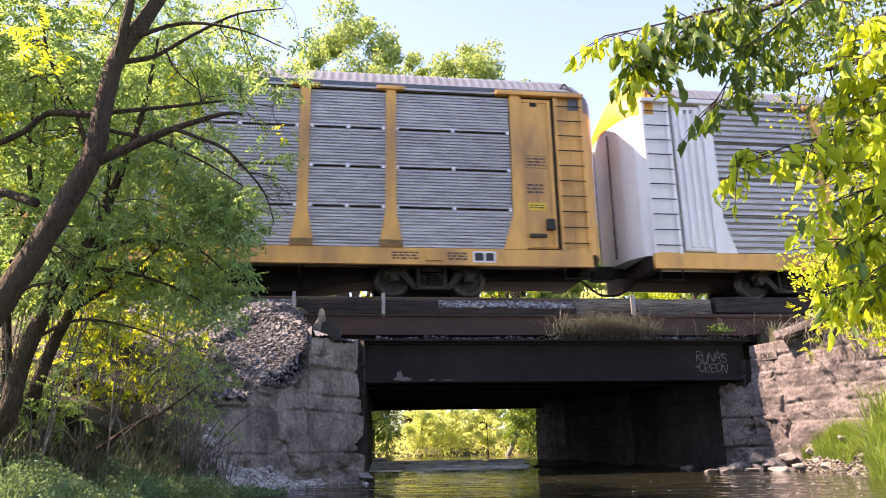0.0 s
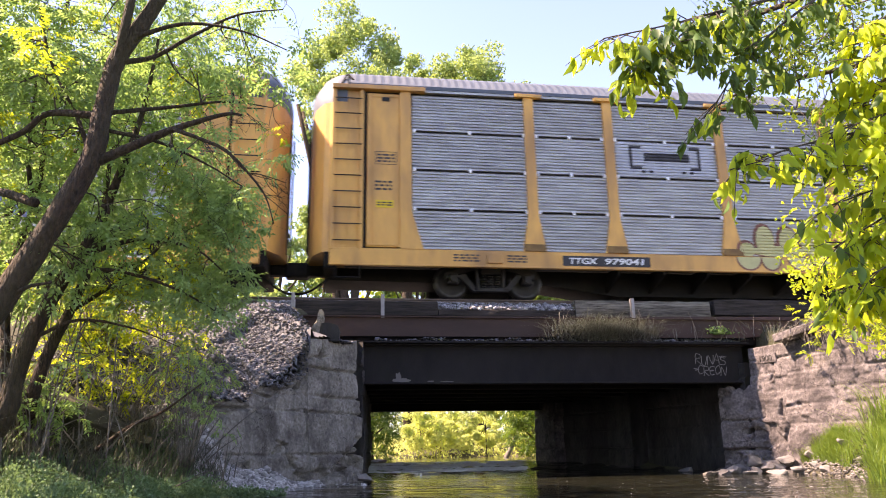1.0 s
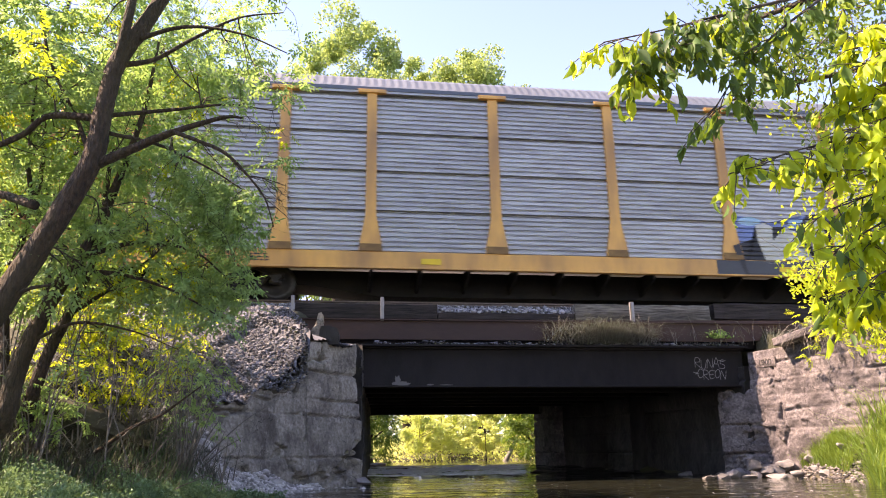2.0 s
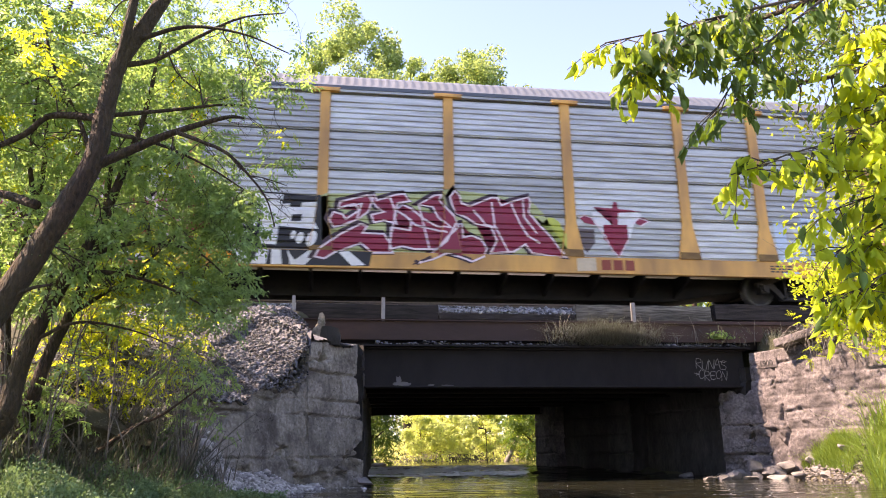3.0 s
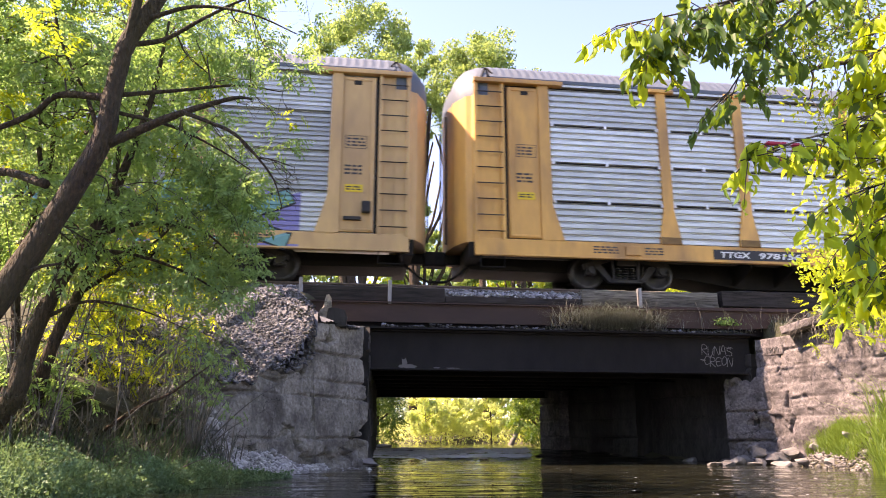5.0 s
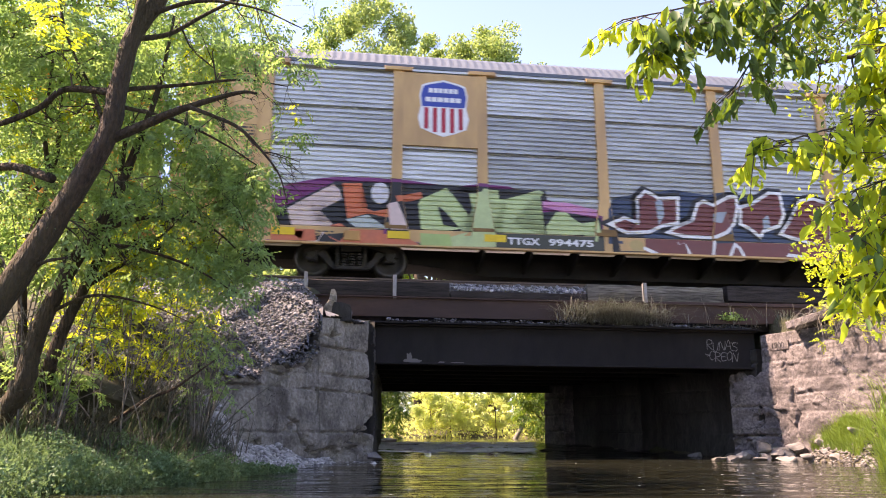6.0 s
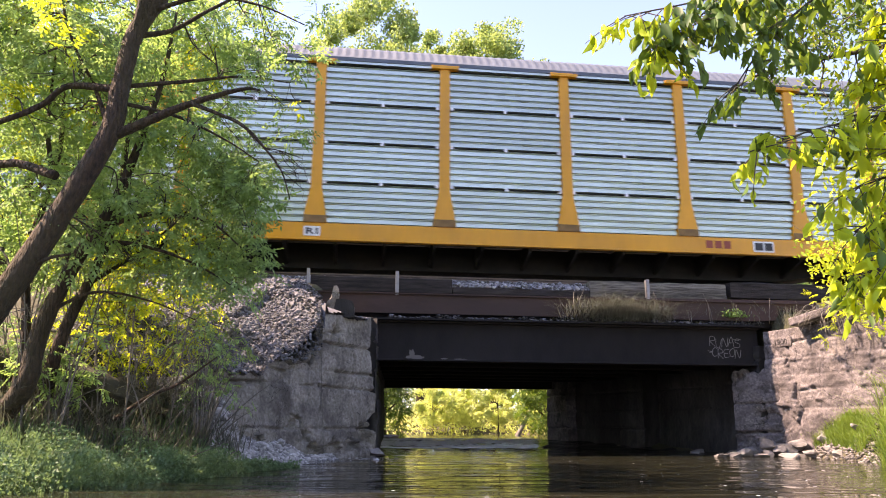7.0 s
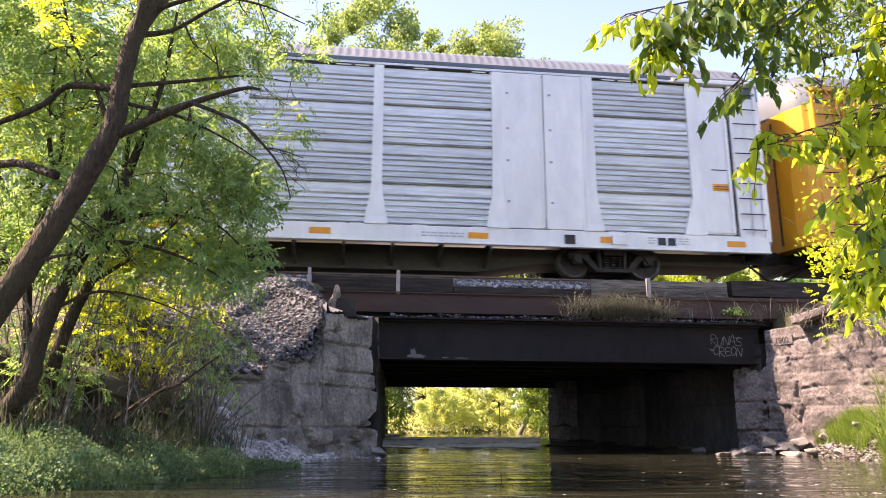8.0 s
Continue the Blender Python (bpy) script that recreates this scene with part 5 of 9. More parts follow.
def car_end(car, s, body, cap, roof, style):
    """One end of a car: post, door leaf, ladder column, bulging end doors, buffer gear. s is 1 or -1."""
    def X(a):
        return s * a

    def box(name, a, b, y0, y1, z0, z1, mat, label="", bevel=0.008, parent=car):
        return box_part(name, min(X(a), X(b)), max(X(a), X(b)), y0, y1, z0, z1, mat, parent, label, bevel)
    # broad post with a flared foot
    bm = bmesh.new()
    pts = [(X(11.82), 0.98), (X(12.36), 0.98), (X(12.36), 4.86), (X(12.10), 4.86), (X(12.08), 1.85)]
    extrude_xz(bm, pts if s > 0 else pts[::-1], POST_FACE, SIDE + 0.02)
    part("end_post", bm, body, car)
    leaf = box("door_leaf", 12.36, 13.12, -1.515, SIDE + 0.02, 1.02, 4.80, body, "", 0.012)
    for z0, z1 in ((1.05, 1.10), (4.70, 4.76)):
        box("door_rail", 12.42, 13.06, -1.535, -1.51, z0, z1, body, parent=leaf)
    box("door_stile", 13.02, 13.10, -1.56, -1.51, 1.05, 4.76, body, parent=leaf)
    box("hinge_slot", 13.13, 13.20, -1.48, -1.44, 1.0, 4.85, SHADOW_GAP)
    box("header_beam", 11.75, 13.95, -1.62, -1.44, 4.86, 4.965, body, "", 0.01)
    if style == "grouped":
        box("door_joint", 12.62, 13.10, -1.522, -1.50, 2.62, 2.65, SHADOW_GAP, parent=leaf)
    else:
        # a dark block is set in for the shadow below the header beam
        box("shadow_notch", 12.60, 12.78, -1.53, -1.46, 4.60, 4.74, SHADOW_GAP)
    lad = box("ladder_panel", 13.22, 13.90, -1.475, -1.42, 0.95, 4.86, body)
    for a, b in ((13.20, 13.29), (13.84, 13.93)):
        box("ladder_stile", a, b, -1.555, -1.44, 0.95, 4.86, body, parent=lad)
    for k in range(10):
        z = 1.15 + 0.385 * k
        bm = bmesh.new()
        add_cyl(bm, (X(13.56), -1.575, z), 0.014, 0.62, 'X', 6)
        part("rung", bm, TRUCK_IRON if k % 2 else BLACK_IRON, lad)
    # end doors: convex in plan
    plan = [(X(a), b) for a, b in end_plan()]
    bm = bmesh.new()
    lo = [bm.verts.new((a, b, 0.92)) for a, b in plan]
    hi = [bm.verts.new((a, b, 4.55)) for a, b in plan]
    n = len(plan)
    for i in range(n - 1):
        q = (lo[i], lo[i + 1], hi[i + 1], hi[i])
        bm.faces.new(q if s > 0 else q[::-1])
    bm.faces.new(lo)
    bm.faces.new(hi[::-1])
    bmesh.ops.recalc_face_normals(bm, faces=bm.faces)
    door = part("end_door", bm, body, car)
    for y in (-0.52, 0.52):
        bm = bmesh.new()
        add_cyl(bm, (X(14.46), y, 2.7), 0.022, 3.3, 'Z', 8)
        part("lock_rod", bm, BLACK_IRON, door)
    # rounded cap between the doors and the roof
    bm = bmesh.new()
    rings = []
    for z, k, h in ((4.55, 1.0, 0), (4.95, 1.0, 0), (5.15, 0.93, 0.10), (5.45, 0.74, 0.22), (5.66, 0.53, 0.36), (5.80, 0.22, 0.50)):
        rings.append([bm.verts.new((a - s * h * (1 if abs(a) > 13.6 else 0), b * k, z)) for a, b in plan])
    for r0, r1 in zip(rings, rings[1:]):
        for i in range(n - 1):
            bm.faces.new((r0[i], r0[i + 1], r1[i + 1], r1[i]))
    bm.faces.new(rings[-1])
    bmesh.ops.recalc_face_normals(bm, faces=bm.faces)
    part("end_cap", bm, cap, car, smooth=True)
    bm = bmesh.new()
    v, f = tube_data(smooth_path([(X(13.45), -1.40, 5.18, 0.025), (X(13.60), -1.30, 5.36, 0.025), (X(13.72), -1.42, 5.08, 0.025), (X(13.80), -1.50, 4.98, 0.025)], 5), 6)
    bm.free()
    mesh_object("roof_bracket", v, f, BLACK_IRON, car, True)
    # sill end, stirrup step, coupler and hose
    v, f = tube_data([(X(13.25), -1.5, 0.60, 0.018), (X(13.25), -1.5, 0.32, 0.018), (X(13.80), -1.5, 0.32, 0.018), (X(13.80), -1.5, 0.60, 0.018)], 6)
    mesh_object("step", v, f, BLACK_IRON, car)
    bm = bmesh.new()
    add_box(bm, min(X(13.9), X(14.45)), max(X(13.9), X(14.45)), -0.12, 0.12, 0.66, 0.90, 0.02)
    add_box(bm, min(X(14.40), X(14.72)), max(X(14.40), X(14.72)), -0.2, 0.2, 0.60, 0.96, 0.05)
    part("coupler", bm, BLACK_IRON, car)
    box("buffer_beam", 13.75, 14.05, -1.40, 1.40, 0.55, 0.92, BLACK_IRON)
    v, f = tube_data(smooth_path([(X(13.9), -0.5, 0.55, 0.03), (X(14.2), -0.5, 0.30, 0.03), (X(14.45), -0.42, 0.17, 0.03), (X(14.68), -0.35, 0.16, 0.03)], 6), 6)
    mesh_object("air_hose", v, f, BLACK_IRON, car, True)


def autorack(label, body, steel, style, gaps=True, roof=ROOF, cap=None, sill=None, end=None, plain_bays=(), posts=POSTS, edge=12.08, under=BLACK_IRON):
    """A covered car carrier: ribbed side panels between posts, sill, roof, end doors and two trucks."""
    car = tagged(empty("autorack_car"), label, "rail car", "cars of the train")
    sill = sill or body
    cap_posts = posts is POSTS
    marks = (-edge, *posts, edge)
    box_part("core", -13.6, 13.6, -1.43, 1.50, 0.95, 4.93, SHADOW_GAP if gaps else steel, car, "", 0)
    share("roof", roof_mesh(roof), car)
    for k, (a, b) in enumerate(zip(marks, marks[1:])):
        wide = b - a - (0.24 if k not in (0, 8) else 0.10)
        mid = (a + b) / 2 + (-0.04 if k == 0 else 0.04 if k == 8 else 0)
        for r in range(4):
            if k in plain_bays:
                continue
            z = PANEL_Z0 + r * PANEL_H
            share("panel", panel_mesh(style, wide, steel), car, (mid, 0, z))
            if gaps and r:
                for cx in (mid - wide / 2 + 0.05, mid, mid + wide / 2 - 0.05):
                    if "clip" not in _cache:
                        bm = bmesh.new()
                        add_box(bm, -0.04, 0.04, CREST - 0.02, CREST + 0.01, -0.055, 0.035, 0.008)
                        me = bpy.data.meshes.new("clip")
                        bm.to_mesh(me)
                        bm.free()
                        me.materials.append(CLIP)
                        _cache["clip"] = me
                    share("clip", _cache["clip"], car, (cx, 0, z - 0.01))
    for p in posts:
        share("post", post_mesh(body, cap_posts), car, (p, 0, 0))
    bm = bmesh.new()
    add_box(bm, -13.93, 13.93, SILL_FACE, SILL_FACE + 0.12, 0.60, 0.985, 0.01)
    add_box(bm, -13.93, 13.93, SILL_FACE - 0.03, SILL_FACE + 0.1, 0.585, 0.625, 0.006)
    part("side_sill", bm, sill, car)
    box_part("top_rail", -13.5, 13.5, -1.555, -1.44, 4.868, 4.93, steel, car, "", 0)
    if not cap_posts:
        # slotted strips under the roof rail and over the sill
        for z in (4.845, 0.992):
            box_part("slot_strip", -12.2, 12.2, -1.512, -1.46, z - 0.03, z + 0.012, SHADOW_GAP, car, "", 0)
            for i in range(22):
                x = -12.0 + 24.0 * (i + 0.3 * (i % 3)) / 22.5
                box_part("slot_bridge", x, x + 0.34, -1.522, -1.46, z - 0.022, z + 0.008, body, car, "", 0)
    bm = bmesh.new()
    extrude_xz(bm, [(-7.0, 0.16), (7.0, 0.16), (8.6, 0.40), (13.9, 0.46), (13.9, 0.75), (-13.9, 0.75), (-13.9, 0.46), (-8.6, 0.40)], -0.55, 0.55)
    part("centre_sill", bm, under, car)
    for k in range(14):
        x = -7.2 + 14.4 * k / 13
        bm = bmesh.new()
        extrude_yz(bm, [(-1.42, 0.50), (-1.42, 0.70), (-0.5, 0.70), (-0.5, 0.22)], x - 0.03, x + 0.03)
        part("cross_bearer", bm, under, car)
    for s in (-1, 1):
        car_end(car, s, end or body, cap or roof, roof, style)
        t = empty("truck", (s * 10.2, 0, 0))
        t.parent = car
        share("side_frame", truck_mesh(), t)
        share("side_frame", truck_mesh(), t, rz=math.pi)
        box_part("brake_rigging", -0.64, 0.64, -0.62, 0.62, 0.17, 0.60, BLACK_IRON, t, "", 0.05)
        for ax in (-0.875, 0.875):
            share("wheel", wheel_mesh(), t, (ax, -0.755, 0.41))
            share("wheel", wheel_mesh(), t, (ax, 0.755, 0.41), math.pi)
            bm = bmesh.new()
            add_cyl(bm, (ax, 0, 0.41), 0.075, 1.5, 'Y', 12)
            part("axle", bm, BLACK_IRON, t)
    return car


cars = [
    autorack("car carrier with white ends, orange sill and dull ribbed steel sides", ORANGE, GREY_STEEL, "bold", False, end=WHITE, cap=YELLOW),
    autorack("car carrier with faded orange posts and grey finely ribbed panels", ORANGE, GREY_STEEL, "fine"),
    autorack("orange car carrier with large grey and blue graffiti along its side", ORANGE, GREY_STEEL, "soft", False),
    autorack("orange car carrier with crimson graffiti on ribbed steel sides", ORANGE, WORN_STEEL, "banded", False),
    autorack("orange car carrier with pale ribbed panels and a red emblem", ORANGE, PALE_STEEL, "bold"),
    autorack("tan car carrier with shield emblem and wide colourful graffiti", TAN, WORN_STEEL, "soft", False),
    autorack("bright yellow car carrier with shining ribbed steel panels", YELLOW, BRIGHT_STEEL, "bold"),
    autorack("clean white car carrier with ribbed steel panels", WHITE, PALE_STEEL, "grouped", False, plain_bays=(1, 7), posts=WHITE_POSTS, edge=12.30, under=DUSTY_IRON),
]


# ---------------------------------------------------------------- marks and paint on the cars
STROKES = {
    "A": [[(0, 0), (.32, 1), (.68, 1), (1, 0)], [(.2, .38), (.8, .38)]],
    "S": [[(1, .95), (.15, .92), (.1, .56), (.9, .48), (.95, .08), (0, .05)]],
    "D": [[(.1, 0), (.1, 1), (.75, .9), (1, .5), (.75, .1), (.12, .02)]],
    "E": [[(1, 1), (.1, 1), (.1, 0), (1, 0)], [(.1, .5), (.8, .5)]],
    "N": [[(0, 0), (.08, 1), (.85, .05), (1, 1)]],
    "K": [[(.08, 0), (.05, 1)], [(.95, 1), (.15, .45), (1, 0)]],
    "I": [[(.5, 0), (.5, 1)]],
    "G": [[(1, .8), (.6, 1), (.12, .75), (.08, .25), (.5, 0), (.95, .12), (.95, .48), (.55, .48)]],
    "T": [[(0, .95), (1, .95)], [(.5, .9), (.5, 0)]],
    "R": [[(.05, 0), (.05, 1), (.85, .95), (.85, .6), (.15, .5), (1, 0)]],
    "U": [[(0, 1), (.1, .1), (.9, .1), (1, 1)]],
    "Z": [[(0, 1), (1, .95), (0, .05), (1, 0)]],
    "B": [[(.05, 0), (.05, 1), (.85, .9), (.8, .55), (.1, .5)], [(.8, .5), (.95, .2), (.7, 0), (.05, 0)]],
}


def ribbon(line, width):
    """A stroke of even width along a polyline, with mitred bends."""
    p = [np.array(q, float) for q in line]
    n = len(p)
    left, right = [], []
    for i in range(n):
        a = unit2(p[i] - p[i - 1]) if i else unit2(p[1] - p[0])
        b = unit2(p[i + 1] - p[i]) if i < n - 1 else a
        t = unit2(a + b)
        k = width / 2 / max(0.45, float(np.dot(t, a)))
        nrm = np.array((-t[1], t[0]))
        ext = (-a if i == 0 else a if i == n - 1 else a * 0) * width * 0.35
        left.append(p[i] + nrm * k + ext)
        right.append(p[i] - nrm * k + ext)
    return [tuple(q) for q in left + right], [(i, i + 1, n + i + 1, n + i) for i in range(n - 1)]


def unit2(v):
    return v / (np.linalg.norm(v) + 1e-9)


def letter_lines(letters, x0, x1, z0, z1, gap=0.10, lean=0.0, seed=0, jig=0.05, widths=None):
    rng = np.random.default_rng(seed)
    n = len(letters)
    w = np.array(widths or [1.0] * n)
    w = w / w.sum() * (x1 - x0)
    out, x = [], x0
    for k, c in enumerate(letters):
        up, dn = rng.uniform(-jig, jig, 2) * (z1 - z0)
        for line in STROKES[c]:
            out.append([(x + w[k] * (gap / 2 + (1 - gap) * a) + lean * (b - 0.5) * (z1 - z0) + rng.normal(0, jig * 0.3), z0 + dn + (z1 - z0 + up) * b) for a, b in line])
        x += w[k]
    return out


def spray(name, car, style, lines, width, mat, lift, label="", posts=True, curvy=False):
    """One colour of a painted piece: strokes joined into one skin on the car's side."""
    pts, faces = [], []
    for line in lines:
        v, f = ribbon(line if len(line) < 3 or not curvy else [q[:2] for q in smooth_path([(a, b, 0, 0) for a, b in line], 4)], width)
        o = len(pts)
        pts += v
        faces += [tuple(i + o for i in q) for q in f]
    return draped(name, pts, faces, style, mat, car, lift, label, posts)


def cloud(name, car, style, x0, x1, z0, z1, mat, lift, seed, label="", n=26):
    """A filled patch with an uneven, puffy edge."""
    rng = np.random.default_rng(seed)
    top = [(x1 + (x0 - x1) * i / n, z1 + rng.uniform(-0.14, 0.08) * (z1 - z0) * (1.3 if 0 < i < n else 3)) for i in range(n + 1)]
    pts = [(x0, z0), (x1, z0)] + top
    # fan in vertical strips so that no strip is long
    v, f = [], []
    for x, z in top[::-1]:
        v += [(x, z0), (x, z)]
    for i in range(n):
        f.append((2 * i, 2 * i + 2, 2 * i + 3, 2 * i + 1))
    return draped(name, v, f, style, mat, car, lift, label)


def piece(car, style, letters, box, width, fill, line, seed, lift=0.004, lean=0.0, jig=0.06, edge=0.07, widths=None, name="graffiti", label="", shade=None):
    L = letter_lines(letters, *box, seed=seed, lean=lean, jig=jig, widths=widths)
    if shade:
        spray(name + "_shadow", car, style, [[(x - 0.10, z - 0.06) for x, z in l] for l in L], width + edge * 2.0, shade, lift, curvy=True)
    spray(name + "_outline", car, style, L, width + edge, line, lift + 0.003, curvy=True)
    spray(name, car, style, L, width, fill, lift + 0.006, label, curvy=True)


def number_plate(car, x0, x1, words, z0=0.66, z1=0.90, box=True, lift=0.012):
    if box:
        plate("number_board", x0, x1, z0, z1, SILL_FACE - 0.002, BLACK, car, "black board with white characters")
    a, b = words
    w = x1 - x0
    h = (z1 - z0) * 0.62
    zz = z0 + (z1 - z0) * 0.19
    flat_letters("lettering", a, x0 + 0.07 * w, SILL_FACE - lift, zz, h, SIGN_WHITE, car, 0.12 if box else 0, 0.03, width=0.32 * w)
    flat_letters("lettering", b, x0 + 0.48 * w, SILL_FACE - lift, zz, h, SIGN_WHITE, car, 0.12 if box else 0, 0.03, width=0.45 * w)


def bars(name, car, x0, x1, z0, z1, rows, mat, y, seed=0, parent=None):
    """Unreadable stencilled lines: plain bars."""
    rng = np.random.default_rng(seed)
    bm = bmesh.new()
    h = (z1 - z0) / rows
    for r in range(rows):
        x = x0
        while x < x1 - 0.03:
            w = min(rng.uniform(0.06, 0.16), x1 - x)
            add_box(bm, x, x + w, y - 0.003, y, z1 - h * (r + 0.75), z1 - h * (r + 0.25))
            x += w + 0.03
    return tagged(part(name, bm, mat, parent or car), kind="stuff")


def frame_box(name, car, x0, x1, z0, z1, y, mat, t=0.012):
    bm = bmesh.new()
    for a, b, c, d in ((x0, x1, z0, z0 + t), (x0, x1, z1 - t, z1), (x0, x0 + t, z0 + t, z1 - t), (x1 - t, x1, z0 + t, z1 - t)):
        add_box(bm, a, b, y - 0.003, y, c, d)
    return part(name, bm, mat, car)


def common_marks(car, k, mark=True, stencil=INK):
    """Small signs that every car carries: stencils, stickers, reflectors, jack pads."""
    for s in (-1, 1):
        x = s * 10.2
        box_part("jacking_pad", x - 0.18, x + 0.18, SILL_FACE - 0.05, SILL_FACE, 0.68, 0.90, ORANGE if k not in (6, 7) else (YELLOW if k == 6 else WHITE), car, "", 0.01)
        if k == 7:
            continue
        if k == 0:
            for a in (12.5, 12.7, 12.9):
                box_part("flute", s * a - 0.05, s * a + 0.05, -1.565, -1.51, 1.1, 4.7, WHITE, car, "", 0.02)
            continue
        bars("stencil", car, x - 0.95, x - 0.35, 0.70, 0.90, 3, stencil, SILL_FACE - 0.002, 5 + k)
        bars("stencil", car, x + 0.30, x + 0.75, 0.70, 0.90, 3, stencil, SILL_FACE - 0.002, 6 + k)
        a, b = sorted((s * 12.44, s * 12.93))
        frame_box("stencil_frame", car, a, b, 3.0, 3.32, -1.518, stencil)
        bars("stencil", car, a + 0.04, b - 0.04, 3.04, 3.28, 3, stencil, -1.518, 7 + k)
        bars("stencil", car, a, b - 0.1, 2.35, 2.62, 3, stencil, -1.518, 9 + k)
        plate("warning_sticker", a + 0.02, b - 0.06, 1.95, 2.13, -1.519, SAFETY, car, "small yellow warning sticker")
        bars("stencil", car, a + 0.05, b - 0.10, 1.98, 2.10, 2, stencil, -1.526, 10 + k)
        # hand brake wheel box on one end, grab iron on both
        if s > 0 and k in (1, 2, 5):
            box_part("brake_box", 12.85, 13.05, -1.66, -1.51, 1.45, 1.72, TRUCK_IRON, car, "", 0.03)
            bm = bmesh.new()
            add_box(bm, 12.45, 12.85, -1.60, -1.50, 1.28, 1.36, 0.01)
            part("brake_step", bm, TRUCK_IRON, car)
    for x in (-12.9, -6.1, 2.6, 8.0):
        if k == 2 or (k == 5 and x != -6.1):
            plate("reflector", x, x + 0.45, 0.70, 0.83, SILL_FACE - 0.012, SAFETY, car, "amber reflector strip")
    x = 11.35 if k not in (5, 6) else 6.2
    plate("inspection_board", x - 0.26, x + 0.26, 0.66, 0.92, SILL_FACE - 0.002, SIGN_WHITE, car, "white and black inspection board")
    plate("board_field", x - 0.22, x - 0.02, 0.70, 0.88, SILL_FACE - 0.010, BLACK, car)
    plate("board_field", x + 0.03, x + 0.22, 0.70, 0.88, SILL_FACE - 0.010, BLACK, car)


def three_blocks(car, x, z, w, h, mat):
    """A maker's mark as three plain blocks."""
    for k in range(3):
        plate("mark_block", x + k * w * 0.36, x + k * w * 0.36 + w * 0.27, z, z + h, SILL_FACE - 0.003, mat, car)


def shield(car, x0, x1, z0, z1, y, blue=(0.02, 0.06, 0.32), red=(0.45, 0.02, 0.04)):
    """A striped shield emblem with plain bars in place of its wording."""
    def poly(k):
        cx, cz, w, h = (x0 + x1) / 2, (z0 + z1) / 2, (x1 - x0) * k, (z1 - z0) * k
        q = [(-.42, .40), (-.30, .44), (0, .50), (.30, .44), (.42, .40), (.47, .22), (.44, .02), (.49, -.18), (.44, -.36), (.22, -.44), (0, -.5), (-.22, -.44), (-.44, -.36), (-.49, -.18), (-.44, .02), (-.47, .22)]
        return [(cx + a * w, cz + b * h) for a, b in q]
    bm = bmesh.new()
    extrude_xz(bm, poly(1.0), y - 0.006, y)
    em = part("emblem", bm, SIGN_WHITE, car, "striped shield emblem")
    bm = bmesh.new()
    p = poly(0.93)
    mid = (z0 + z1) / 2 + 0.02 * (z1 - z0)
    extrude_xz(bm, [q for q in p[0:7]] + [(p[6][0], mid), (p[14][0], mid)] + [p[14], p[15]], y - 0.010, y - 0.006)
    part("emblem_field", bm, flat_paint(blue), em)
    cx, w = (x0 + x1) / 2, x1 - x0
    for k in range(5):
        a = cx + (k - 2) * w * 0.165
        lo = z0 + (z1 - z0) * (0.075 if abs(k - 2) < 2 else 0.13)
        box_part("stripe", a - w * 0.04, a + w * 0.04, y - 0.010, y - 0.005, lo, mid - 0.03, flat_paint(red), em, "", 0)
    for zz, ww in ((0.80, 0.58), (0.64, 0.70)):
        z = z0 + (z1 - z0) * zz
        for k in range(6):
            a = cx - ww * w / 2 + k * ww * w / 6
            box_part("word_bar", a, a + ww * w / 6 - 0.02, y - 0.014, y - 0.009, z - 0.035 * (z1 - z0), z + 0.045 * (z1 - z0), SIGN_WHITE, em, "", 0)


def shape(name, car, style, pts, mat, lift, label=""):
    """A flat painted outline of any form, pressed onto the car's side."""
    return draped(name, [(x, max(z, 0.63)) for x, z in pts], [tuple(range(len(pts)))], style, mat, car, lift, label)


def oval(cx, cz, rx, rz, n=12, tilt=0.0):
    return [(cx + rx * math.cos(a) + tilt * rz * math.sin(a), cz + rz * math.sin(a)) for a in [2 * math.pi * i / n for i in range(n)]]


def edge_of(pts):
    return pts + [pts[0], pts[1]]


def wild_letter(car, style, pts, fill, line, shade, lift, edge=0.055, rim=0.17, label=""):
    """One letter of a wild piece: a dark rim behind, the fill, and a thin bright line round it."""
    if shade:
        spray("letter_shadow", car, style, [[(x - 0.05, z + 0.02) for x, z in edge_of(pts)]], rim, shade, lift)
    shape("letter", car, style, pts, fill, lift + 0.004, label)
    spray("letter_line", car, style, [edge_of(pts)], edge, line, lift + 0.008)


for k, car in enumerate(cars):
    common_marks(car, k)

# grey ribbed car: pale field with a bracketed emblem, yellow bubbles, number board
c = cars[1]
draped("emblem_field", [(-7.05, 2.98), (-4.52, 2.98), (-4.52, 3.86), (-7.05, 3.86)], [(0, 1, 2, 3)], "fine", flat_paint((0.42, 0.44, 0.48)), c, 0.003, posts=False)
for q in ([(-6.45, 3.18), (-6.70, 3.18), (-6.70, 3.72), (-6.45, 3.72)], [(-5.15, 3.18), (-4.93, 3.18), (-4.93, 3.72), (-5.15, 3.72)]):
    spray("emblem_bracket", c, "fine", [q], 0.075, INK, 0.007)
for x in (-6.28, -5.90, -5.52):
    spray("emblem_bar", c, "fine", [[(x, 3.465), (x + 0.26, 3.465)]], 0.22, INK, 0.007, "plain dark block of an emblem")
for x in (-6.4, -6.2, -5.35, -5.15):
    spray("emblem_dot", c, "fine", [[(x - 0.03, 3.08), (x + 0.03, 3.08)]], 0.06, INK, 0.007)
number_plate(c, -8.59, -6.47, ("TTGX", "979041"))
three_blocks(c, 4.55, 0.70, 0.6, 0.17, RED_MARK)
MAROON, PALE_YELLOW = flat_paint((0.22, 0.08, 0.05)), flat_paint((0.52, 0.48, 0.22))
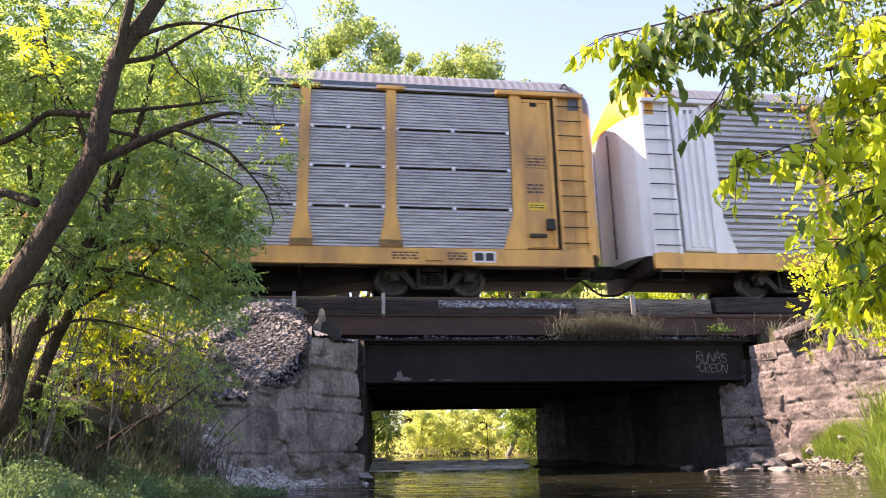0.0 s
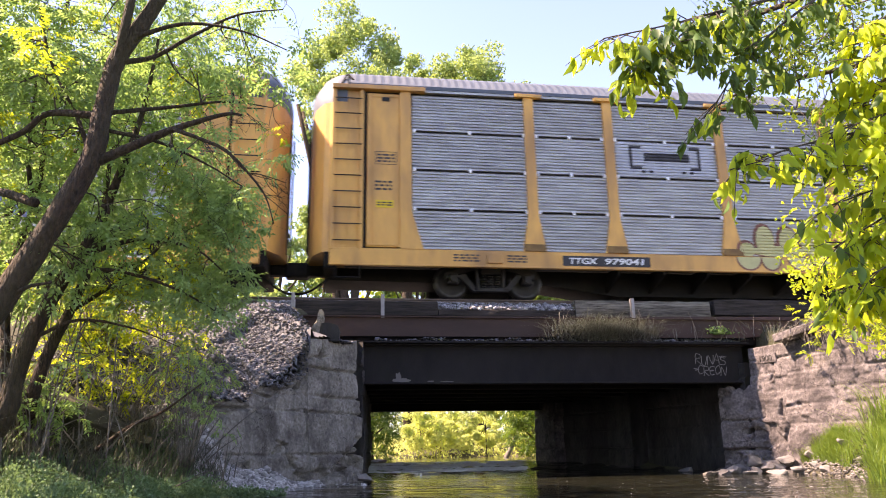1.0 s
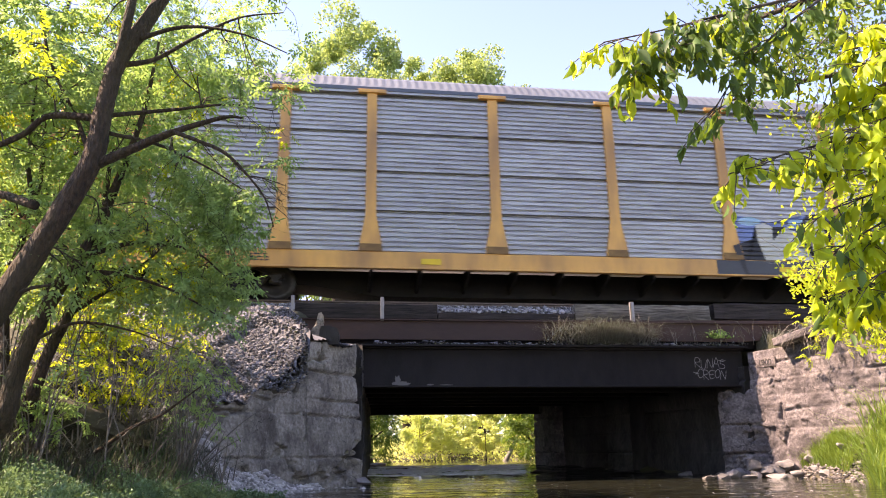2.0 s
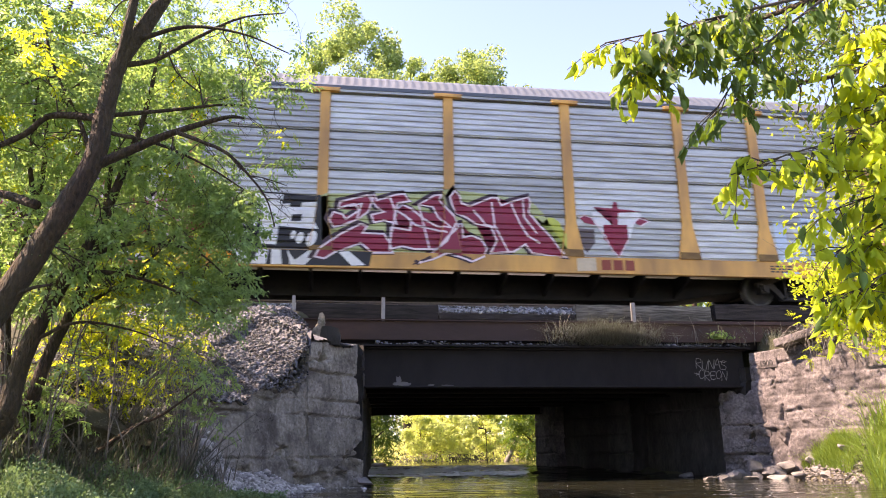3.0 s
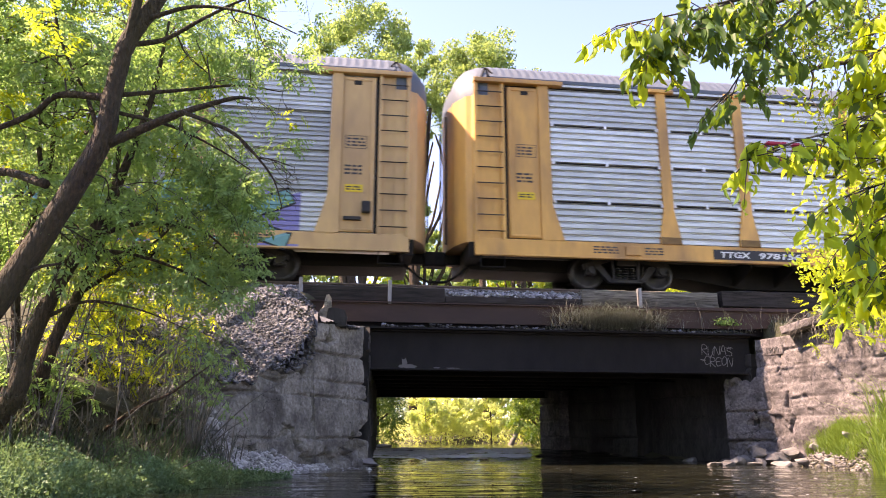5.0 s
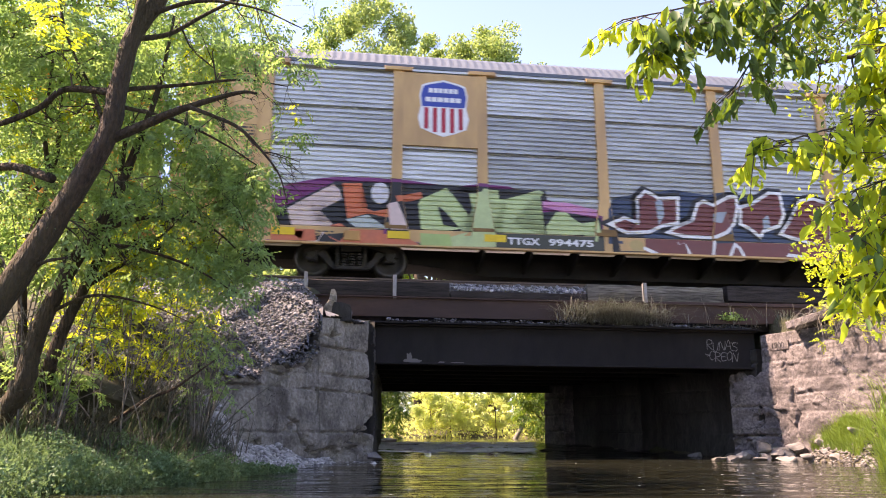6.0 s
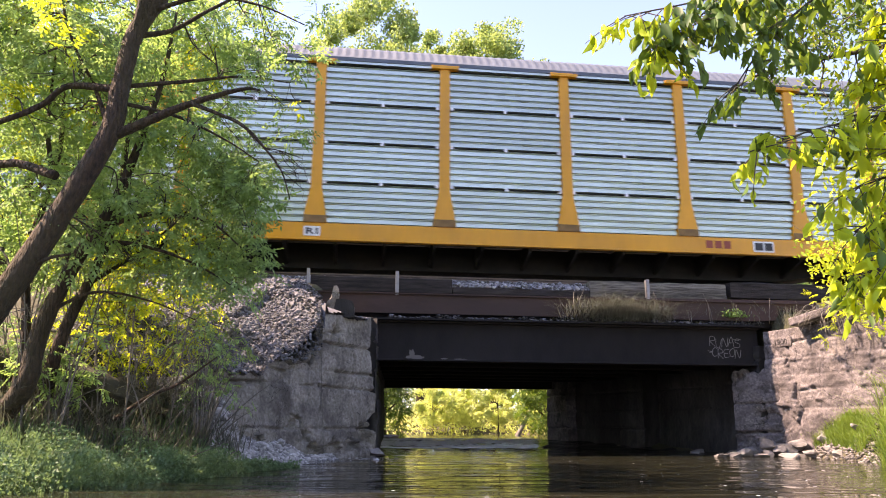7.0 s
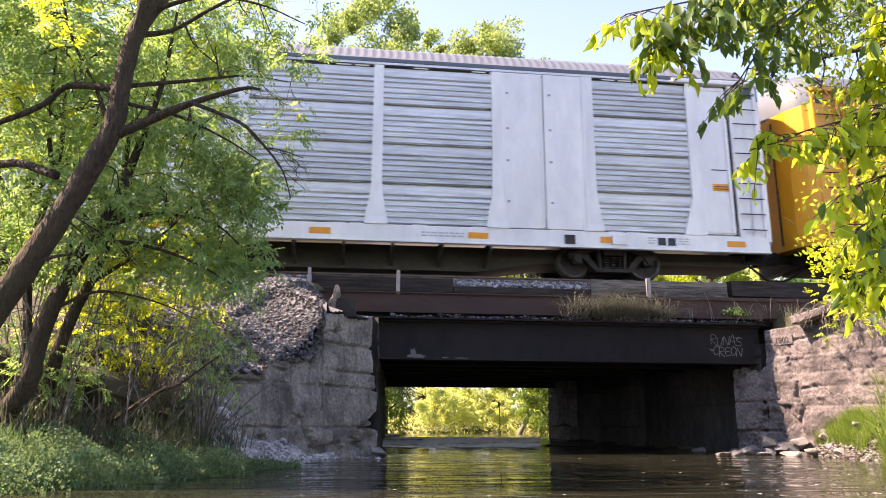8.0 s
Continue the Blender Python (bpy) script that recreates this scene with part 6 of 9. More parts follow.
bubbles = [(-3.95, 1.16, 0.22, 0.18), (-3.45, 1.40, 0.24, 0.38), (-2.84, 1.38, 0.24, 0.36), (-2.21, 1.38, 0.32, 0.38), (-3.1, 1.13, 0.75, 0.14), (-1.70, 1.18, 0.30, 0.22), (-0.98, 1.22, 0.30, 0.24),
           (-0.42, 1.42, 0.36, 0.30), (0.28, 1.46, 0.26, 0.30), (0.02, 1.14, 0.26, 0.12), (0.94, 1.14, 0.26, 0.15)]
for i, (x, z, a, b) in enumerate(bubbles):
    shape("bubble_rim", c, "fine", oval(x - 0.03, z + 0.02, a + 0.05, b + 0.05), MAROON, 0.003 + 0.0004 * i)
    shape("bubble", c, "fine", oval(x, z, a, b), PALE_YELLOW, 0.010 + 0.0004 * i, "faded yellow bubble graffiti")
for i, (x, a) in enumerate([(-3.95, 0.30), (-3.38, 0.24), (-2.58, 0.34), (-1.95, 0.32), (-1.0, 0.46), (-0.15, 0.42), (0.72, 0.42)]):
    for name, mat, up, grow in (("drop_rim", MAROON, 0.003, 0.045), ("drop", PALE_YELLOW, 0.006, 0.0)):
        q = [(x + (a + grow) * math.cos(w), max(0.63, 0.965 + (0.30 + grow) * math.sin(w))) for w in [-math.pi * v / 10 for v in range(11)]]
        mesh_object(name, [(u, SILL_FACE - up - 0.0004 * i, v) for u, v in q], [tuple(range(11))], mat, c)

# car with the large grey word
c = cars[2]
PALE_GREY = flat_paint((0.50, 0.50, 0.43))
GREEN_GREY, HAZE = flat_paint((0.40, 0.44, 0.36)), flat_paint((0.33, 0.37, 0.34))
shape("graffiti_ground", c, "soft", [(1.62, 2.12), (2.12, 2.08), (2.49, 1.96), (2.99, 1.90), (3.49, 2.19), (4.00, 2.07), (4.64, 2.17), (5.29, 2.11), (5.68, 2.15), (6.08, 2.08), (6.74, 2.08), (7.14, 2.04), (7.48, 2.05), (8.23, 2.19), (8.78, 2.04), (9.20, 2.11), (9.61, 2.01), (9.62, 1.01), (1.69, 0.82)], flat_paint((0.15, 0.22, 0.42)), 0.003, "blue sprayed background")
shape("graffiti_haze", c, "soft", [(9.63, 1.89), (10.17, 2.05), (10.88, 2.05), (11.61, 2.10), (11.98, 2.05), (11.89, 1.00), (9.61, 0.98)], HAZE, 0.003, "thin pale sprayed patch")
for x, w, col in ((10.35, 0.10, (0.36, 0.46, 0.42)), (10.75, 0.12, (0.44, 0.44, 0.26)), (11.2, 0.14, (0.46, 0.45, 0.26)), (11.75, 0.10, (0.30, 0.46, 0.50))):
    spray("graffiti_streak", c, "soft", [[(x, 1.1), (x + 0.05, 1.95)]], w * 2, flat_paint(col), 0.006)
for q in (oval(2.0, 1.98, 0.3, 0.12), oval(3.3, 1.98, 0.28, 0.10), oval(5.4, 2.02, 0.3, 0.10), oval(8.72, 1.56, 0.22, 0.12), oval(7.5, 1.75, 0.15, 0.2), oval(9.55, 1.25, 0.12, 0.3)):
    shape("graffiti_highlight", c, "soft", q, flat_paint((0.30, 0.50, 0.62)), 0.006)
shape("graffiti_patch", c, "soft", [(6.93, 1.24), (7.12, 1.32), (7.35, 1.25), (7.53, 0.98), (6.94, 0.94)], flat_paint((0.42, 0.60, 0.58)), 0.006)
plate("graffiti_sill", 1.0, 5.15, 0.62, 0.97, SILL_FACE - 0.002, flat_paint((0.05, 0.055, 0.06)), c)
shape("graffiti_shadow", c, "soft", [(1.45, 1.33), (2.12, 1.56), (2.13, 1.87), (2.42, 1.97), (2.60, 1.86), (2.94, 1.87), (3.22, 1.77), (3.54, 2.19), (3.89, 2.23), (4.00, 1.88), (4.31, 1.92), (4.51, 1.90), (5.05, 1.98), (5.26, 1.81), (5.34, 1.65), (5.57, 1.88), (6.08, 2.06), (6.39, 1.99), (6.57, 1.80), (6.97, 1.65), (7.12, 0.73), (1.70, 0.62)], BLACK, 0.009, "black shadow behind the block letters")
for letter in ([(2.14, 1.90), (2.41, 1.96), (2.58, 1.85), (2.56, 1.50), (2.93, 1.86), (3.20, 1.75), (3.07, 1.48), (3.51, 1.10), (3.64, 0.94), (3.13, 0.94), (2.69, 1.19), (2.88, 0.93), (2.33, 0.91), (2.15, 1.52)],
               [(3.52, 2.05), (3.92, 2.08), (3.95, 1.76), (4.02, 1.39), (4.14, 0.98), (3.67, 0.97), (3.55, 1.56)],
               [(4.51, 1.84), (4.73, 1.69), (4.95, 1.37), (4.89, 1.80), (5.08, 1.94), (5.22, 1.80), (5.28, 1.38), (5.49, 0.98), (4.95, 0.96), (4.67, 1.13), (4.53, 1.33)],
               [(6.09, 2.03), (6.35, 1.97), (6.53, 1.81), (6.50, 1.67), (6.16, 1.65), (6.03, 1.51), (6.06, 1.36), (6.25, 1.33), (6.30, 1.57), (6.89, 1.60), (6.86, 1.33), (7.01, 0.99), (6.51, 0.95), (5.89, 0.93), (5.59, 1.20), (5.45, 1.55), (5.60, 1.84), (5.84, 1.99)]):
    shape("letter", c, "soft", letter, PALE_GREY, 0.014, "large grey block letter with black shadow")
shape("letter", c, "soft", [(4.16, 1.80), (4.28, 1.90), (4.46, 1.88), (4.49, 1.36), (4.58, 0.93), (4.38, 0.86), (4.25, 1.08), (4.15, 1.39)], GREEN_GREY, 0.018, "large grey block letter with black shadow")
head = [(7.56, 1.66), (7.68, 1.92), (7.93, 2.06), (8.20, 2.09), (8.38, 1.91), (8.48, 1.66), (8.43, 1.35), (8.26, 1.16), (8.04, 1.00), (7.83, 1.21), (7.62, 1.37)]
shape("graffiti_oval", c, "soft", head, PALE_GREY, 0.018, "pale oval painted shape")
spray("graffiti_oval_edge", c, "soft", [edge_of(head)], 0.04, BLACK, 0.021)
for arm in ([(6.89, 1.62), (7.02, 1.70), (7.18, 1.60), (7.39, 1.55), (7.36, 1.36), (7.14, 1.33), (6.91, 1.40)], [(8.46, 1.36), (8.74, 1.48), (8.93, 1.43), (9.18, 1.49), (9.48, 1.44), (9.44, 1.28), (9.21, 1.16), (8.92, 1.21), (8.45, 1.14)]):
    shape("graffiti_arm", c, "soft", arm, flat_paint((0.60, 0.60, 0.55)), 0.018)
    spray("graffiti_arm_edge", c, "soft", [edge_of(arm)], 0.03, BLACK, 0.021)
three_blocks(c, 5.25, 0.66, 1.05, 0.24, RED_MARK)

# car with crimson pieces
c = cars[3]
CRIMSON, PINK, LIME_P, DEEP = flat_paint((0.30, 0.02, 0.05)), flat_paint((0.82, 0.66, 0.68)), flat_paint((0.50, 0.56, 0.10)), flat_paint((0.05, 0.02, 0.03))
for a, b, h in ((-9.0, -8.5, 1.9), (-8.5, -7.4, 2.46), (-7.0, -6.45, 2.40), (-5.6, -4.3, 2.36), (-3.85, -3.6, 2.36), (-1.56, -1.25, 2.35), (3.4, 4.2, 1.85)):
    cloud("graffiti_ground", c, "banded", a, b, 1.02, h, LIME_P, 0.003, int(200 + 9 * a), "lime sprayed background", 6)
shape("graffiti_ground", c, "banded", [(-1.58, 2.21), (-1.33, 2.33), (-0.31, 2.37), (0.99, 2.42), (1.52, 2.53), (2.59, 2.44), (3.40, 2.33), (3.66, 2.06), (4.11, 1.32), (4.29, 1.02), (-1.54, 0.87)], flat_paint((0.44, 0.48, 0.22)), 0.003)
for letter in ([(-8.98, 1.03), (-8.80, 1.09), (-8.53, 1.32), (-8.35, 1.63), (-8.23, 1.79), (-8.50, 1.95), (-8.47, 2.07), (-8.33, 2.11), (-8.12, 1.94), (-7.82, 1.64), (-7.69, 1.46), (-7.40, 1.01), (-7.85, 0.98), (-7.90, 1.10), (-7.92, 1.50), (-8.12, 1.65), (-8.24, 1.49), (-8.31, 1.11), (-8.33, 0.97), (-8.93, 0.95)],
               [(-8.17, 1.96), (-7.94, 2.05), (-7.68, 2.29), (-7.54, 2.32), (-7.38, 2.30), (-7.22, 2.16), (-7.09, 2.03), (-6.99, 2.12), (-6.90, 2.00), (-7.07, 1.85), (-7.31, 1.63), (-7.54, 1.64), (-7.34, 1.90), (-7.47, 2.00), (-7.64, 2.01), (-7.74, 1.83), (-7.70, 1.65), (-7.86, 1.70), (-8.04, 1.88)],
               [(-7.35, 1.55), (-7.07, 1.81), (-6.76, 2.00), (-6.57, 1.94), (-6.72, 1.74), (-6.58, 1.32), (-6.57, 1.03), (-7.00, 1.00), (-7.24, 1.06), (-6.96, 1.32), (-6.97, 1.54), (-7.13, 1.70), (-7.27, 1.47)],
               [(-6.52, 1.88), (-6.40, 2.06), (-6.39, 2.28), (-6.24, 2.47), (-5.93, 2.56), (-5.84, 2.45), (-5.89, 2.27), (-6.02, 2.35), (-6.17, 2.29), (-6.13, 1.95), (-5.98, 1.65), (-5.80, 1.08), (-6.27, 1.03), (-6.14, 1.26), (-6.31, 1.64)],
               [(-5.78, 2.31), (-5.66, 2.38), (-5.50, 2.29), (-5.38, 2.02), (-5.26, 2.10), (-5.15, 2.00), (-5.01, 2.02), (-5.00, 1.77), (-5.18, 1.65), (-5.33, 1.54), (-5.02, 1.57), (-4.87, 1.27), (-4.81, 1.07), (-5.28, 1.05), (-5.46, 1.28), (-5.68, 1.61), (-5.56, 1.75), (-5.72, 1.91)],
               [(-5.09, 2.08), (-4.94, 2.27), (-4.81, 2.12), (-4.64, 1.78), (-4.48, 1.45), (-4.39, 2.02), (-4.25, 2.25), (-4.03, 2.39), (-3.87, 2.41), (-3.91, 2.24), (-4.06, 2.17), (-3.98, 1.82), (-3.74, 1.59), (-3.44, 1.18), (-3.14, 1.07), (-4.17, 0.96), (-4.38, 1.09), (-4.54, 1.25), (-4.73, 1.25), (-4.79, 1.61), (-4.93, 1.91)]):
    wild_letter(c, "banded", letter, CRIMSON, PINK, DEEP, 0.008, label="crimson wild letter edged in white")
for letter in ([(-1.58, 0.83), (-1.47, 1.02), (-1.05, 1.36), (-0.58, 1.63), (-0.43, 1.58), (-0.53, 1.42), (-0.05, 1.41), (0.08, 1.20), (0.16, 0.96), (-0.29, 0.95), (-0.57, 1.18), (-1.14, 0.94), (-1.36, 0.79)],
               [(-0.99, 1.84), (-1.19, 1.89), (-1.28, 1.71), (-1.18, 1.54), (-0.96, 1.59), (-0.61, 1.76), (-0.41, 1.93), (-0.30, 2.26), (-0.44, 2.32), (-1.05, 2.14), (-1.08, 1.99), (-0.72, 2.10), (-0.61, 1.95), (-0.91, 1.73)],
               [(-0.41, 2.31), (-0.27, 2.34), (-0.22, 2.20), (0.20, 2.35), (0.41, 2.38), (0.54, 2.21), (0.26, 2.15), (0.18, 1.84), (0.23, 1.66), (-0.05, 1.73), (-0.28, 1.67), (-0.34, 1.85), (-0.05, 1.93), (-0.23, 2.05)],
               [(0.23, 1.98), (0.36, 2.12), (0.59, 2.02), (0.83, 1.81), (1.14, 1.63), (1.48, 1.59), (1.19, 1.84), (1.07, 2.09), (0.75, 2.14), (1.12, 2.38), (1.27, 2.40), (1.22, 2.26), (1.35, 2.08), (1.56, 1.86), (1.66, 1.62), (1.40, 1.37), (1.16, 1.08), (0.65, 1.07), (0.36, 1.13), (0.08, 1.05), (0.11, 1.57), (0.54, 1.51), (0.57, 1.75)],
               [(0.75, 0.74), (1.08, 1.03), (1.37, 1.26), (1.58, 1.67), (1.74, 1.71), (1.76, 1.38), (1.96, 1.43), (2.18, 1.34), (2.31, 1.13), (2.23, 0.93), (1.96, 0.80), (1.69, 0.90), (1.37, 0.98), (1.05, 0.83)],
               [(1.46, 2.33), (1.59, 2.50), (1.69, 2.41), (1.74, 2.20), (1.94, 2.14), (2.45, 2.37), (2.60, 2.37), (2.68, 2.18), (2.88, 2.27), (3.35, 2.42), (3.38, 2.26), (3.33, 2.04), (3.54, 1.77), (3.85, 1.44), (4.17, 0.96), (3.37, 1.05), (3.22, 1.26), (2.94, 1.07), (2.39, 1.02), (2.55, 1.32), (2.43, 1.65), (2.06, 1.72), (1.85, 1.86), (1.62, 1.95), (1.51, 2.11)]):
    wild_letter(c, "banded", letter, CRIMSON, PINK, DEEP, 0.008, 0.045, 0.13, label="crimson wild letter edged in pink")
for q in [[(-0.82, 2.04), (-0.56, 2.11), (-0.66, 1.77)], [(0.75, 2.10), (0.98, 1.09)], [(2.02, 2.04), (2.30, 1.70), (2.56, 1.62)], [(2.92, 2.22), (3.11, 1.76), (3.29, 1.46), (3.56, 1.30)], [(2.45, 2.25), (2.51, 1.68), (2.81, 1.07)], [(3.20, 2.32), (3.22, 1.91), (3.50, 1.54)], [(0.40, 1.88), (0.66, 1.64), (1.37, 1.48)], [(0.08, 2.28), (0.21, 1.94), (0.08, 1.20)]]:
    spray("letter_stripe", c, "banded", [q], 0.045, PINK, 0.020)
# white block letters with a row of pale drops below
shape("block_rim", c, "banded", [(-3.70, 2.36), (-1.48, 2.26), (-1.42, 1.02), (-3.40, 1.02), (-3.72, 1.44)], BLACK, 0.010)
for letter in ([(-3.58, 2.28), (-3.00, 2.33), (-3.03, 2.10), (-3.38, 2.07), (-3.40, 1.91), (-2.82, 1.90), (-2.86, 1.50), (-3.65, 1.51), (-3.64, 1.68), (-3.17, 1.69), (-3.16, 1.83), (-3.62, 1.82)], [(-2.95, 2.29), (-2.31, 2.28), (-2.38, 1.92), (-2.42, 1.09), (-2.79, 1.10), (-2.76, 1.91), (-2.77, 2.05), (-2.97, 2.07)], [(-2.32, 2.04), (-1.56, 2.12), (-1.62, 1.66), (-1.52, 1.46), (-2.37, 1.52)]):
    shape("block_letter", c, "banded", letter, SIGN_WHITE, 0.016, "white block graffiti letter")
for q in ([(-2.15, 2.07), (-1.90, 2.08), (-1.91, 1.98), (-2.17, 1.97)], [(-2.10, 1.80), (-1.88, 1.81), (-1.90, 1.65), (-2.12, 1.64)]):
    shape("block_slot", c, "banded", q, BLACK, 0.020)
for x, z, a, b in ((-3.39, 1.35, 0.11, 0.14), (-3.12, 1.35, 0.07, 0.11), (-2.06, 1.33, 0.06, 0.10), (-1.91, 1.26, 0.09, 0.14), (-1.66, 1.24, 0.12, 0.18)):
    shape("pale_drop", c, "banded", oval(x, z, a, b, 10, 0.2), SIGN_WHITE, 0.016)
shape("sill_rim", c, "banded", [(-3.46, 0.975), (-0.31, 0.975), (-0.37, 0.64), (-3.19, 0.63)], BLACK, 0.003)
for q in ([(-3.41, 0.97), (-3.15, 0.97), (-2.93, 0.66), (-2.77, 0.97), (-2.57, 0.97), (-2.62, 0.64), (-3.14, 0.64)], [(-2.51, 0.97), (-2.31, 0.97), (-2.27, 0.64), (-2.51, 0.64)],
          [(-2.17, 0.97), (-2.00, 0.74), (-1.70, 0.97), (-1.46, 0.97), (-1.78, 0.64), (-2.10, 0.64)], [(-1.06, 0.95), (-0.82, 0.97), (-0.46, 0.66), (-0.76, 0.64)]):
    shape("sill_letter", c, "banded", q, SIGN_WHITE, 0.007, "white sprayed stroke on the sill")
# red and white horned shape on a later bay
shape("horned_tag", c, "banded", [(4.88, 2.09), (5.20, 2.22), (5.47, 2.14), (5.90, 2.21), (6.12, 2.08), (5.90, 1.81), (5.79, 1.50), (5.55, 1.33), (5.22, 1.35), (5.09, 1.59), (4.92, 1.84)], SIGN_WHITE, 0.006, "white sprayed shape")
for q in ([(5.14, 1.79), (5.73, 1.81), (5.74, 1.45), (5.47, 1.00), (5.34, 1.21), (5.14, 1.43)], [(4.92, 2.23), (5.39, 2.21), (5.43, 2.37), (5.52, 2.37), (5.53, 2.20), (6.10, 2.16), (5.53, 2.11), (5.50, 1.80), (5.36, 1.80), (5.38, 2.11)], [(4.56, 1.94), (4.68, 2.01), (4.84, 1.95), (4.94, 1.78), (4.69, 1.82)], [(5.93, 1.87), (6.05, 1.99), (6.17, 2.01), (6.29, 1.91), (6.06, 1.79)]):
    shape("horned_tag_mark", c, "banded", q, CRIMSON, 0.011)
spray("horned_tag_edge", c, "banded", [[(4.56, 1.94), (4.68, 2.02), (4.86, 1.96), (5.15, 1.55), (5.3, 1.2), (5.47, 1.0), (5.74, 1.45)], [(5.90, 1.85), (6.05, 2.0), (6.29, 1.91), (6.06, 1.79)]], 0.03, PINK, 0.015)
shape("dark_smudge", c, "banded", [(4.52, 1.69), (4.91, 1.67), (4.91, 1.34), (4.70, 1.09), (4.55, 1.33)], flat_paint((0.13, 0.10, 0.10)), 0.004)
shape("sill_smear", c, "banded", [(4.42, 0.94), (4.88, 0.97), (4.89, 0.66), (4.42, 0.64)], flat_paint((0.62, 0.50, 0.34)), 0.004)
three_blocks(c, 5.02, 0.68, 0.8, 0.24, RED_MARK)
spray("pale_tag", c, "banded", letter_lines("UR", 9.6, 11.1, 0.75, 1.95), 0.30, flat_paint((0.50, 0.62, 0.74)), 0.006, "pale blue sprayed letters")
spray("pale_tag_shadow", c, "banded", [[(10.6, 1.2), (11.6, 1.15)]], 0.3, flat_paint((0.10, 0.22, 0.48)), 0.003)
spray("faded_tag", c, "banded", [[(-11.69, 2.07), (-11.67, 1.75), (-11.47, 1.76), (-11.46, 2.08), (-11.27, 2.09), (-11.24, 1.77)], [(-11.15, 2.07), (-11.01, 1.80), (-10.78, 1.84), (-10.84, 2.08)], [(-10.84, 2.21), (-10.74, 2.30), (-10.69, 2.19), (-10.79, 2.11), (-10.45, 2.09)], [(-10.30, 2.13), (-10.27, 1.69), (-10.04, 1.67)], [(-10.25, 2.10), (-9.47, 2.08), (-9.81, 1.76), (-9.70, 1.47)], [(-11.71, 1.70), (-11.14, 1.69), (-10.37, 1.58), (-9.73, 1.50)]], 0.05, flat_paint((0.42, 0.12, 0.17)), 0.005, "thin faded red tag")
shape("faded_ground", c, "banded", [(-11.85, 1.62), (-9.45, 1.62), (-9.45, 2.06), (-11.85, 2.06)], flat_paint((0.40, 0.41, 0.42)), 0.002)
spray("dark_squiggle", c, "banded", [[(-12.30, 1.78), (-12.20, 1.66), (-12.32, 1.52), (-12.18, 1.40), (-12.36, 1.25), (-12.22, 1.10), (-12.42, 1.02)]], 0.05, flat_paint((0.14, 0.11, 0.09)), 0.006, curvy=True)
plate("sill_patch", -3.98, -3.30, 0.70, 0.90, SILL_FACE - 0.003, REFLECTOR, c, "orange retouched patch on the sill")
plate("sill_patch", -11.1, -10.65, 0.80, 0.95, SILL_FACE - 0.003, REFLECTOR, c)
plate("warning_sticker", -12.2, -11.75, 0.70, 0.90, SILL_FACE - 0.003, SAFETY, c, "small yellow warning sticker")
number_plate(c, -7.03, -4.51, ("TTGX", "702521"))
spray("sill_tag", c, "banded", letter_lines("UENS", -8.6, -7.2, 0.68, 0.92), 0.03, flat_paint((0.7, 0.6, 0.5)), 0.004)

# pale car with a red emblem
c = cars[4]
draped("emblem_field", [(-7.08, 2.96), (-4.52, 2.96), (-4.52, 3.86), (-7.08, 3.86)], [(0, 1, 2, 3)], "bold", flat_paint((0.66, 0.67, 0.70)), c, 0.003, posts=False)
spray("emblem", c, "bold", [[(-5.98, 3.72), (-6.45, 3.72), (-6.57, 3.60), (-6.57, 3.42), (-6.45, 3.30), (-5.88, 3.30), (-5.78, 3.40), (-5.78, 3.70), (-5.62, 3.72), (-5.18, 3.30), (-5.04, 3.32), (-5.04, 3.74)]], 0.105, flat_paint((0.42, 0.012, 0.04)), 0.007, "red looping emblem", posts=False)
number_plate(c, -8.2, -5.8, ("TTGX", "978156"))
plate("small_board", -4.9, -4.68, 0.66, 0.86, SILL_FACE - 0.002, SIGN_WHITE, c)
three_blocks(c, 4.75, 0.70, 0.6, 0.17, RED_MARK)

# tan car with shield and coloured pieces
c = cars[5]
box_part("emblem_board", -9.12, -7.32, -1.55, -1.50, 3.00, 4.84, TAN, c, "plain tan board behind the emblem", 0.006)
shield(c, -8.78, -7.55, 3.24, 4.68, -1.552)
PURPLE, SALMON, MINT, LEAFG = flat_paint((0.20, 0.03, 0.14)), flat_paint((0.62, 0.16, 0.08)), flat_paint((0.45, 0.50, 0.47)), flat_paint((0.36, 0.50, 0.17))
PALE_PINK, CORAL, LIGHT_GREEN = flat_paint((0.66, 0.50, 0.46)), flat_paint((0.66, 0.16, 0.07)), flat_paint((0.46, 0.56, 0.27))
BROWN, NAVY2 = flat_paint((0.19, 0.05, 0.045)), flat_paint((0.035, 0.06, 0.11))
shape("graffiti_ground", c, "soft", [(-12.12, 1.59), (-11.65, 1.95), (-11.03, 2.10), (-10.53, 2.17), (-9.90, 2.19), (-9.32, 2.15), (-8.87, 2.15), (-8.48, 2.10), (-7.96, 2.05), (-7.30, 2.15), (-6.63, 2.12), (-6.37, 1.99), (-5.83, 1.85), (-5.30, 1.71), (-4.41, 1.47), (-4.41, 0.76), (-12.06, 0.54)], PURPLE, 0.003, "purple sprayed background")
shape("graffiti_shadow", c, "soft", [(-11.75, 1.40), (-11.2, 1.72), (-10.6, 2.06), (-9.95, 2.08), (-9.3, 2.02), (-8.05, 2.08), (-7.6, 1.92), (-6.8, 2.06), (-5.75, 2.06), (-5.72, 1.85), (-6.2, 1.45), (-5.5, 1.58), (-4.45, 1.42), (-4.42, 0.64), (-11.9, 0.63), (-11.9, 1.1)], BLACK, 0.007)
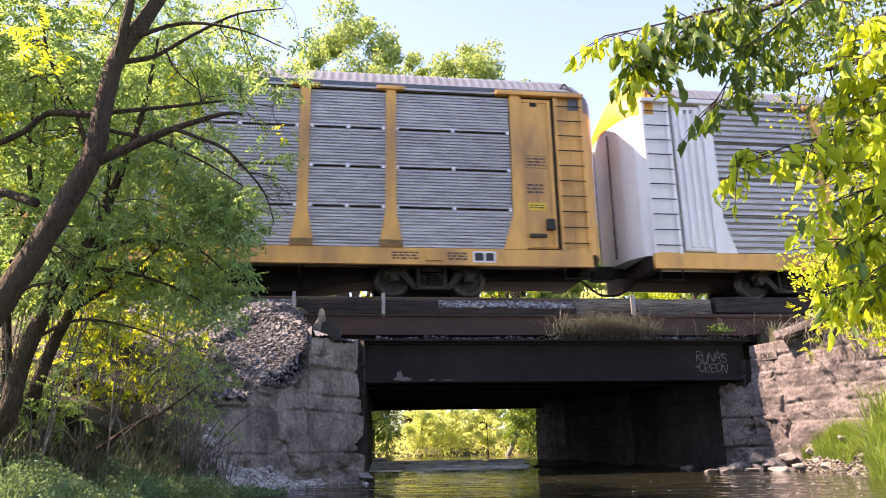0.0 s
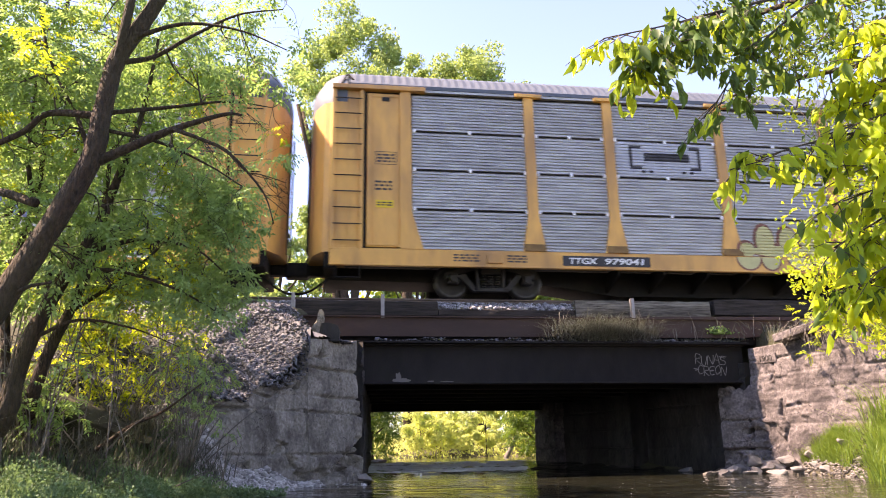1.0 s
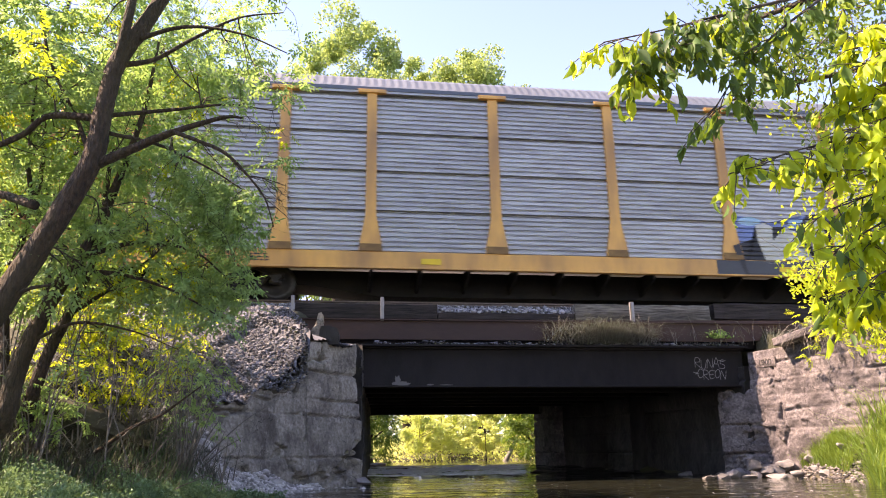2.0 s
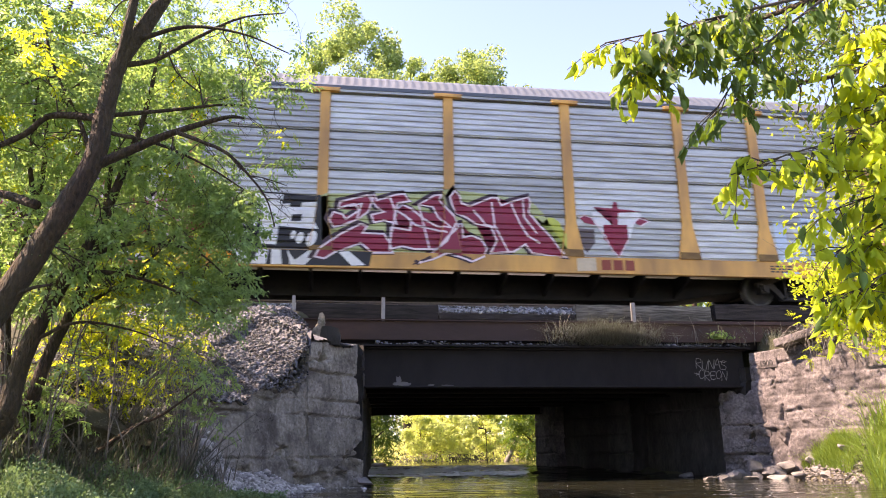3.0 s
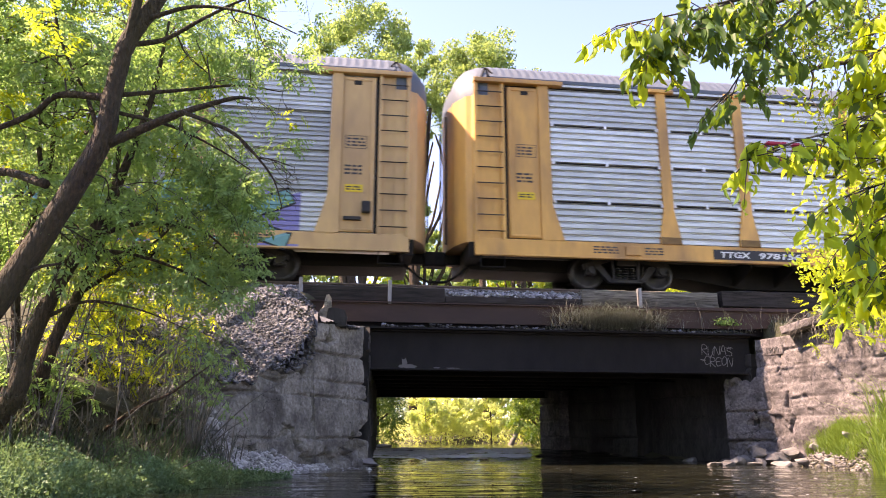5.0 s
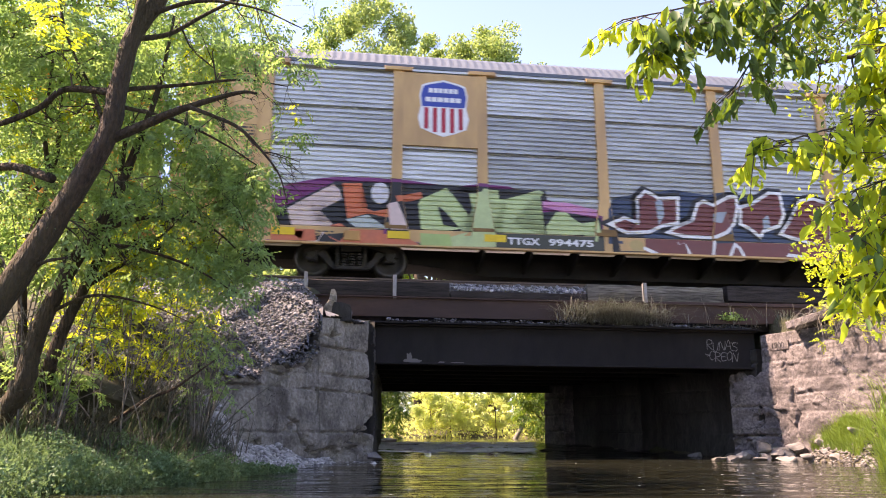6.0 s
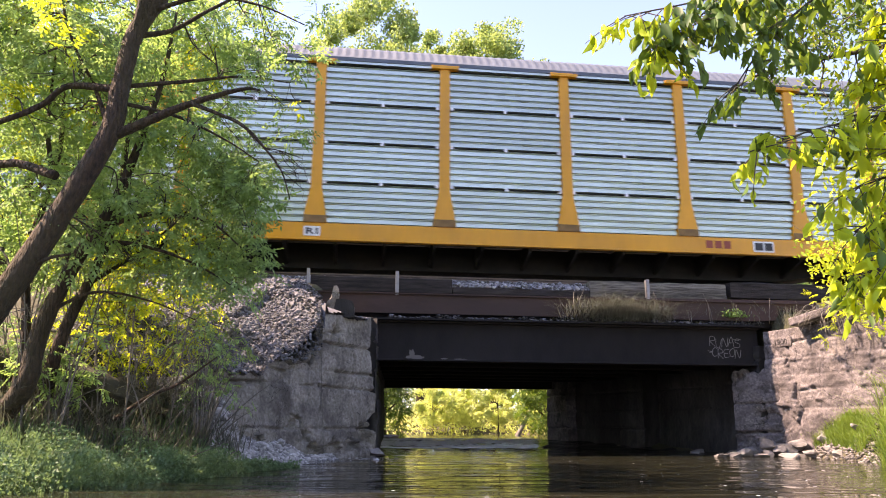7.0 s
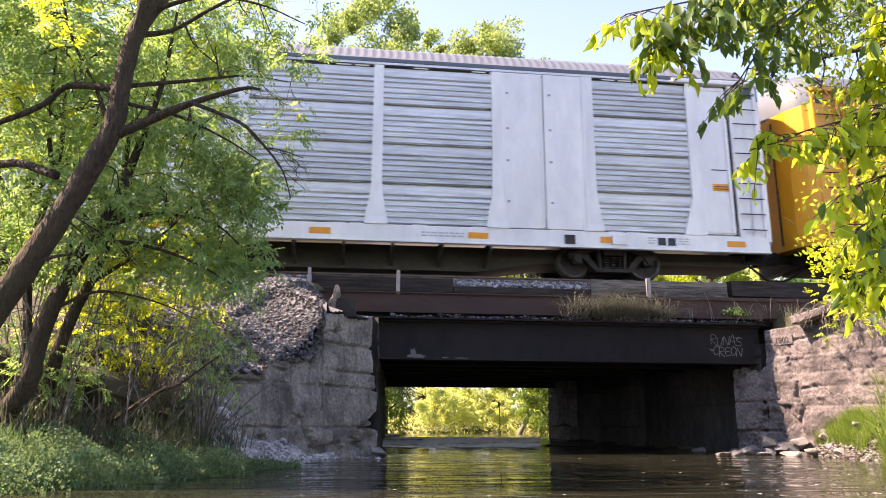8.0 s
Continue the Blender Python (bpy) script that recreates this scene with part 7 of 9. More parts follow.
for q, mat, label in (([(-11.65, 1.38), (-11.20, 1.66), (-10.65, 1.99), (-10.50, 1.85), (-10.45, 1.64), (-10.70, 1.50), (-11.00, 1.33), (-10.99, 1.10), (-10.64, 1.06), (-10.81, 0.84), (-10.94, 0.54), (-11.14, 0.57), (-11.35, 0.85), (-11.54, 1.02)], PALE_PINK, "pale pink wild letter"),
                      ([(-10.45, 2.02), (-10.02, 2.04), (-10.01, 1.50), (-9.73, 1.38), (-9.37, 1.48), (-9.37, 1.24), (-9.85, 1.33), (-10.32, 1.20), (-10.39, 1.67)], CORAL, "coral wild letter"),
                      ([(-10.76, 1.00), (-10.49, 1.08), (-10.22, 0.94), (-9.36, 0.94), (-8.92, 0.76), (-8.70, 0.60), (-9.85, 0.56), (-10.48, 0.60), (-10.70, 0.74)], SALMON, "salmon wild letter"),
                      ([(-10.35, 1.17), (-9.87, 1.30), (-9.49, 1.05), (-9.36, 0.95), (-10.09, 0.97)], MINT, ""),
                      ([(-9.44, 1.56), (-9.21, 1.62), (-9.06, 1.27), (-8.93, 0.94), (-9.34, 0.93)], PALE_PINK, ""),
                      ([(-9.25, 1.75), (-8.67, 1.89), (-8.63, 1.75), (-8.89, 1.66), (-9.20, 1.62)], CORAL, ""),
                      ([(-8.67, 1.72), (-8.09, 2.02), (-7.93, 1.85), (-7.57, 1.33), (-7.37, 1.13), (-7.96, 1.01), (-8.41, 0.96), (-8.66, 1.02), (-8.73, 1.59)], LIGHT_GREEN, "leaf-green wild letter edged in black"),
                      ([(-7.56, 1.91), (-7.27, 1.94), (-7.23, 2.02), (-6.87, 2.01), (-6.85, 1.80), (-6.68, 1.81), (-5.89, 2.07), (-5.79, 1.99), (-6.41, 1.31), (-6.58, 1.22), (-5.78, 0.95), (-6.71, 0.92), (-7.02, 1.20), (-7.15, 1.47), (-7.16, 1.14), (-6.92, 0.89), (-6.84, 0.65), (-7.96, 0.61), (-8.01, 0.84), (-7.57, 0.98), (-7.41, 1.19)], LIGHT_GREEN, "leaf-green wild letter edged in black"),
                      ([(-5.77, 1.17), (-5.52, 1.53), (-5.30, 1.58), (-5.12, 1.41), (-4.91, 1.29), (-4.52, 1.37), (-4.48, 1.09), (-4.63, 0.70), (-4.86, 1.02), (-5.59, 0.99), (-5.75, 0.93)], LIGHT_GREEN, "leaf-green wild letter edged in black"),
                      ([(-5.83, 1.80), (-5.29, 1.79), (-4.51, 1.63), (-4.52, 1.47), (-5.30, 1.54), (-5.81, 1.66)], flat_paint((0.62, 0.25, 0.42)), "")):
    shape("letter", c, "soft", q, mat, 0.012, label)
shape("letter_dot", c, "soft", oval(-9.60, 1.82, 0.21, 0.26), flat_paint((0.62, 0.60, 0.62)), 0.016)
shape("letter_hole", c, "soft", [(-8.29, 1.58), (-8.11, 1.45), (-7.80, 1.08), (-8.16, 1.13)], BLACK, 0.016)
for q, mat in (([(-12.0, 0.90), (-11.02, 0.90), (-10.98, 0.64), (-11.95, 0.63)], SALMON), ([(-8.68, 0.90), (-8.01, 0.90), (-7.96, 0.63), (-8.67, 0.63)], LEAFG), ([(-7.9, 0.86), (-7.3, 0.90), (-7.0, 0.64), (-7.9, 0.63)], LIGHT_GREEN), ([(-11.6, 0.86), (-11.25, 0.86), (-11.3, 0.66)], CORAL)):
    shape("graffiti_patch", c, "soft", q, mat, 0.016)
for x in (-11.95, -9.42, -7.22):
    plate("reflector", x, x + 0.5, 0.76, 0.93, SILL_FACE - 0.022, SAFETY, c, "amber reflector strip")
draped("graffiti_patch", [(-6.95, 0.64), (-4.4, 0.64), (-4.4, 0.97), (-6.95, 0.97)], [(0, 1, 2, 3)], "soft", flat_paint((0.05, 0.055, 0.04)), c, 0.020)
number_plate(c, -6.85, -4.5, ("TTGX", "994475"), 0.66, 0.93, box=False, lift=0.028)
shape("graffiti_ground", c, "soft", [(-4.26, 1.64), (-4.11, 1.96), (-3.63, 2.05), (-2.63, 2.23), (-1.78, 2.13), (-1.19, 2.23), (-0.48, 2.12), (0.42, 2.23), (1.61, 2.18), (1.45, 1.03), (-4.30, 0.82)], NAVY2, 0.003, "navy sprayed background")
for letter in ([(-3.53, 1.37), (-3.52, 1.95), (-3.31, 2.16), (-3.07, 2.04), (-2.99, 1.98), (-2.50, 2.03), (-2.55, 1.39), (-2.95, 1.31), (-3.27, 1.15), (-3.82, 1.11), (-4.25, 1.29), (-3.87, 1.47)],
               [(-2.53, 1.33), (-2.18, 1.48), (-2.01, 1.89), (-1.85, 1.97), (-1.62, 1.88), (-1.20, 2.11), (-1.02, 2.12), (-1.00, 1.88), (-1.12, 1.45), (-1.36, 1.20), (-1.66, 1.07), (-2.43, 1.08), (-2.82, 1.16)],
               [(-0.92, 1.87), (-0.64, 1.95), (-0.14, 2.26), (0.12, 2.25), (0.18, 1.72), (0.03, 1.43), (-0.39, 1.28), (-0.49, 1.13), (-0.71, 1.31), (-0.97, 1.44)],
               [(0.27, 1.51), (0.49, 1.86), (0.64, 2.08), (1.00, 2.16), (1.41, 2.03), (1.29, 0.91), (0.32, 1.14), (0.04, 1.23)]):
    wild_letter(c, "soft", letter, BROWN, SIGN_WHITE, BLACK, 0.007, 0.085, 0.20, "brown wild letter edged in white")
for letter in ([(1.55, 1.2), (1.6, 2.02), (2.2, 2.1), (2.6, 1.7), (2.3, 1.4), (2.75, 1.1)], [(2.9, 1.1), (2.85, 1.95), (3.35, 1.5), (3.7, 2.1), (4.0, 2.0), (3.9, 1.1)], [(4.2, 1.1), (4.15, 2.0), (4.95, 2.05), (4.9, 1.75), (4.5, 1.6), (5.05, 1.4), (5.0, 1.08)]):
    wild_letter(c, "soft", letter, BROWN, SIGN_WHITE, BLACK, 0.007, 0.085, 0.20, "brown wild letter edged in white")
for q in ([(-3.08, 1.89), (-2.90, 1.98), (-2.87, 1.56), (-3.03, 1.33)], [(-1.65, 1.67), (-1.33, 1.71), (-1.47, 1.42), (-1.67, 1.44)], [(-0.39, 1.58), (-0.23, 1.70), (-0.21, 1.39), (-0.39, 1.30)]):
    shape("letter_hole", c, "soft", q, flat_paint((0.30, 0.36, 0.40)), 0.020)
shape("graffiti_patch", c, "soft", [(-4.2, 1.1), (-3.4, 1.2), (-3.42, 0.64), (-4.2, 0.63)], BLACK, 0.005)
shape("graffiti_patch", c, "soft", [(-3.4, 0.975), (5.0, 0.975), (5.0, 0.64), (-3.42, 0.64)], BROWN, 0.005)
for q in [[(-1.31, 0.65), (-1.18, 0.91), (-1.07, 0.83), (-0.98, 0.64)], [(0.17, 0.96), (0.15, 0.70), (0.6, 0.66)], [(-1.69, 0.96), (-1.74, 0.67)], [(-2.58, 0.9), (-2.40, 0.96), (-2.33, 0.67)], [(-3.43, 0.74), (-3.14, 0.62)]]:
    spray("sill_stroke", c, "soft", [q], 0.08, SIGN_WHITE, 0.010, "white sprayed strokes")
shape("sill_disc", c, "soft", oval(-3.62, 0.80, 0.17, 0.14), flat_paint((0.50, 0.36, 0.14)), 0.010)
TEAL, LILAC = flat_paint((0.12, 0.32, 0.30)), flat_paint((0.22, 0.20, 0.42))
cloud("graffiti_ground", c, "soft", 5.3, 11.5, 0.63, 2.0, LILAC, 0.010, 426)
piece(c, "soft", "RNEK", (5.5, 11.3, 0.85, 1.85), 0.34, TEAL, BLACK, 427, 0.014, 0.1, 0.08, 0.09, name="graffiti", label="teal wild lettering edged in black")

# bright yellow car
c = cars[6]
box_part("emblem_board", -9.12, -7.32, -1.56, -1.50, 3.02, 4.86, YELLOW, c, "plain yellow board behind the emblem", 0.006)
shield(c, -8.68, -7.84, 3.75, 4.66, -1.562, blue=(0.03, 0.05, 0.18))
flat_letters("lettering", "BUILDING AMERICA", -9.04, -1.566, 3.28, 0.13, INK, c, 0, 0.02, width=1.56, label="dark lettering on yellow")
number_plate(c, -8.21, -5.47, ("TTGX", "981599"), 0.64, 0.90)
plate("small_board", -4.57, -4.21, 0.68, 0.90, SILL_FACE - 0.002, SIGN_WHITE, c)
flat_letters("lettering", "R1", -4.52, SILL_FACE - 0.012, 0.72, 0.14, BLACK, c, 0, 0.03, width=0.26)
three_blocks(c, 4.76, 0.72, 0.62, 0.18, RED_MARK)

# white car: two of its bays are plain riveted doors
c = cars[7]
for a, b in ((7.36, 9.60), (-9.60, -7.36)):
    for x0, x1 in ((a + 0.10, (a + b) / 2 - 0.01), ((a + b) / 2 + 0.01, b - 0.10)):
        d = box_part("plain_door", x0, x1, -1.548, -1.44, 1.0, 4.86, WHITE, c, "plain white riveted door leaf", 0.012)
        box_part("door_stile", x1 - 0.07, x1 - 0.01, -1.575, -1.545, 1.02, 4.84, WHITE, d, "", 0.008)
        for z in (1.6, 2.6, 3.4, 4.3):
            box_part("rivet_plate", x0 + 0.12, x0 + 0.18, -1.556, -1.546, z, z + 0.05, POST_STEEL, d, "", 0)
for x in (3.12, 6.66, 9.75, 12.85, -0.5, -4.2, -7.5):
    plate("reflector", x, x + 0.46, 0.72, 0.86, SILL_FACE - 0.004, REFLECTOR, c, "orange reflector strip")
plate("warning_sticker", 12.62, 13.05, 2.1, 2.28, -1.522, REFLECTOR, c)
for z in (2.14, 2.20):
    plate("sticker_line", 12.65, 13.02, z, z + 0.02, -1.529, INK, c)
plate("board_field", 8.9, 9.15, 0.66, 0.88, SILL_FACE - 0.012, TRUCK_IRON, c)
bars("stencil", c, 5.6, 6.6, 0.72, 0.86, 2, flat_paint((0.45, 0.45, 0.45)), SILL_FACE - 0.002, 3)
bars("stencil", c, 10.9, 11.9, 0.72, 0.90, 3, flat_paint((0.45, 0.45, 0.45)), SILL_FACE - 0.002, 4)
# ---------------------------------------------------------------- trees and plants
def unit(v):
    v = np.asarray(v, float)
    return v / (np.linalg.norm(v) + 1e-9)


def twig_paths(clumps, limbs, seed, r0=0.012, sag=0.05, reach=2.2):
    """Thin twigs that branch outwards from the limbs, clump by clump, each from the nearest wood."""
    rng = np.random.default_rng(seed)
    nodes = [tuple(q) for l in limbs for q in l]
    c = np.array(clumps)[:, :3]
    wood = np.array(nodes)
    gap = np.linalg.norm(c[:, None] - wood[None, :, :3], axis=2).min(1)
    out = []
    for i in np.argsort(gap):
        d = np.linalg.norm(wood[:, :3] - c[i], axis=1) + np.where(wood[:, 2] > c[i, 2] + 0.5, 0.6, 0)
        a = wood[np.argmin(d)]
        if d.min() > reach:
            continue
        r = clumps[i][3]
        span = np.linalg.norm(a[:3] - c[i])
        mid = (a[:3] + c[i]) / 2 + rng.normal(0, 0.10 * span, 3) + (0, 0, sag)
        rr = max(0.003, min(r0, a[3] * 0.75))
        path = smooth_path([(*a[:3], rr), (*mid, rr * 0.8), (*c[i], rr * 0.55)], 4)
        out.append(path)
        wood = np.concatenate([wood, np.array(path)[2:]])
        for _ in range(3):
            e = c[i] + rng.normal(0, r * 0.75, 3)
            f = path[rng.integers(2, len(path))]
            out.append([tuple(f[:3]) + (rr * 0.5,), (*((f[:3] + e) / 2 + rng.normal(0, 0.04, 3)), rr * 0.4), (*e, rr * 0.2)])
    return out


def scatter_clumps(n, seed, box, accept, r=(0.22, 0.46)):
    rng = np.random.default_rng(seed)
    out = []
    while len(out) < n:
        x, y, z = [rng.uniform(a, b) for a, b in box]
        if accept(x, y, z, rng.random()):
            out.append((x, y, z, rng.uniform(*r)))
    return out


def leafy_tree(name, label, limbs, groups, seed, twig=0.012, category="tree", size=0.06, per=210, bark=BARK):
    """A tree from limbs (paths with radius) and groups of leaf clumps, each group with its own leaf colour."""
    base = limbs[0][0]
    t = tagged(empty(name, base[:3]), label, category)
    paths = [smooth_path(l, 6) for l in limbs]
    off = Vector(base[:3])
    obs = [tubes("trunk" if k == 0 else "branch", [p], bark, t, 10 if k == 0 else 7, 0.07, seed=seed + k) for k, p in enumerate(paths)]
    tw = []
    for k, (clumps, mat) in enumerate(groups):
        tw += twig_paths(clumps, paths, seed + 50 + k, twig)
        obs.append(spray_leaves("crown", clumps, per, size, mat, t, seed + 9 * k))
    if tw:
        obs.append(tubes("twig_growth", tw, TWIG if bark is BARK else bark, t, 4))
    for o in obs:
        o.location = -off
    return t


# the leaning tree on the left bank and its neighbours
main_limbs = [
    [(-4.7, 7.6, 0.2, 0.18), (-3.95, 7.55, 0.95, 0.155), (-3.48, 7.5, 1.56, 0.135), (-3.0, 7.5, 2.5, 0.118), (-2.57, 7.5, 3.48, 0.108), (-2.5, 7.5, 4.05, 0.095), (-2.42, 7.5, 4.65, 0.09), (-2.2, 7.5, 5.11, 0.085), (-1.94, 7.5, 5.67, 0.07), (-1.5, 7.6, 6.6, 0.04)],
    [(-2.43, 7.5, 4.55, 0.06), (-2.33, 7.4, 5.08, 0.05), (-2.30, 7.4, 5.64, 0.045), (-2.4, 7.4, 6.6, 0.025)],
    [(-2.57, 7.5, 3.46, 0.055), (-2.24, 7.5, 3.65, 0.05), (-1.8, 7.45, 3.86, 0.038), (-1.26, 7.4, 4.05, 0.022), (-1.05, 7.4, 4.06, 0.012)],
    [(-1.75, 7.42, 3.87, 0.025), (-1.45, 7.35, 3.74, 0.020), (-1.18, 7.3, 3.60, 0.018), (-0.94, 7.3, 3.36, 0.013), (-0.76, 7.3, 3.12, 0.009), (-0.66, 7.3, 2.82, 0.005)],
    [(-0.95, 7.3, 3.36, 0.009), (-0.8, 7.28, 3.34, 0.006), (-0.55, 7.25, 3.25, 0.004)],
    [(-2.52, 7.5, 4.02, 0.045), (-3.08, 7.65, 4.09, 0.034), (-3.34, 7.7, 3.88, 0.032), (-3.75, 7.7, 3.66, 0.03), (-4.6, 7.8, 3.4, 0.02)],
    [(-2.42, 7.5, 4.65, 0.035), (-2.07, 7.6, 4.80, 0.026), (-1.67, 7.6, 5.09, 0.020), (-1.2, 7.6, 5.39, 0.013), (-0.7, 7.6, 5.5, 0.006)],
    [(-2.3, 7.5, 4.95, 0.03), (-1.7, 7.3, 5.05, 0.02), (-1.1, 7.2, 4.95, 0.012), (-0.6, 7.2, 4.75, 0.006)],
    [(-3.3, 7.5, 1.95, 0.03), (-3.0, 7.45, 2.15, 0.02), (-2.75, 7.4, 2.2, 0.012)],
]


main_limbs += [
    [(-3.05, 7.55, 3.05, 0.05), (-3.6, 7.8, 3.25, 0.045), (-4.2, 8.0, 3.15, 0.04), (-5.0, 8.2, 2.9, 0.03)],
    [(-2.6, 7.6, 3.6, 0.03), (-2.9, 7.9, 4.2, 0.022), (-3.3, 8.1, 4.9, 0.016), (-3.6, 8.2, 5.8, 0.01)],
    [(-2.5, 7.6, 4.1, 0.028), (-1.9, 7.9, 4.35, 0.02), (-1.3, 8.0, 4.5, 0.013), (-0.8, 8.0, 4.45, 0.006)],
    [(-2.45, 7.6, 3.9, 0.024), (-2.0, 8.0, 3.95, 0.018), (-1.5, 8.1, 3.75, 0.012), (-1.1, 8.1, 3.5, 0.006)],
]


def in_main(x, y, z, q):
    edge = np.interp(z, [1.0, 2.0, 2.8, 3.4, 4.0, 4.6, 5.2, 6.6], [-1.5, -1.25, -1.05, -0.98, -0.82, -0.55, -0.45, -0.2])
    if x > edge:
        return False
    # thinner towards the top right, where the sky shows
    if z > 4.7 and x > -1.9:
        return q < 0.35
    if z > 4.3:
        return q < (0.95 if x < -2.4 else 0.7)
    return q < 0.85


# lime and glow clumps have sunlight in their colour, dark clumps shade
lime = scatter_clumps(34, 11, ((-4.6, -0.3), (7.75, 9.0), (3.4, 6.4)), in_main, (0.14, 0.30))
glow = scatter_clumps(5, 18, ((-3.3, -2.75), (7.2, 7.5), (4.15, 5.0)), lambda x, y, z, q: True, (0.08, 0.15))
mid = scatter_clumps(178, 12, ((-4.8, -0.5), (7.75, 9.4), (2.2, 6.4)), in_main, (0.16, 0.36))
high = scatter_clumps(30, 23, ((-5.0, -2.0), (8.6, 10.6), (3.9, 6.6)), lambda x, y, z, q: True, (0.18, 0.36))
leafy_tree("leaning_tree", "leaning rough-barked tree with small leaves on the river bank", main_limbs, [(lime[:9], LEAF_LIME), (mid[:70] + lime[9:], LEAF_MID), (mid[70:] + high, LEAF_DARK), (glow, LEAF_BIG)], 21, size=0.070, per=360)

second_limbs = [
    [(-4.0, 9.0, 0.5, 0.13), (-3.46, 8.5, 0.97, 0.11), (-3.40, 8.5, 1.44, 0.10), (-3.24, 8.5, 1.99, 0.085), (-3.06, 8.5, 2.44, 0.075), (-2.76, 8.5, 3.04, 0.06), (-2.62, 8.5, 3.52, 0.05), (-2.4, 8.6, 4.6, 0.03), (-2.3, 8.6, 5.6, 0.015)],
    [(-3.15, 8.5, 2.2, 0.05), (-3.3, 8.6, 2.9, 0.04), (-3.6, 8.6, 3.8, 0.025), (-3.7, 8.7, 5.0, 0.012)],
    [(-2.9, 8.5, 2.75, 0.035), (-2.3, 8.5, 2.95, 0.025), (-1.7, 8.6, 2.9, 0.015), (-1.3, 8.6, 2.6, 0.008)],
]
second_limbs += [
    [(-2.95, 8.5, 2.6, 0.03), (-2.4, 8.4, 2.55, 0.022), (-1.8, 8.3, 2.35, 0.014), (-1.25, 8.3, 2.05, 0.007)],
    [(-3.3, 8.5, 1.8, 0.025), (-2.8, 8.4, 2.0, 0.018), (-2.2, 8.3, 1.9, 0.010), (-1.7, 8.3, 1.7, 0.005)],
]


def in_second(x, y, z, q):
    if x > np.interp(z, [1.4, 1.8, 2.4, 3.0, 4.2], [-1.45, -1.15, -0.95, -1.05, -1.25]):
        return False
    if z < 2.7 and x < -1.75:
        return q < 0.07
    if z < 2.3:
        return q < 0.5
    if x < -2.3:
        return q < 0.45
    return q < 0.95


dark = scatter_clumps(84, 14, ((-3.6, -0.7), (7.9, 9.3), (1.45, 4.0)), in_second, (0.09, 0.27))
spots = scatter_clumps(9, 15, ((-2.9, -1.5), (8.8, 9.6), (2.3, 3.2)), lambda x, y, z, q: True, (0.10, 0.24))
leafy_tree("slender_tree", "slender dark tree with dense small green leaves", second_limbs, [(dark, LEAF_DARK), (spots, LEAF_LIME)], 31, size=0.066, per=380)

third_limbs = [
    [(-3.7, 9.6, 0.6, 0.09), (-3.39, 9.0, 1.24, 0.075), (-3.27, 9.0, 1.75, 0.065), (-3.08, 9.0, 2.28, 0.055), (-2.94, 9.0, 2.76, 0.05), (-2.86, 9.0, 3.26, 0.04), (-2.9, 9.2, 4.4, 0.02)],
    [(-3.1, 9.0, 2.2, 0.03), (-2.5, 9.1, 2.7, 0.02), (-2.0, 9.2, 3.3, 0.012)],
]
third_limbs += [
    [(-5.2, 11.0, 0.9, 0.10), (-5.0, 11.0, 3.0, 0.08), (-4.6, 11.1, 5.5, 0.05), (-4.4, 11.2, 8.5, 0.02)],
    [(-4.9, 11.0, 3.6, 0.04), (-4.0, 11.0, 5.0, 0.03), (-3.0, 11.0, 6.6, 0.02), (-2.4, 11.0, 8.0, 0.01)],
    [(-5.0, 11.0, 3.0, 0.04), (-5.4, 11.2, 4.6, 0.03), (-5.6, 11.3, 6.8, 0.015)],
    [(-4.6, 11.1, 5.2, 0.03), (-3.4, 11.2, 5.6, 0.02), (-2.2, 11.3, 5.9, 0.01)],
    [(-3.95, 9.4, 0.7, 0.07), (-3.8, 9.2, 1.5, 0.055), (-3.9, 9.2, 2.6, 0.045), (-3.7, 9.2, 4.0, 0.03), (-3.9, 9.2, 6.0, 0.015)],
]
back = scatter_clumps(150, 17, ((-5.2, -1.7), (9.8, 12.6), (2.6, 8.0)), lambda x, y, z, q: x < -1.6 - 0.1 * (y - 9) and q < (0.55 if z < 4 else 0.9), (0.26, 0.52))
# low clumps take the brightest leaf colour in place of sun
low = scatter_clumps(90, 19, ((-4.8, -1.9), (10.9, 13.0), (1.5, 3.9)), lambda x, y, z, q: True, (0.16, 0.34))
leafy_tree("bank_tree", "thin multi-stemmed tree with yellow-green leaves behind others", third_limbs, [(back[:14], LEAF_LIME), (back[14:60] + low[64:], LEAF_MID), (back[60:], LEAF_DARK), (low[:64], LEAF_BIG)], 41, size=0.072, per=240)


def shrub(name, label, x, y, z, n, h, spread, mat, seed, size=0.05, per=70, dry=True):
    rng = np.random.default_rng(seed)
    t = tagged(empty(name, (x, y, z)), label, "shrub", "shrubs on the bank")
    stems, cl = [], []
    for _ in range(n):
        a = rng.uniform(0, 6.28)
        r = spread * math.sqrt(rng.random())
        hh = h * rng.uniform(0.5, 1.1)
        top = np.array((r * math.cos(a), r * math.sin(a), hh))
        stems.append(smooth_path([(0.15 * top[0], 0.15 * top[1], -0.1, 0.011), (0.5 * top[0] + rng.normal(0, .05), 0.5 * top[1], 0.55 * hh, 0.008), (*top, 0.004)], 4))
        for _ in range(3):
            k = rng.uniform(0.45, 1.0)
            cl.append((*(top * k + rng.normal(0, 0.08, 3)), rng.uniform(0.10, 0.24)))
    tubes("stem_growth", stems, DRY_STEM if dry else TWIG, t, 4)
    spray_leaves("leaves", cl, per * 2.2, size * 1.1, mat, t, seed)
    return t


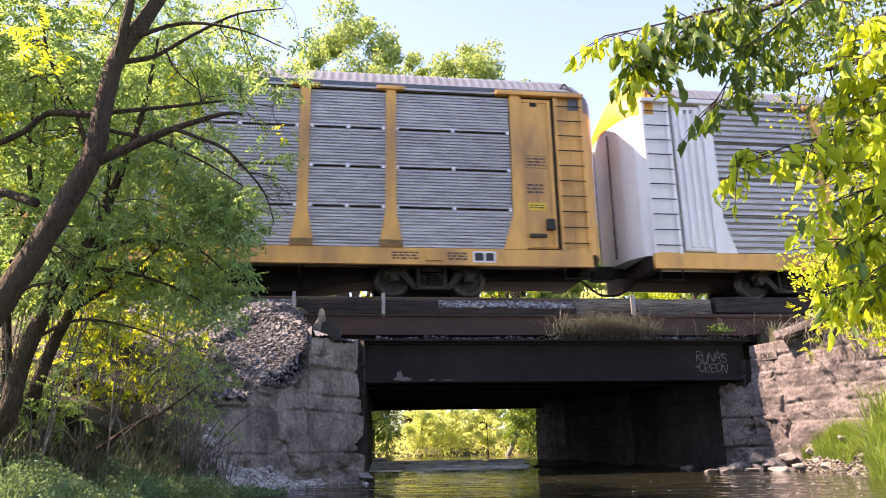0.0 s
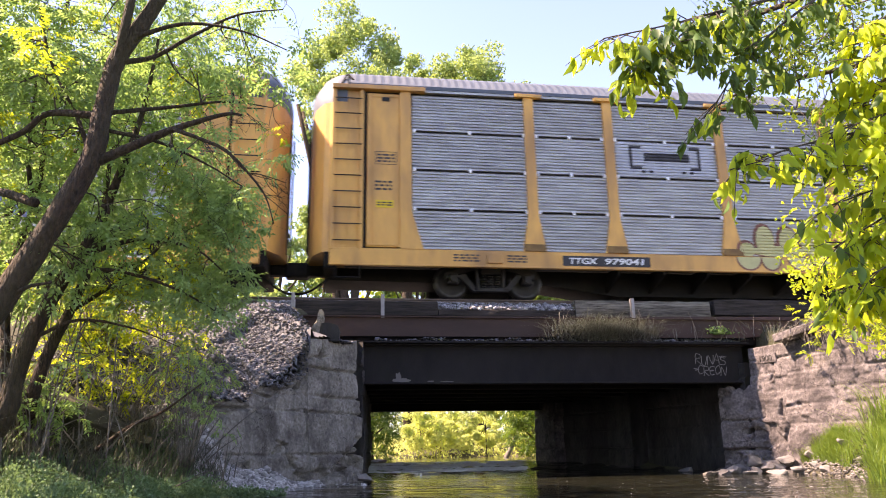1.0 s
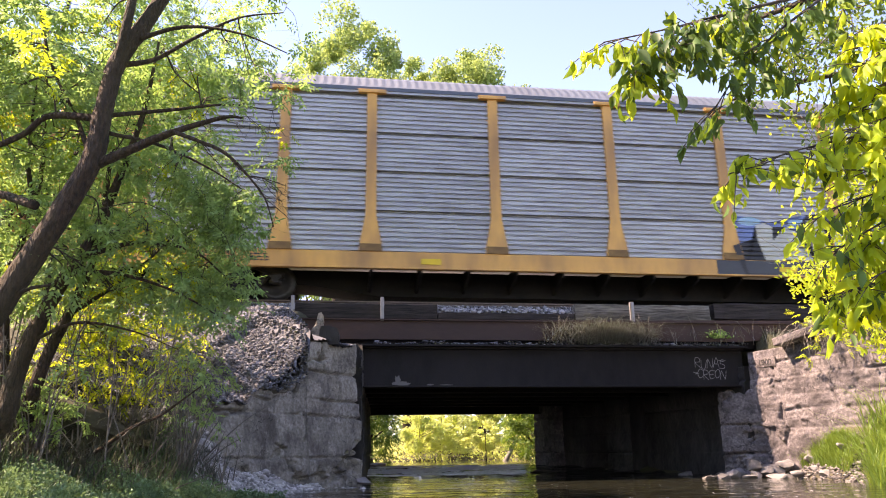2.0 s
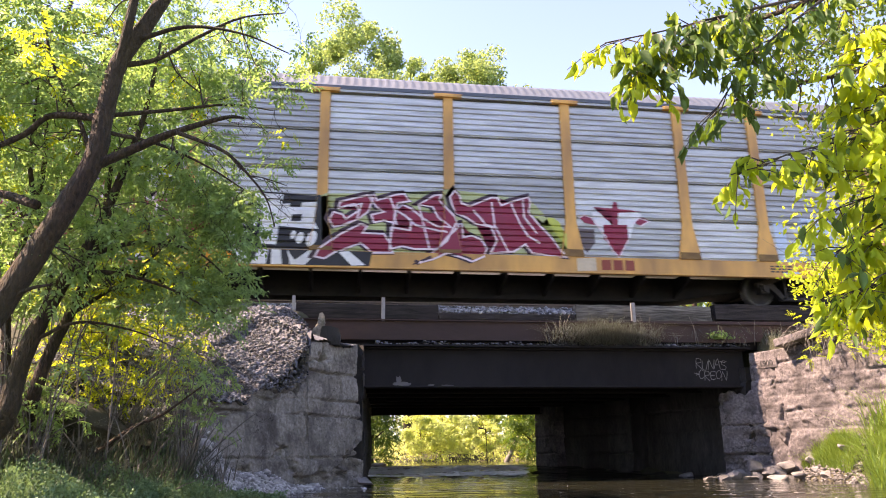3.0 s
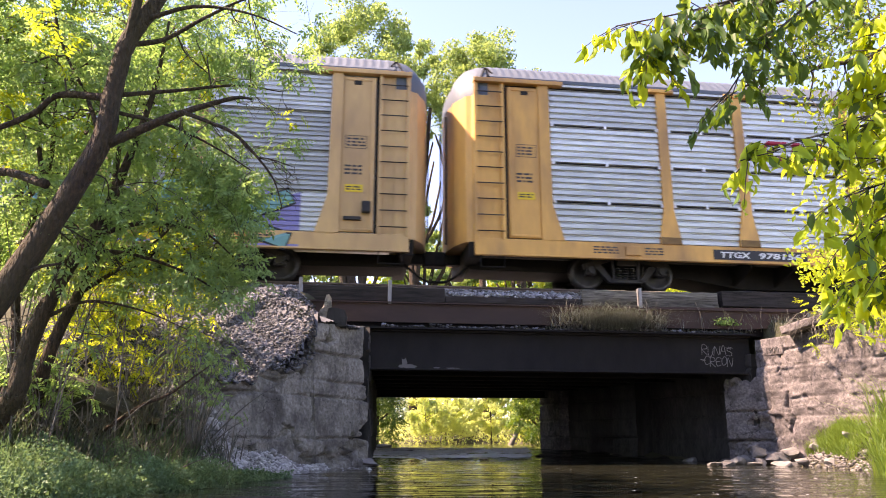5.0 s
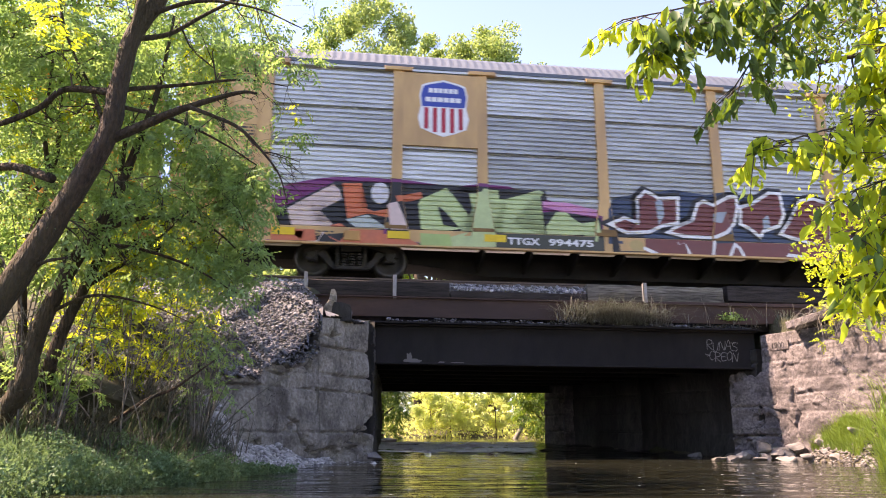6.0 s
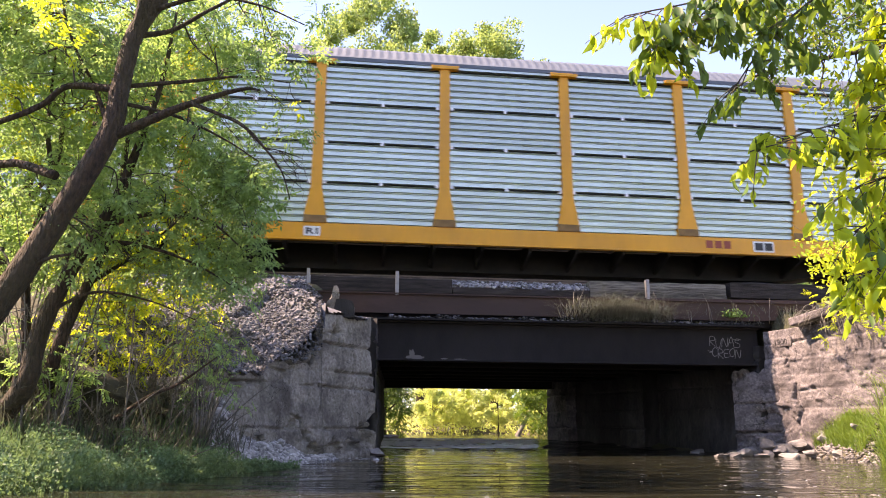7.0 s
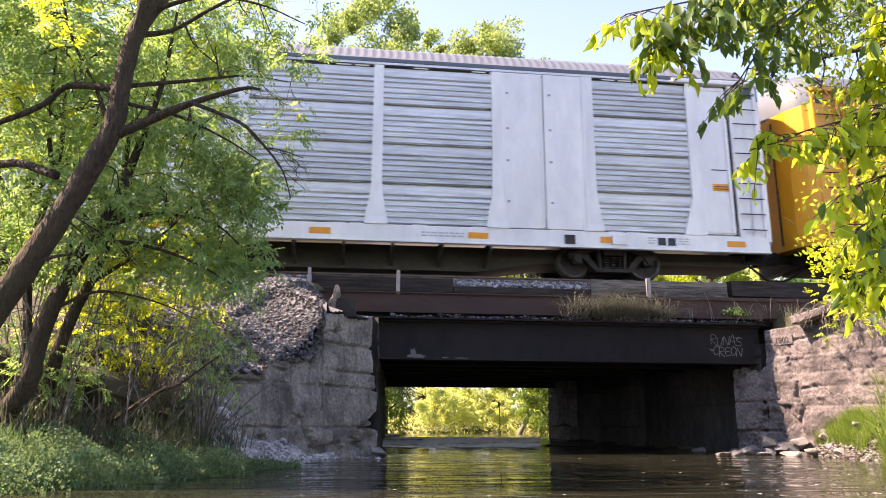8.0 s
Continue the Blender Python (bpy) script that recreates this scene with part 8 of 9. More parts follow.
# leaf colour decides which shrubs look sunlit and which shaded
shrub("shrub", "low shrub with bare grey stems and yellow-lit leaves", -2.9, 10.6, 0.9, 30, 1.2, 0.9, LEAF_LIME, 51, 0.05, 24)
shrub("shrub", "low shrub with bare grey stems and dark leaves", -1.9, 10.2, 0.5, 16, 1.3, 0.55, LEAF_DARK, 52, 0.045, 40)
shrub("shrub", "tangled shrub with thin grey stems on the slope", -2.1, 11.2, 1.1, 16, 1.1, 0.7, LEAF_MID, 53, 0.045, 36)
shrub("shrub", "leafy bank shrub in deep shade", -4.2, 9.8, 0.7, 36, 1.2, 0.9, LEAF_DARK, 54, 0.06, 40)
shrub("shrub", "leafy yellow-green shrub by the track", -3.8, 12.4, 1.9, 36, 1.5, 1.0, LEAF_LIME, 55, 0.06, 60)
shrub("shrub", "shrub with small bright leaves under the trees", -3.4, 9.2, 0.6, 24, 0.8, 0.6, LEAF_MID, 56, 0.05, 30)


def bare_sticks():
    """Dry stems and fallen sticks that hang and lean over the left bank."""
    rng = np.random.default_rng(61)
    out = []
    for _ in range(40):
        x, y = rng.uniform(-3.6, -1.3), rng.uniform(9.2, 11.6)
        z = float(ground_height(x, y))
        l = rng.uniform(0.5, 1.7)
        d = unit((rng.normal(0, .6), rng.normal(0, .3), rng.uniform(0.25, 1.2)))
        out.append(smooth_path([(x, y, z - 0.05, 0.011), (x + d[0] * l * .5, y + d[1] * l * .5, z + d[2] * l * .55, 0.008), (x + d[0] * l, y + d[1] * l, z + d[2] * l * 0.95, 0.003)], 4))
    tagged(tubes("dry_stems", out, DRY_STEM, None, 5), "tangle of dry grey stems on the bank", "stems", kind="stuff")
    log = tubes("fallen_branch", [smooth_path([(-2.85, 9.6, 0.62, 0.026), (-2.45, 9.7, 0.93, 0.022), (-2.15, 9.8, 1.08, 0.017), (-1.7, 9.9, 1.45, 0.008)], 5)], BARK, None, 8)
    tagged(log, "fallen dark branch lying on the bank", "branch")


bare_sticks()


def bare_growth():
    """Leafless twigs at the ends of the low limb, and thin pale saplings between the trunks."""
    rng = np.random.default_rng(66)

    def fork(out, p, d, l, r, depth):
        q = p + d * l
        mid = (p + q) / 2 + rng.normal(0, 0.06 * l, 3)
        out.append([(*p, r), (*mid, r * 0.85), (*q, r * 0.65)])
        if depth:
            for _ in range(rng.integers(2, 4)):
                at = p + (q - p) * rng.uniform(0.35, 1.0)
                fork(out, at, unit(d + rng.normal(0, 0.55, 3) + (0, 0, -0.12)), l * rng.uniform(0.5, 0.8), r * 0.6, depth - 1)
    out = []
    for p in ((-1.26, 7.4, 4.05), (-1.18, 7.3, 3.60), (-0.94, 7.3, 3.36), (-0.8, 7.28, 3.34), (-0.76, 7.3, 3.12), (-1.45, 7.35, 3.74), (-1.0, 7.35, 4.06)):
        for _ in range(2):
            fork(out, np.array(p), unit((0.7, rng.normal(0, 0.4), rng.uniform(-0.9, 0.1))), rng.uniform(0.16, 0.32), 0.0042, 2)
    tagged(tubes("bare_twigs", out, BARK, None, 4), "bare dark twigs hanging from the low limb", "twigs", kind="stuff")
    out = []
    for _ in range(26):
        x, y = rng.uniform(-4.6, -2.3), rng.uniform(8.6, 10.4)
        z = float(ground_height(x, y))
        h = rng.uniform(1.4, 3.9)
        lean = rng.normal(0, 0.14, 2) * h
        path = smooth_path([(x, y, z - 0.1, 0.013), (x + 0.3 * lean[0], y + 0.3 * lean[1], z + 0.5 * h, 0.009), (x + lean[0], y + lean[1], z + h, 0.004)], 5)
        out.append(path)
        for q in path[4::2]:
            fork(out, np.array(q[:3]), unit((rng.normal(0, 0.7), rng.normal(0, 0.4), rng.uniform(0.3, 1.0))), rng.uniform(0.2, 0.5), 0.005, 1)
    tagged(tubes("bare_saplings", out, DRY_STEM, None, 4), "thin pale bare saplings among the trees", "saplings", kind="stuff")


bare_growth()


def earth_scarp():
    """The eroded edge of dark earth under the trees, overhung by its own top."""
    xs = np.linspace(-6.2, -2.3, 90)
    prof = [(-0.55, -0.25), (-0.30, 0.10), (-0.10, 0.35), (-0.02, 0.62), (-0.16, 0.80), (-0.06, 0.92), (0.35, 0.98), (0.95, 0.86), (1.6, 0.45)]
    prof = [q[:2] for q in smooth_path([(a, b, 0, 0) for a, b in prof], 4)]
    V = []
    for x in xs:
        end = float(ramp01((-2.3 - x) / 1.0))
        y0 = 9.95 + 0.18 * math.sin(1.9 * x) + 0.10 * math.sin(4.7 * x + 1)
        for d, h in prof:
            g = noise.noise_vector(Vector((x * 2.1, d * 3, h * 3))) * 0.10 + noise.noise_vector(Vector((x * 7, d * 8, h * 8))) * 0.04
            V.append((x + g.x, y0 + d + g.y, 0.42 + h * (0.35 + 0.65 * end) * (1 + 0.15 * math.sin(2.6 * x)) + g.z))
    n = len(prof)
    F = [(i * n + j, (i + 1) * n + j, (i + 1) * n + j + 1, i * n + j + 1) for i in range(len(xs) - 1) for j in range(n - 1)]
    tagged(mesh_object("earth_scarp", V, F, SOIL, None, True), "dark eroded earth bank under the trees", "earth bank", kind="structure")


earth_scarp()


def bank_growth():
    rng = np.random.default_rng(71)
    n = 13000
    y = rng.uniform(6.6, 11.6, n)
    x = np.interp(y, LEFT_Y, LEFT_X) - rng.uniform(-0.05, 1.0, n) ** 1.0 * 2.6
    z = ground_height(x, y)
    toe = (x - END_L[0]) * 0.798 - (y - END_L[1]) * 0.603
    clear = (toe < 0.95) & (y > 10.75) | (y > 10.3)
    k = (z > -0.10) & (z < 1.1) & ~clear
    tagged(grass_mesh("bank_grass", np.stack([x, y, z - 0.02], 1)[k], 0.30, 0.006, GRASS, 72), "thick green grass on the shaded bank", "grass", kind="stuff")
    n = 34000
    y = rng.uniform(6.4, 11.0, n)
    x = np.interp(y, LEFT_Y, LEFT_X) - rng.uniform(-0.25, 1.3, n)
    clear = ((x - END_L[0]) * 0.798 - (y - END_L[1]) * 0.603 < 1.0) & (y > 10.75) & (x > -2.0)
    x, y = x[~clear], y[~clear]
    n = len(x)
    z = np.maximum(ground_height(x, y), -0.02) + np.interp(y, [9.2, 10.4], [1.0, 0.35]) * rng.random(n) ** 1.3 * (0.20 + 0.18 * np.abs(np.sin(3 * x + 2 * y)))
    tagged(leaf_mesh("bank_weeds", np.stack([x, y, z], 1), 0.034, GRASS, None, 73, 0.6, -0.1), "low bright leafy weeds along the water's edge", "weeds", kind="stuff")
    n = 1700
    y = rng.uniform(8.6, 11.0, n)
    x = np.interp(y, LEFT_Y, LEFT_X) - rng.uniform(0.5, 2.4, n)
    z = ground_height(x, y)
    tagged(grass_mesh("tall_grass", np.stack([x, y, z], 1), 0.55, 0.007, DRY_GRASS, 74, 1.1), "tall drooping grass below the trees", "grass", kind="stuff")
    # right shore
    n = 9000
    y = 12.2 + 2.4 * rng.random(n)
    x = np.interp(y, RIGHT_Y, RIGHT_X) + rng.uniform(0.24, 0.62, n)
    k = rng.random(n) < 0.35 + 0.65 * np.sin(3.2 * y + 1.0) ** 2
    x, y = x[k], y[k]
    tagged(grass_mesh("shore_grass", np.stack([x, y, ground_height(x, y) - 0.03], 1), 0.27, 0.006, SHORE_GREEN, 75, 0.5), "bright green grass tufts on the stony shore", "grass", kind="stuff")
    n = 1900
    y = rng.uniform(10.3, 12.3, n)
    x = y * rng.uniform(0.765, 0.88, n)
    z = ground_height(x, y)
    tagged(grass_mesh("reed_grass", np.stack([x, y, z - 0.02], 1), 0.90, 0.009, SHORE_GREEN, 76, 0.7), "tall sunlit pale green reeds on the shore", "reeds", kind="stuff")
    # dry growth on the earth behind the stone wall
    n = 2600
    x, y = rng.uniform(8.9, 11.0, n), rng.uniform(12.6, 15.1, n)
    z = ground_height(x, y)
    k = z > 2.2
    tagged(grass_mesh("wall_top_grass", np.stack([x, y, z - 0.02], 1)[k], 0.26, 0.006, DRY_GRASS, 81, 0.9), "dry brown grass on the earth behind the wall", "grass", kind="stuff")
    # tufts over the edge beam
    n = 2600
    x = np.concatenate([5.65 + rng.uniform(-1, 1, n) * rng.uniform(0.3, 1.35, n), rng.uniform(4.3, 9.3, 120)])
    y = np.where(rng.random(len(x)) < 0.5, 15.0, 15.06) + rng.normal(0, 0.02, len(x))
    z = np.where(rng.random(len(x)) < 0.6, 2.80, 2.96) + rng.uniform(-0.05, 0.10, len(x))
    pts = np.stack([x, y - 0.03, z], 1)
    order = rng.permutation(len(pts))
    for k, (h, lean) in enumerate(((0.18, 3.2), (0.32, 2.8), (0.26, 2.0), (0.36, 1.6), (0.44, 1.2), (0.24, 2.4))):
        tagged(grass_mesh("beam_grass", pts[order[k::6]], h, 0.0042, (STRAW, DRY_GRASS, STRAW)[k % 3], 77 + k, lean), "dry grey grass tuft draped over the beam ledge", "grass", kind="stuff")
    stalks = []
    for _ in range(24):
        x = rng.uniform(4.4, 10.0)
        l = rng.uniform(0.25, 0.75)
        lean = rng.normal(0, 0.22)
        stalks.append(smooth_path([(x, 15.02, 2.78, 0.006), (x + 0.4 * lean * l, 15.0, 2.80 + 0.55 * l, 0.005), (x + lean * l, 14.97, 2.80 + l, 0.0025)], 3))
    tagged(tubes("dry_stalks", stalks, DRY_STEM, None, 4), "thin dry weed stalks standing along the beam", "stalks", kind="stuff")
    n = 260
    x = rng.normal(8.35, 0.12, n)
    pts = np.stack([x, np.full(n, 15.03) + rng.normal(0, 0.04, n), 2.92 + np.abs(rng.normal(0, 0.07, n))], 1)
    tagged(leaf_mesh("beam_weed", pts, 0.06, LEAF_MID, None, 78), "small green weed growing on the beam ledge", "weed", kind="stuff")
    # creeping growth on the girder ledge
    n = 800
    x = rng.uniform(4.2, 9.0, n)
    pts = np.stack([x, rng.uniform(15.0, 15.2, n), 2.75 + 0.07 * rng.random(n)], 1)
    tagged(leaf_mesh("ledge_moss", pts, 0.035, DRY_GRASS, None, 79), "dry moss and litter along the girder ledge", "moss", kind="stuff")


bank_growth()


# the broad-leaved tree whose boughs hang in from the right
def hanging_boughs():
    rng = np.random.default_rng(81)
    t = tagged(empty("broad_leaved_tree", (4.6, 3.4, 0.3)), "tree with large bright pointed leaves hanging over the river", "tree")
    off = Vector((4.6, 3.4, 0.3))
    limbs = [
        [(4.6, 3.4, 0.3, 0.14), (4.55, 3.4, 2.0, 0.12), (4.4, 3.3, 3.4, 0.10), (4.0, 3.2, 4.6, 0.06)],
        # upper boughs
        [(4.45, 3.3, 3.0, 0.06), (3.6, 3.1, 3.10, 0.035), (2.7, 2.95, 2.90, 0.022), (1.9, 2.85, 2.62, 0.013), (1.50, 2.8, 2.46, 0.008), (1.16, 2.8, 2.36, 0.004)],
        [(2.0, 2.86, 2.66, 0.010), (1.65, 2.82, 2.50, 0.008), (1.42, 2.8, 2.30, 0.006), (1.28, 2.8, 2.24, 0.004)],
        [(2.4, 2.90, 2.78, 0.014), (2.05, 2.85, 2.5, 0.010), (1.80, 2.8, 2.25, 0.007), (1.66, 2.8, 2.06, 0.004)],
        # middle boughs
        [(4.5, 3.35, 2.4, 0.05), (3.6, 3.0, 2.3, 0.028), (2.9, 2.85, 2.1, 0.018), (2.35, 2.8, 1.96, 0.011), (2.0, 2.78, 1.86, 0.007), (1.68, 2.78, 1.74, 0.004)],
        [(3.4, 3.0, 2.25, 0.02), (2.9, 2.9, 2.35, 0.013), (2.55, 2.85, 2.25, 0.008), (2.25, 2.8, 2.12, 0.004)],
        # right-hand mass
        [(4.5, 3.35, 1.9, 0.05), (3.4, 3.0, 1.85, 0.024), (2.8, 2.85, 1.75, 0.015), (2.4, 2.8, 1.55, 0.009), (2.12, 2.78, 1.40, 0.005)],
        [(3.4, 3.0, 1.85, 0.02), (2.9, 2.85, 1.55, 0.013), (2.5, 2.8, 1.32, 0.008), (2.32, 2.8, 1.27, 0.005), (2.12, 2.8, 1.20, 0.004)],
        [(3.4, 2.9, 2.2, 0.016), (2.95, 2.75, 2.05, 0.012), (2.6, 2.7, 1.9, 0.008), (2.3, 2.7, 1.72, 0.004)],
        [(3.4, 2.9, 1.7, 0.016), (2.95, 2.8, 1.4, 0.012), (2.6, 2.75, 1.28, 0.008), (2.38, 2.7, 1.18, 0.004)],
    ]
    for k, z in enumerate(np.linspace(1.29, 2.4, 8)):
        e = np.interp(z, [0.98, 1.3, 1.8, 2.4], [2.08, 2.20, 2.16, 2.36]) + 0.10 * math.sin(2.7 * k)
        limbs.append([(3.4, 3.0, z + 0.35, 0.014), (2.95, 2.85, z + 0.28, 0.010), (2.55, 2.65 + 0.04 * (k % 3), z + 0.13, 0.007), (e, 2.68 + 0.05 * (k % 3), z - 0.03, 0.004)])
    limbs = limbs[:1] + [[(x, y, z, max(0.003, 0.55 * r)) for x, y, z, r in l] for l in limbs[1:]]
    paths = [smooth_path(l, 7) for l in limbs]
    obs = [tubes("trunk" if k == 0 else "bough", [p], BARK if k == 0 else TWIG, t, 8, 0.05, seed=k) for k, p in enumerate(paths)]
    pts, dirs, stalks, sunny = [], [], [], []
    for k, p in enumerate(paths[1:]):
        for q, q2 in zip(p, p[1:]):
            if q[0] > 3.1:
                continue
            for _ in range(2 if k > 4 or k < 3 and q[0] < 1.5 else rng.integers(1, 3)):
                a = q[:3] + (q2[:3] - q[:3]) * rng.random()
                out = unit(rng.normal(0, 1, 3) * (1, 0.9, 0.5) + (-0.3, 0, -0.45))
                l = rng.uniform(0.10, 0.24)
                end = a + out * l + (0, 0, -0.04)
                stalks.append([(*a, 0.0030), (*((a + end) / 2 + (0, 0, 0.012)), 0.0022), (*end, 0.0012)])
                n = rng.integers(5, 8)
                for j in range(n):
                    c = a + (end - a) * (0.3 + 0.75 * j / n) + rng.normal(0, 0.012, 3)
                    dd = unit(out * 0.45 + rng.normal(0, 0.33, 3) + (0, 0, -1.0))
                    pts.append(c + dd * 0.04)
                    dirs.append(dd)
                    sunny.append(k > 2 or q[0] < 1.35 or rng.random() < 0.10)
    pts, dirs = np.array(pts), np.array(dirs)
    # sunlit and shaded leaves of the same boughs get separate colours
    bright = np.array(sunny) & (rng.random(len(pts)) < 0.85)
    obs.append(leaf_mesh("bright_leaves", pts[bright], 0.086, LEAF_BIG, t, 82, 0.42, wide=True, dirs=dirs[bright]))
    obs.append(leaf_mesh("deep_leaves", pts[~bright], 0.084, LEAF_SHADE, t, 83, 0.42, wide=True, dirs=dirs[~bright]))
    obs.append(tubes("leaf_stalk_growth", stalks, TWIG, t, 4))
    # the crown higher up and further back, mostly in the shade-dark leaf colour
    crown_limbs = [[(4.4, 3.35, 3.3, 0.05), (3.9, 4.2, 3.9, 0.035), (3.5, 5.0, 4.1, 0.02), (3.2, 5.3, 4.1, 0.01)],
                   [(4.45, 3.35, 3.1, 0.05), (4.6, 4.4, 3.5, 0.035), (4.2, 5.2, 3.7, 0.022), (3.5, 5.5, 3.6, 0.012), (3.2, 5.6, 3.4, 0.006)],
                   [(4.6, 4.4, 3.4, 0.04), (5.0, 5.0, 3.1, 0.025), (4.6, 5.4, 2.7, 0.012)]]
    crown_paths = [smooth_path(l, 6) for l in crown_limbs]
    obs += [tubes("bough", [p], BARK, t, 7, 0.05, seed=20 + k) for k, p in enumerate(crown_paths)]
    cl = scatter_clumps(110, 84, ((2.6, 5.6), (4.4, 5.8), (2.95, 4.7)), lambda x, y, z, q: np.interp(z, [2.9, 3.4, 4.2, 4.7], [0.76, 0.64, 0.57, 0.55]) < x / y < 1.0 and q < 0.9, (0.14, 0.30))
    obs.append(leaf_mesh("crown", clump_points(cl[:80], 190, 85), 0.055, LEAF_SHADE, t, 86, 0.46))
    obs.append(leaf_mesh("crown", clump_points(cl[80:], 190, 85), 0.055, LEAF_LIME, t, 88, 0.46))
    obs.append(tubes("twig_growth", twig_paths(cl, crown_paths, 87, 0.010), TWIG, t, 4))
    # fine growth behind the large leaves, in the sun-bright leaf colour
    cl = scatter_clumps(80, 89, ((3.2, 5.2), (4.6, 5.5), (1.35, 3.1)), lambda x, y, z, q: np.interp(z, [1.35, 2.0, 3.1], [0.76, 0.70, 0.76]) < x / y < 0.98, (0.14, 0.28))
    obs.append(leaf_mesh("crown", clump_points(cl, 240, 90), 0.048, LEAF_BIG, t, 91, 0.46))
    obs.append(tubes("twig_growth", twig_paths(cl, [paths[0]] + crown_paths, 92, 0.008), TWIG, t, 4))
    for o in obs:
        o.location = -off
    return t


hanging_boughs()
bush = scatter_clumps(60, 91, ((9.6, 12.6), (9.2, 13.4), (2.0, 4.2)), lambda x, y, z, q: x > 10.1 + 0.25 * (14 - y) * 0.4 and q < 0.9, (0.22, 0.45))
leafy_tree("bank_bush", "yellow-green bush on top of the stone wall", [[(11.2, 11.5, 1.6, 0.05), (11.1, 11.6, 2.6, 0.035), (11.0, 11.7, 3.8, 0.015)], [(11.2, 11.5, 1.7, 0.03), (10.6, 12.0, 2.6, 0.015), (10.2, 12.4, 3.2, 0.006)]],
           [(bush[:40], LEAF_LIME), (bush[40:], LEAF_SUNLIT)], 92, 0.01, "bush", 0.06, 190)


# ---------------------------------------------------------------- woods beyond the track
def far_tree(x, y, z, h, r, mat, seed, stems=1, size=0.28, n=26, per=150, label="tall leafy tree behind the railway", low=0.42):
    rng = np.random.default_rng(seed)
    limbs, cl = [], []
    for s in range(stems):
        a = rng.uniform(0, 6.28)
        lean = 0.12 * h * (0.4 if stems == 1 else 1)
        limbs.append([(x + 0.4 * s, y, z - 0.3, 0.010 * h), (x + 0.3 * lean * math.cos(a) + 0.4 * s, y, z + 0.35 * h, 0.008 * h), (x + lean * math.cos(a) + 0.3 * s, y + lean * math.sin(a), z + 0.72 * h, 0.004 * h)])
    for k in range(7):
        b = limbs[k % stems]
        f = rng.uniform(0.35, 0.75)
        p = np.array(b[1][:3]) + (np.array(b[2][:3]) - np.array(b[1][:3])) * (f - 0.3)
        a = rng.uniform(0, 6.28)
        limbs.append([(*p, 0.005 * h), (*(p + (0.45 * r * math.cos(a), 0.45 * r * math.sin(a), 0.08 * h)), 0.0035 * h), (*(p + (0.8 * r * math.cos(a), 0.8 * r * math.sin(a), 0.2 * h)), 0.002 * h)])
    for k in range(n):
        v = rng.normal(size=3)
        v /= np.linalg.norm(v)
        v *= rng.uniform(0.45, 1.0)
        zz = z + h * (low + (1 - low) * 0.5 * (1 + v[2]))
        w = r * (0.55 + 0.5 * math.sin(math.pi * min(1, max(0.05, (zz - z) / h - low + 0.12) / (1.1 - low))))
        cl.append((x + v[0] * w, y + v[1] * w, zz, rng.uniform(0.14, 0.36) * r * 0.9))
    t = tagged(empty("tree", (x, y, z)), label, "tree", "trees beyond the railway")
    off = Vector((x, y, z))
    obs = [tubes("trunk" if k < stems else "branch", [smooth_path(l, 5)], BARK, t, 7, 0.04, seed=k) for k, l in enumerate(limbs)]
    pts = []
    rr = np.random.default_rng(seed + 1)
    for cx, cy, cz, cr in cl:
        m = int(per * rr.uniform(0.6, 1.3))
        q = rr.normal(size=(m, 3))
        q /= np.linalg.norm(q, axis=1, keepdims=True)
        q *= cr * (0.3 + 0.75 * rr.random((m, 1)) ** 0.7)
        q[:, 2] *= 0.75
        pts.append(q + (cx, cy, cz))
    obs.append(leaf_mesh("crown", np.concatenate(pts), size, mat, t, seed + 2, 0.6, 0.1))
    for o in obs:
        o.location = -off
    return t


far_tree(0.2, 38, 1.0, 24.8, 3.6, LEAF_FAR, 201, 3, low=0.62, n=90, per=210, size=0.20)
far_tree(7.9, 40, 1.0, 24.4, 3.2, LEAF_FAR, 202, 1, low=0.62, n=90, per=210, size=0.20)
far_tree(4.0, 42, 1.0, 25.0, 2.6, LEAF_FAR, 203, 2, low=0.62, n=60, per=200, size=0.20)
far_tree(11.2, 43, 1.0, 23.6, 1.9, LEAF_MID, 204, 1, low=0.6, n=40, per=200)
for k, (x, y, h, r) in enumerate([(-5.5, 34, 8, 2.4), (-10.5, 31, 9, 3), (-16, 33, 11, 4), (-23, 36, 15, 5), (17.5, 34, 15, 3.4), (22, 32, 15, 4), (27, 35, 17, 4), (33, 38, 17, 5), (-32, 40, 22, 6)]):
    far_tree(x, y, 1.6, h, r, (LEAF_FAR, LEAF_LIME, LEAF_MID)[k % 3], 210 + k, 1 + k % 2, 0.28, 26, 130, low=0.25)
for k in range(20):
    x = -14 + 2.1 * k
    if -0.8 < x < 11.2:
        continue
    far_tree(x, 28.8 + 0.9 * math.sin(k * 2.3), 1.6, 6.4 + 1.0 * math.sin(k * 1.7), 1.8, (LEAF_SUNLIT, LEAF_LIME, LEAF_FAR)[k % 3], 240 + k, 2, 0.16, 16, 110, "sunlit bushy sapling beside the track", 0.15)
for k in range(11):
    far_tree(-11 + 3.1 * k, 48 + 2.5 * math.sin(k * 2.4), 0.8, 18.5 + 1.6 * math.sin(k * 1.9), 2.6, (LEAF_FAR, LEAF_MID, LEAF_FAR)[k % 3], 400 + k, 2, 0.24, 60, 150, "slim leafy tree in the wood behind the railway", 0.12)
# seen through the bridge opening; dark leaf colours carry the shade, pale ones the sun
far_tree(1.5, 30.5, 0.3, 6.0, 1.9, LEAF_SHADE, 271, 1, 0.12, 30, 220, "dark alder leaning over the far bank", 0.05)
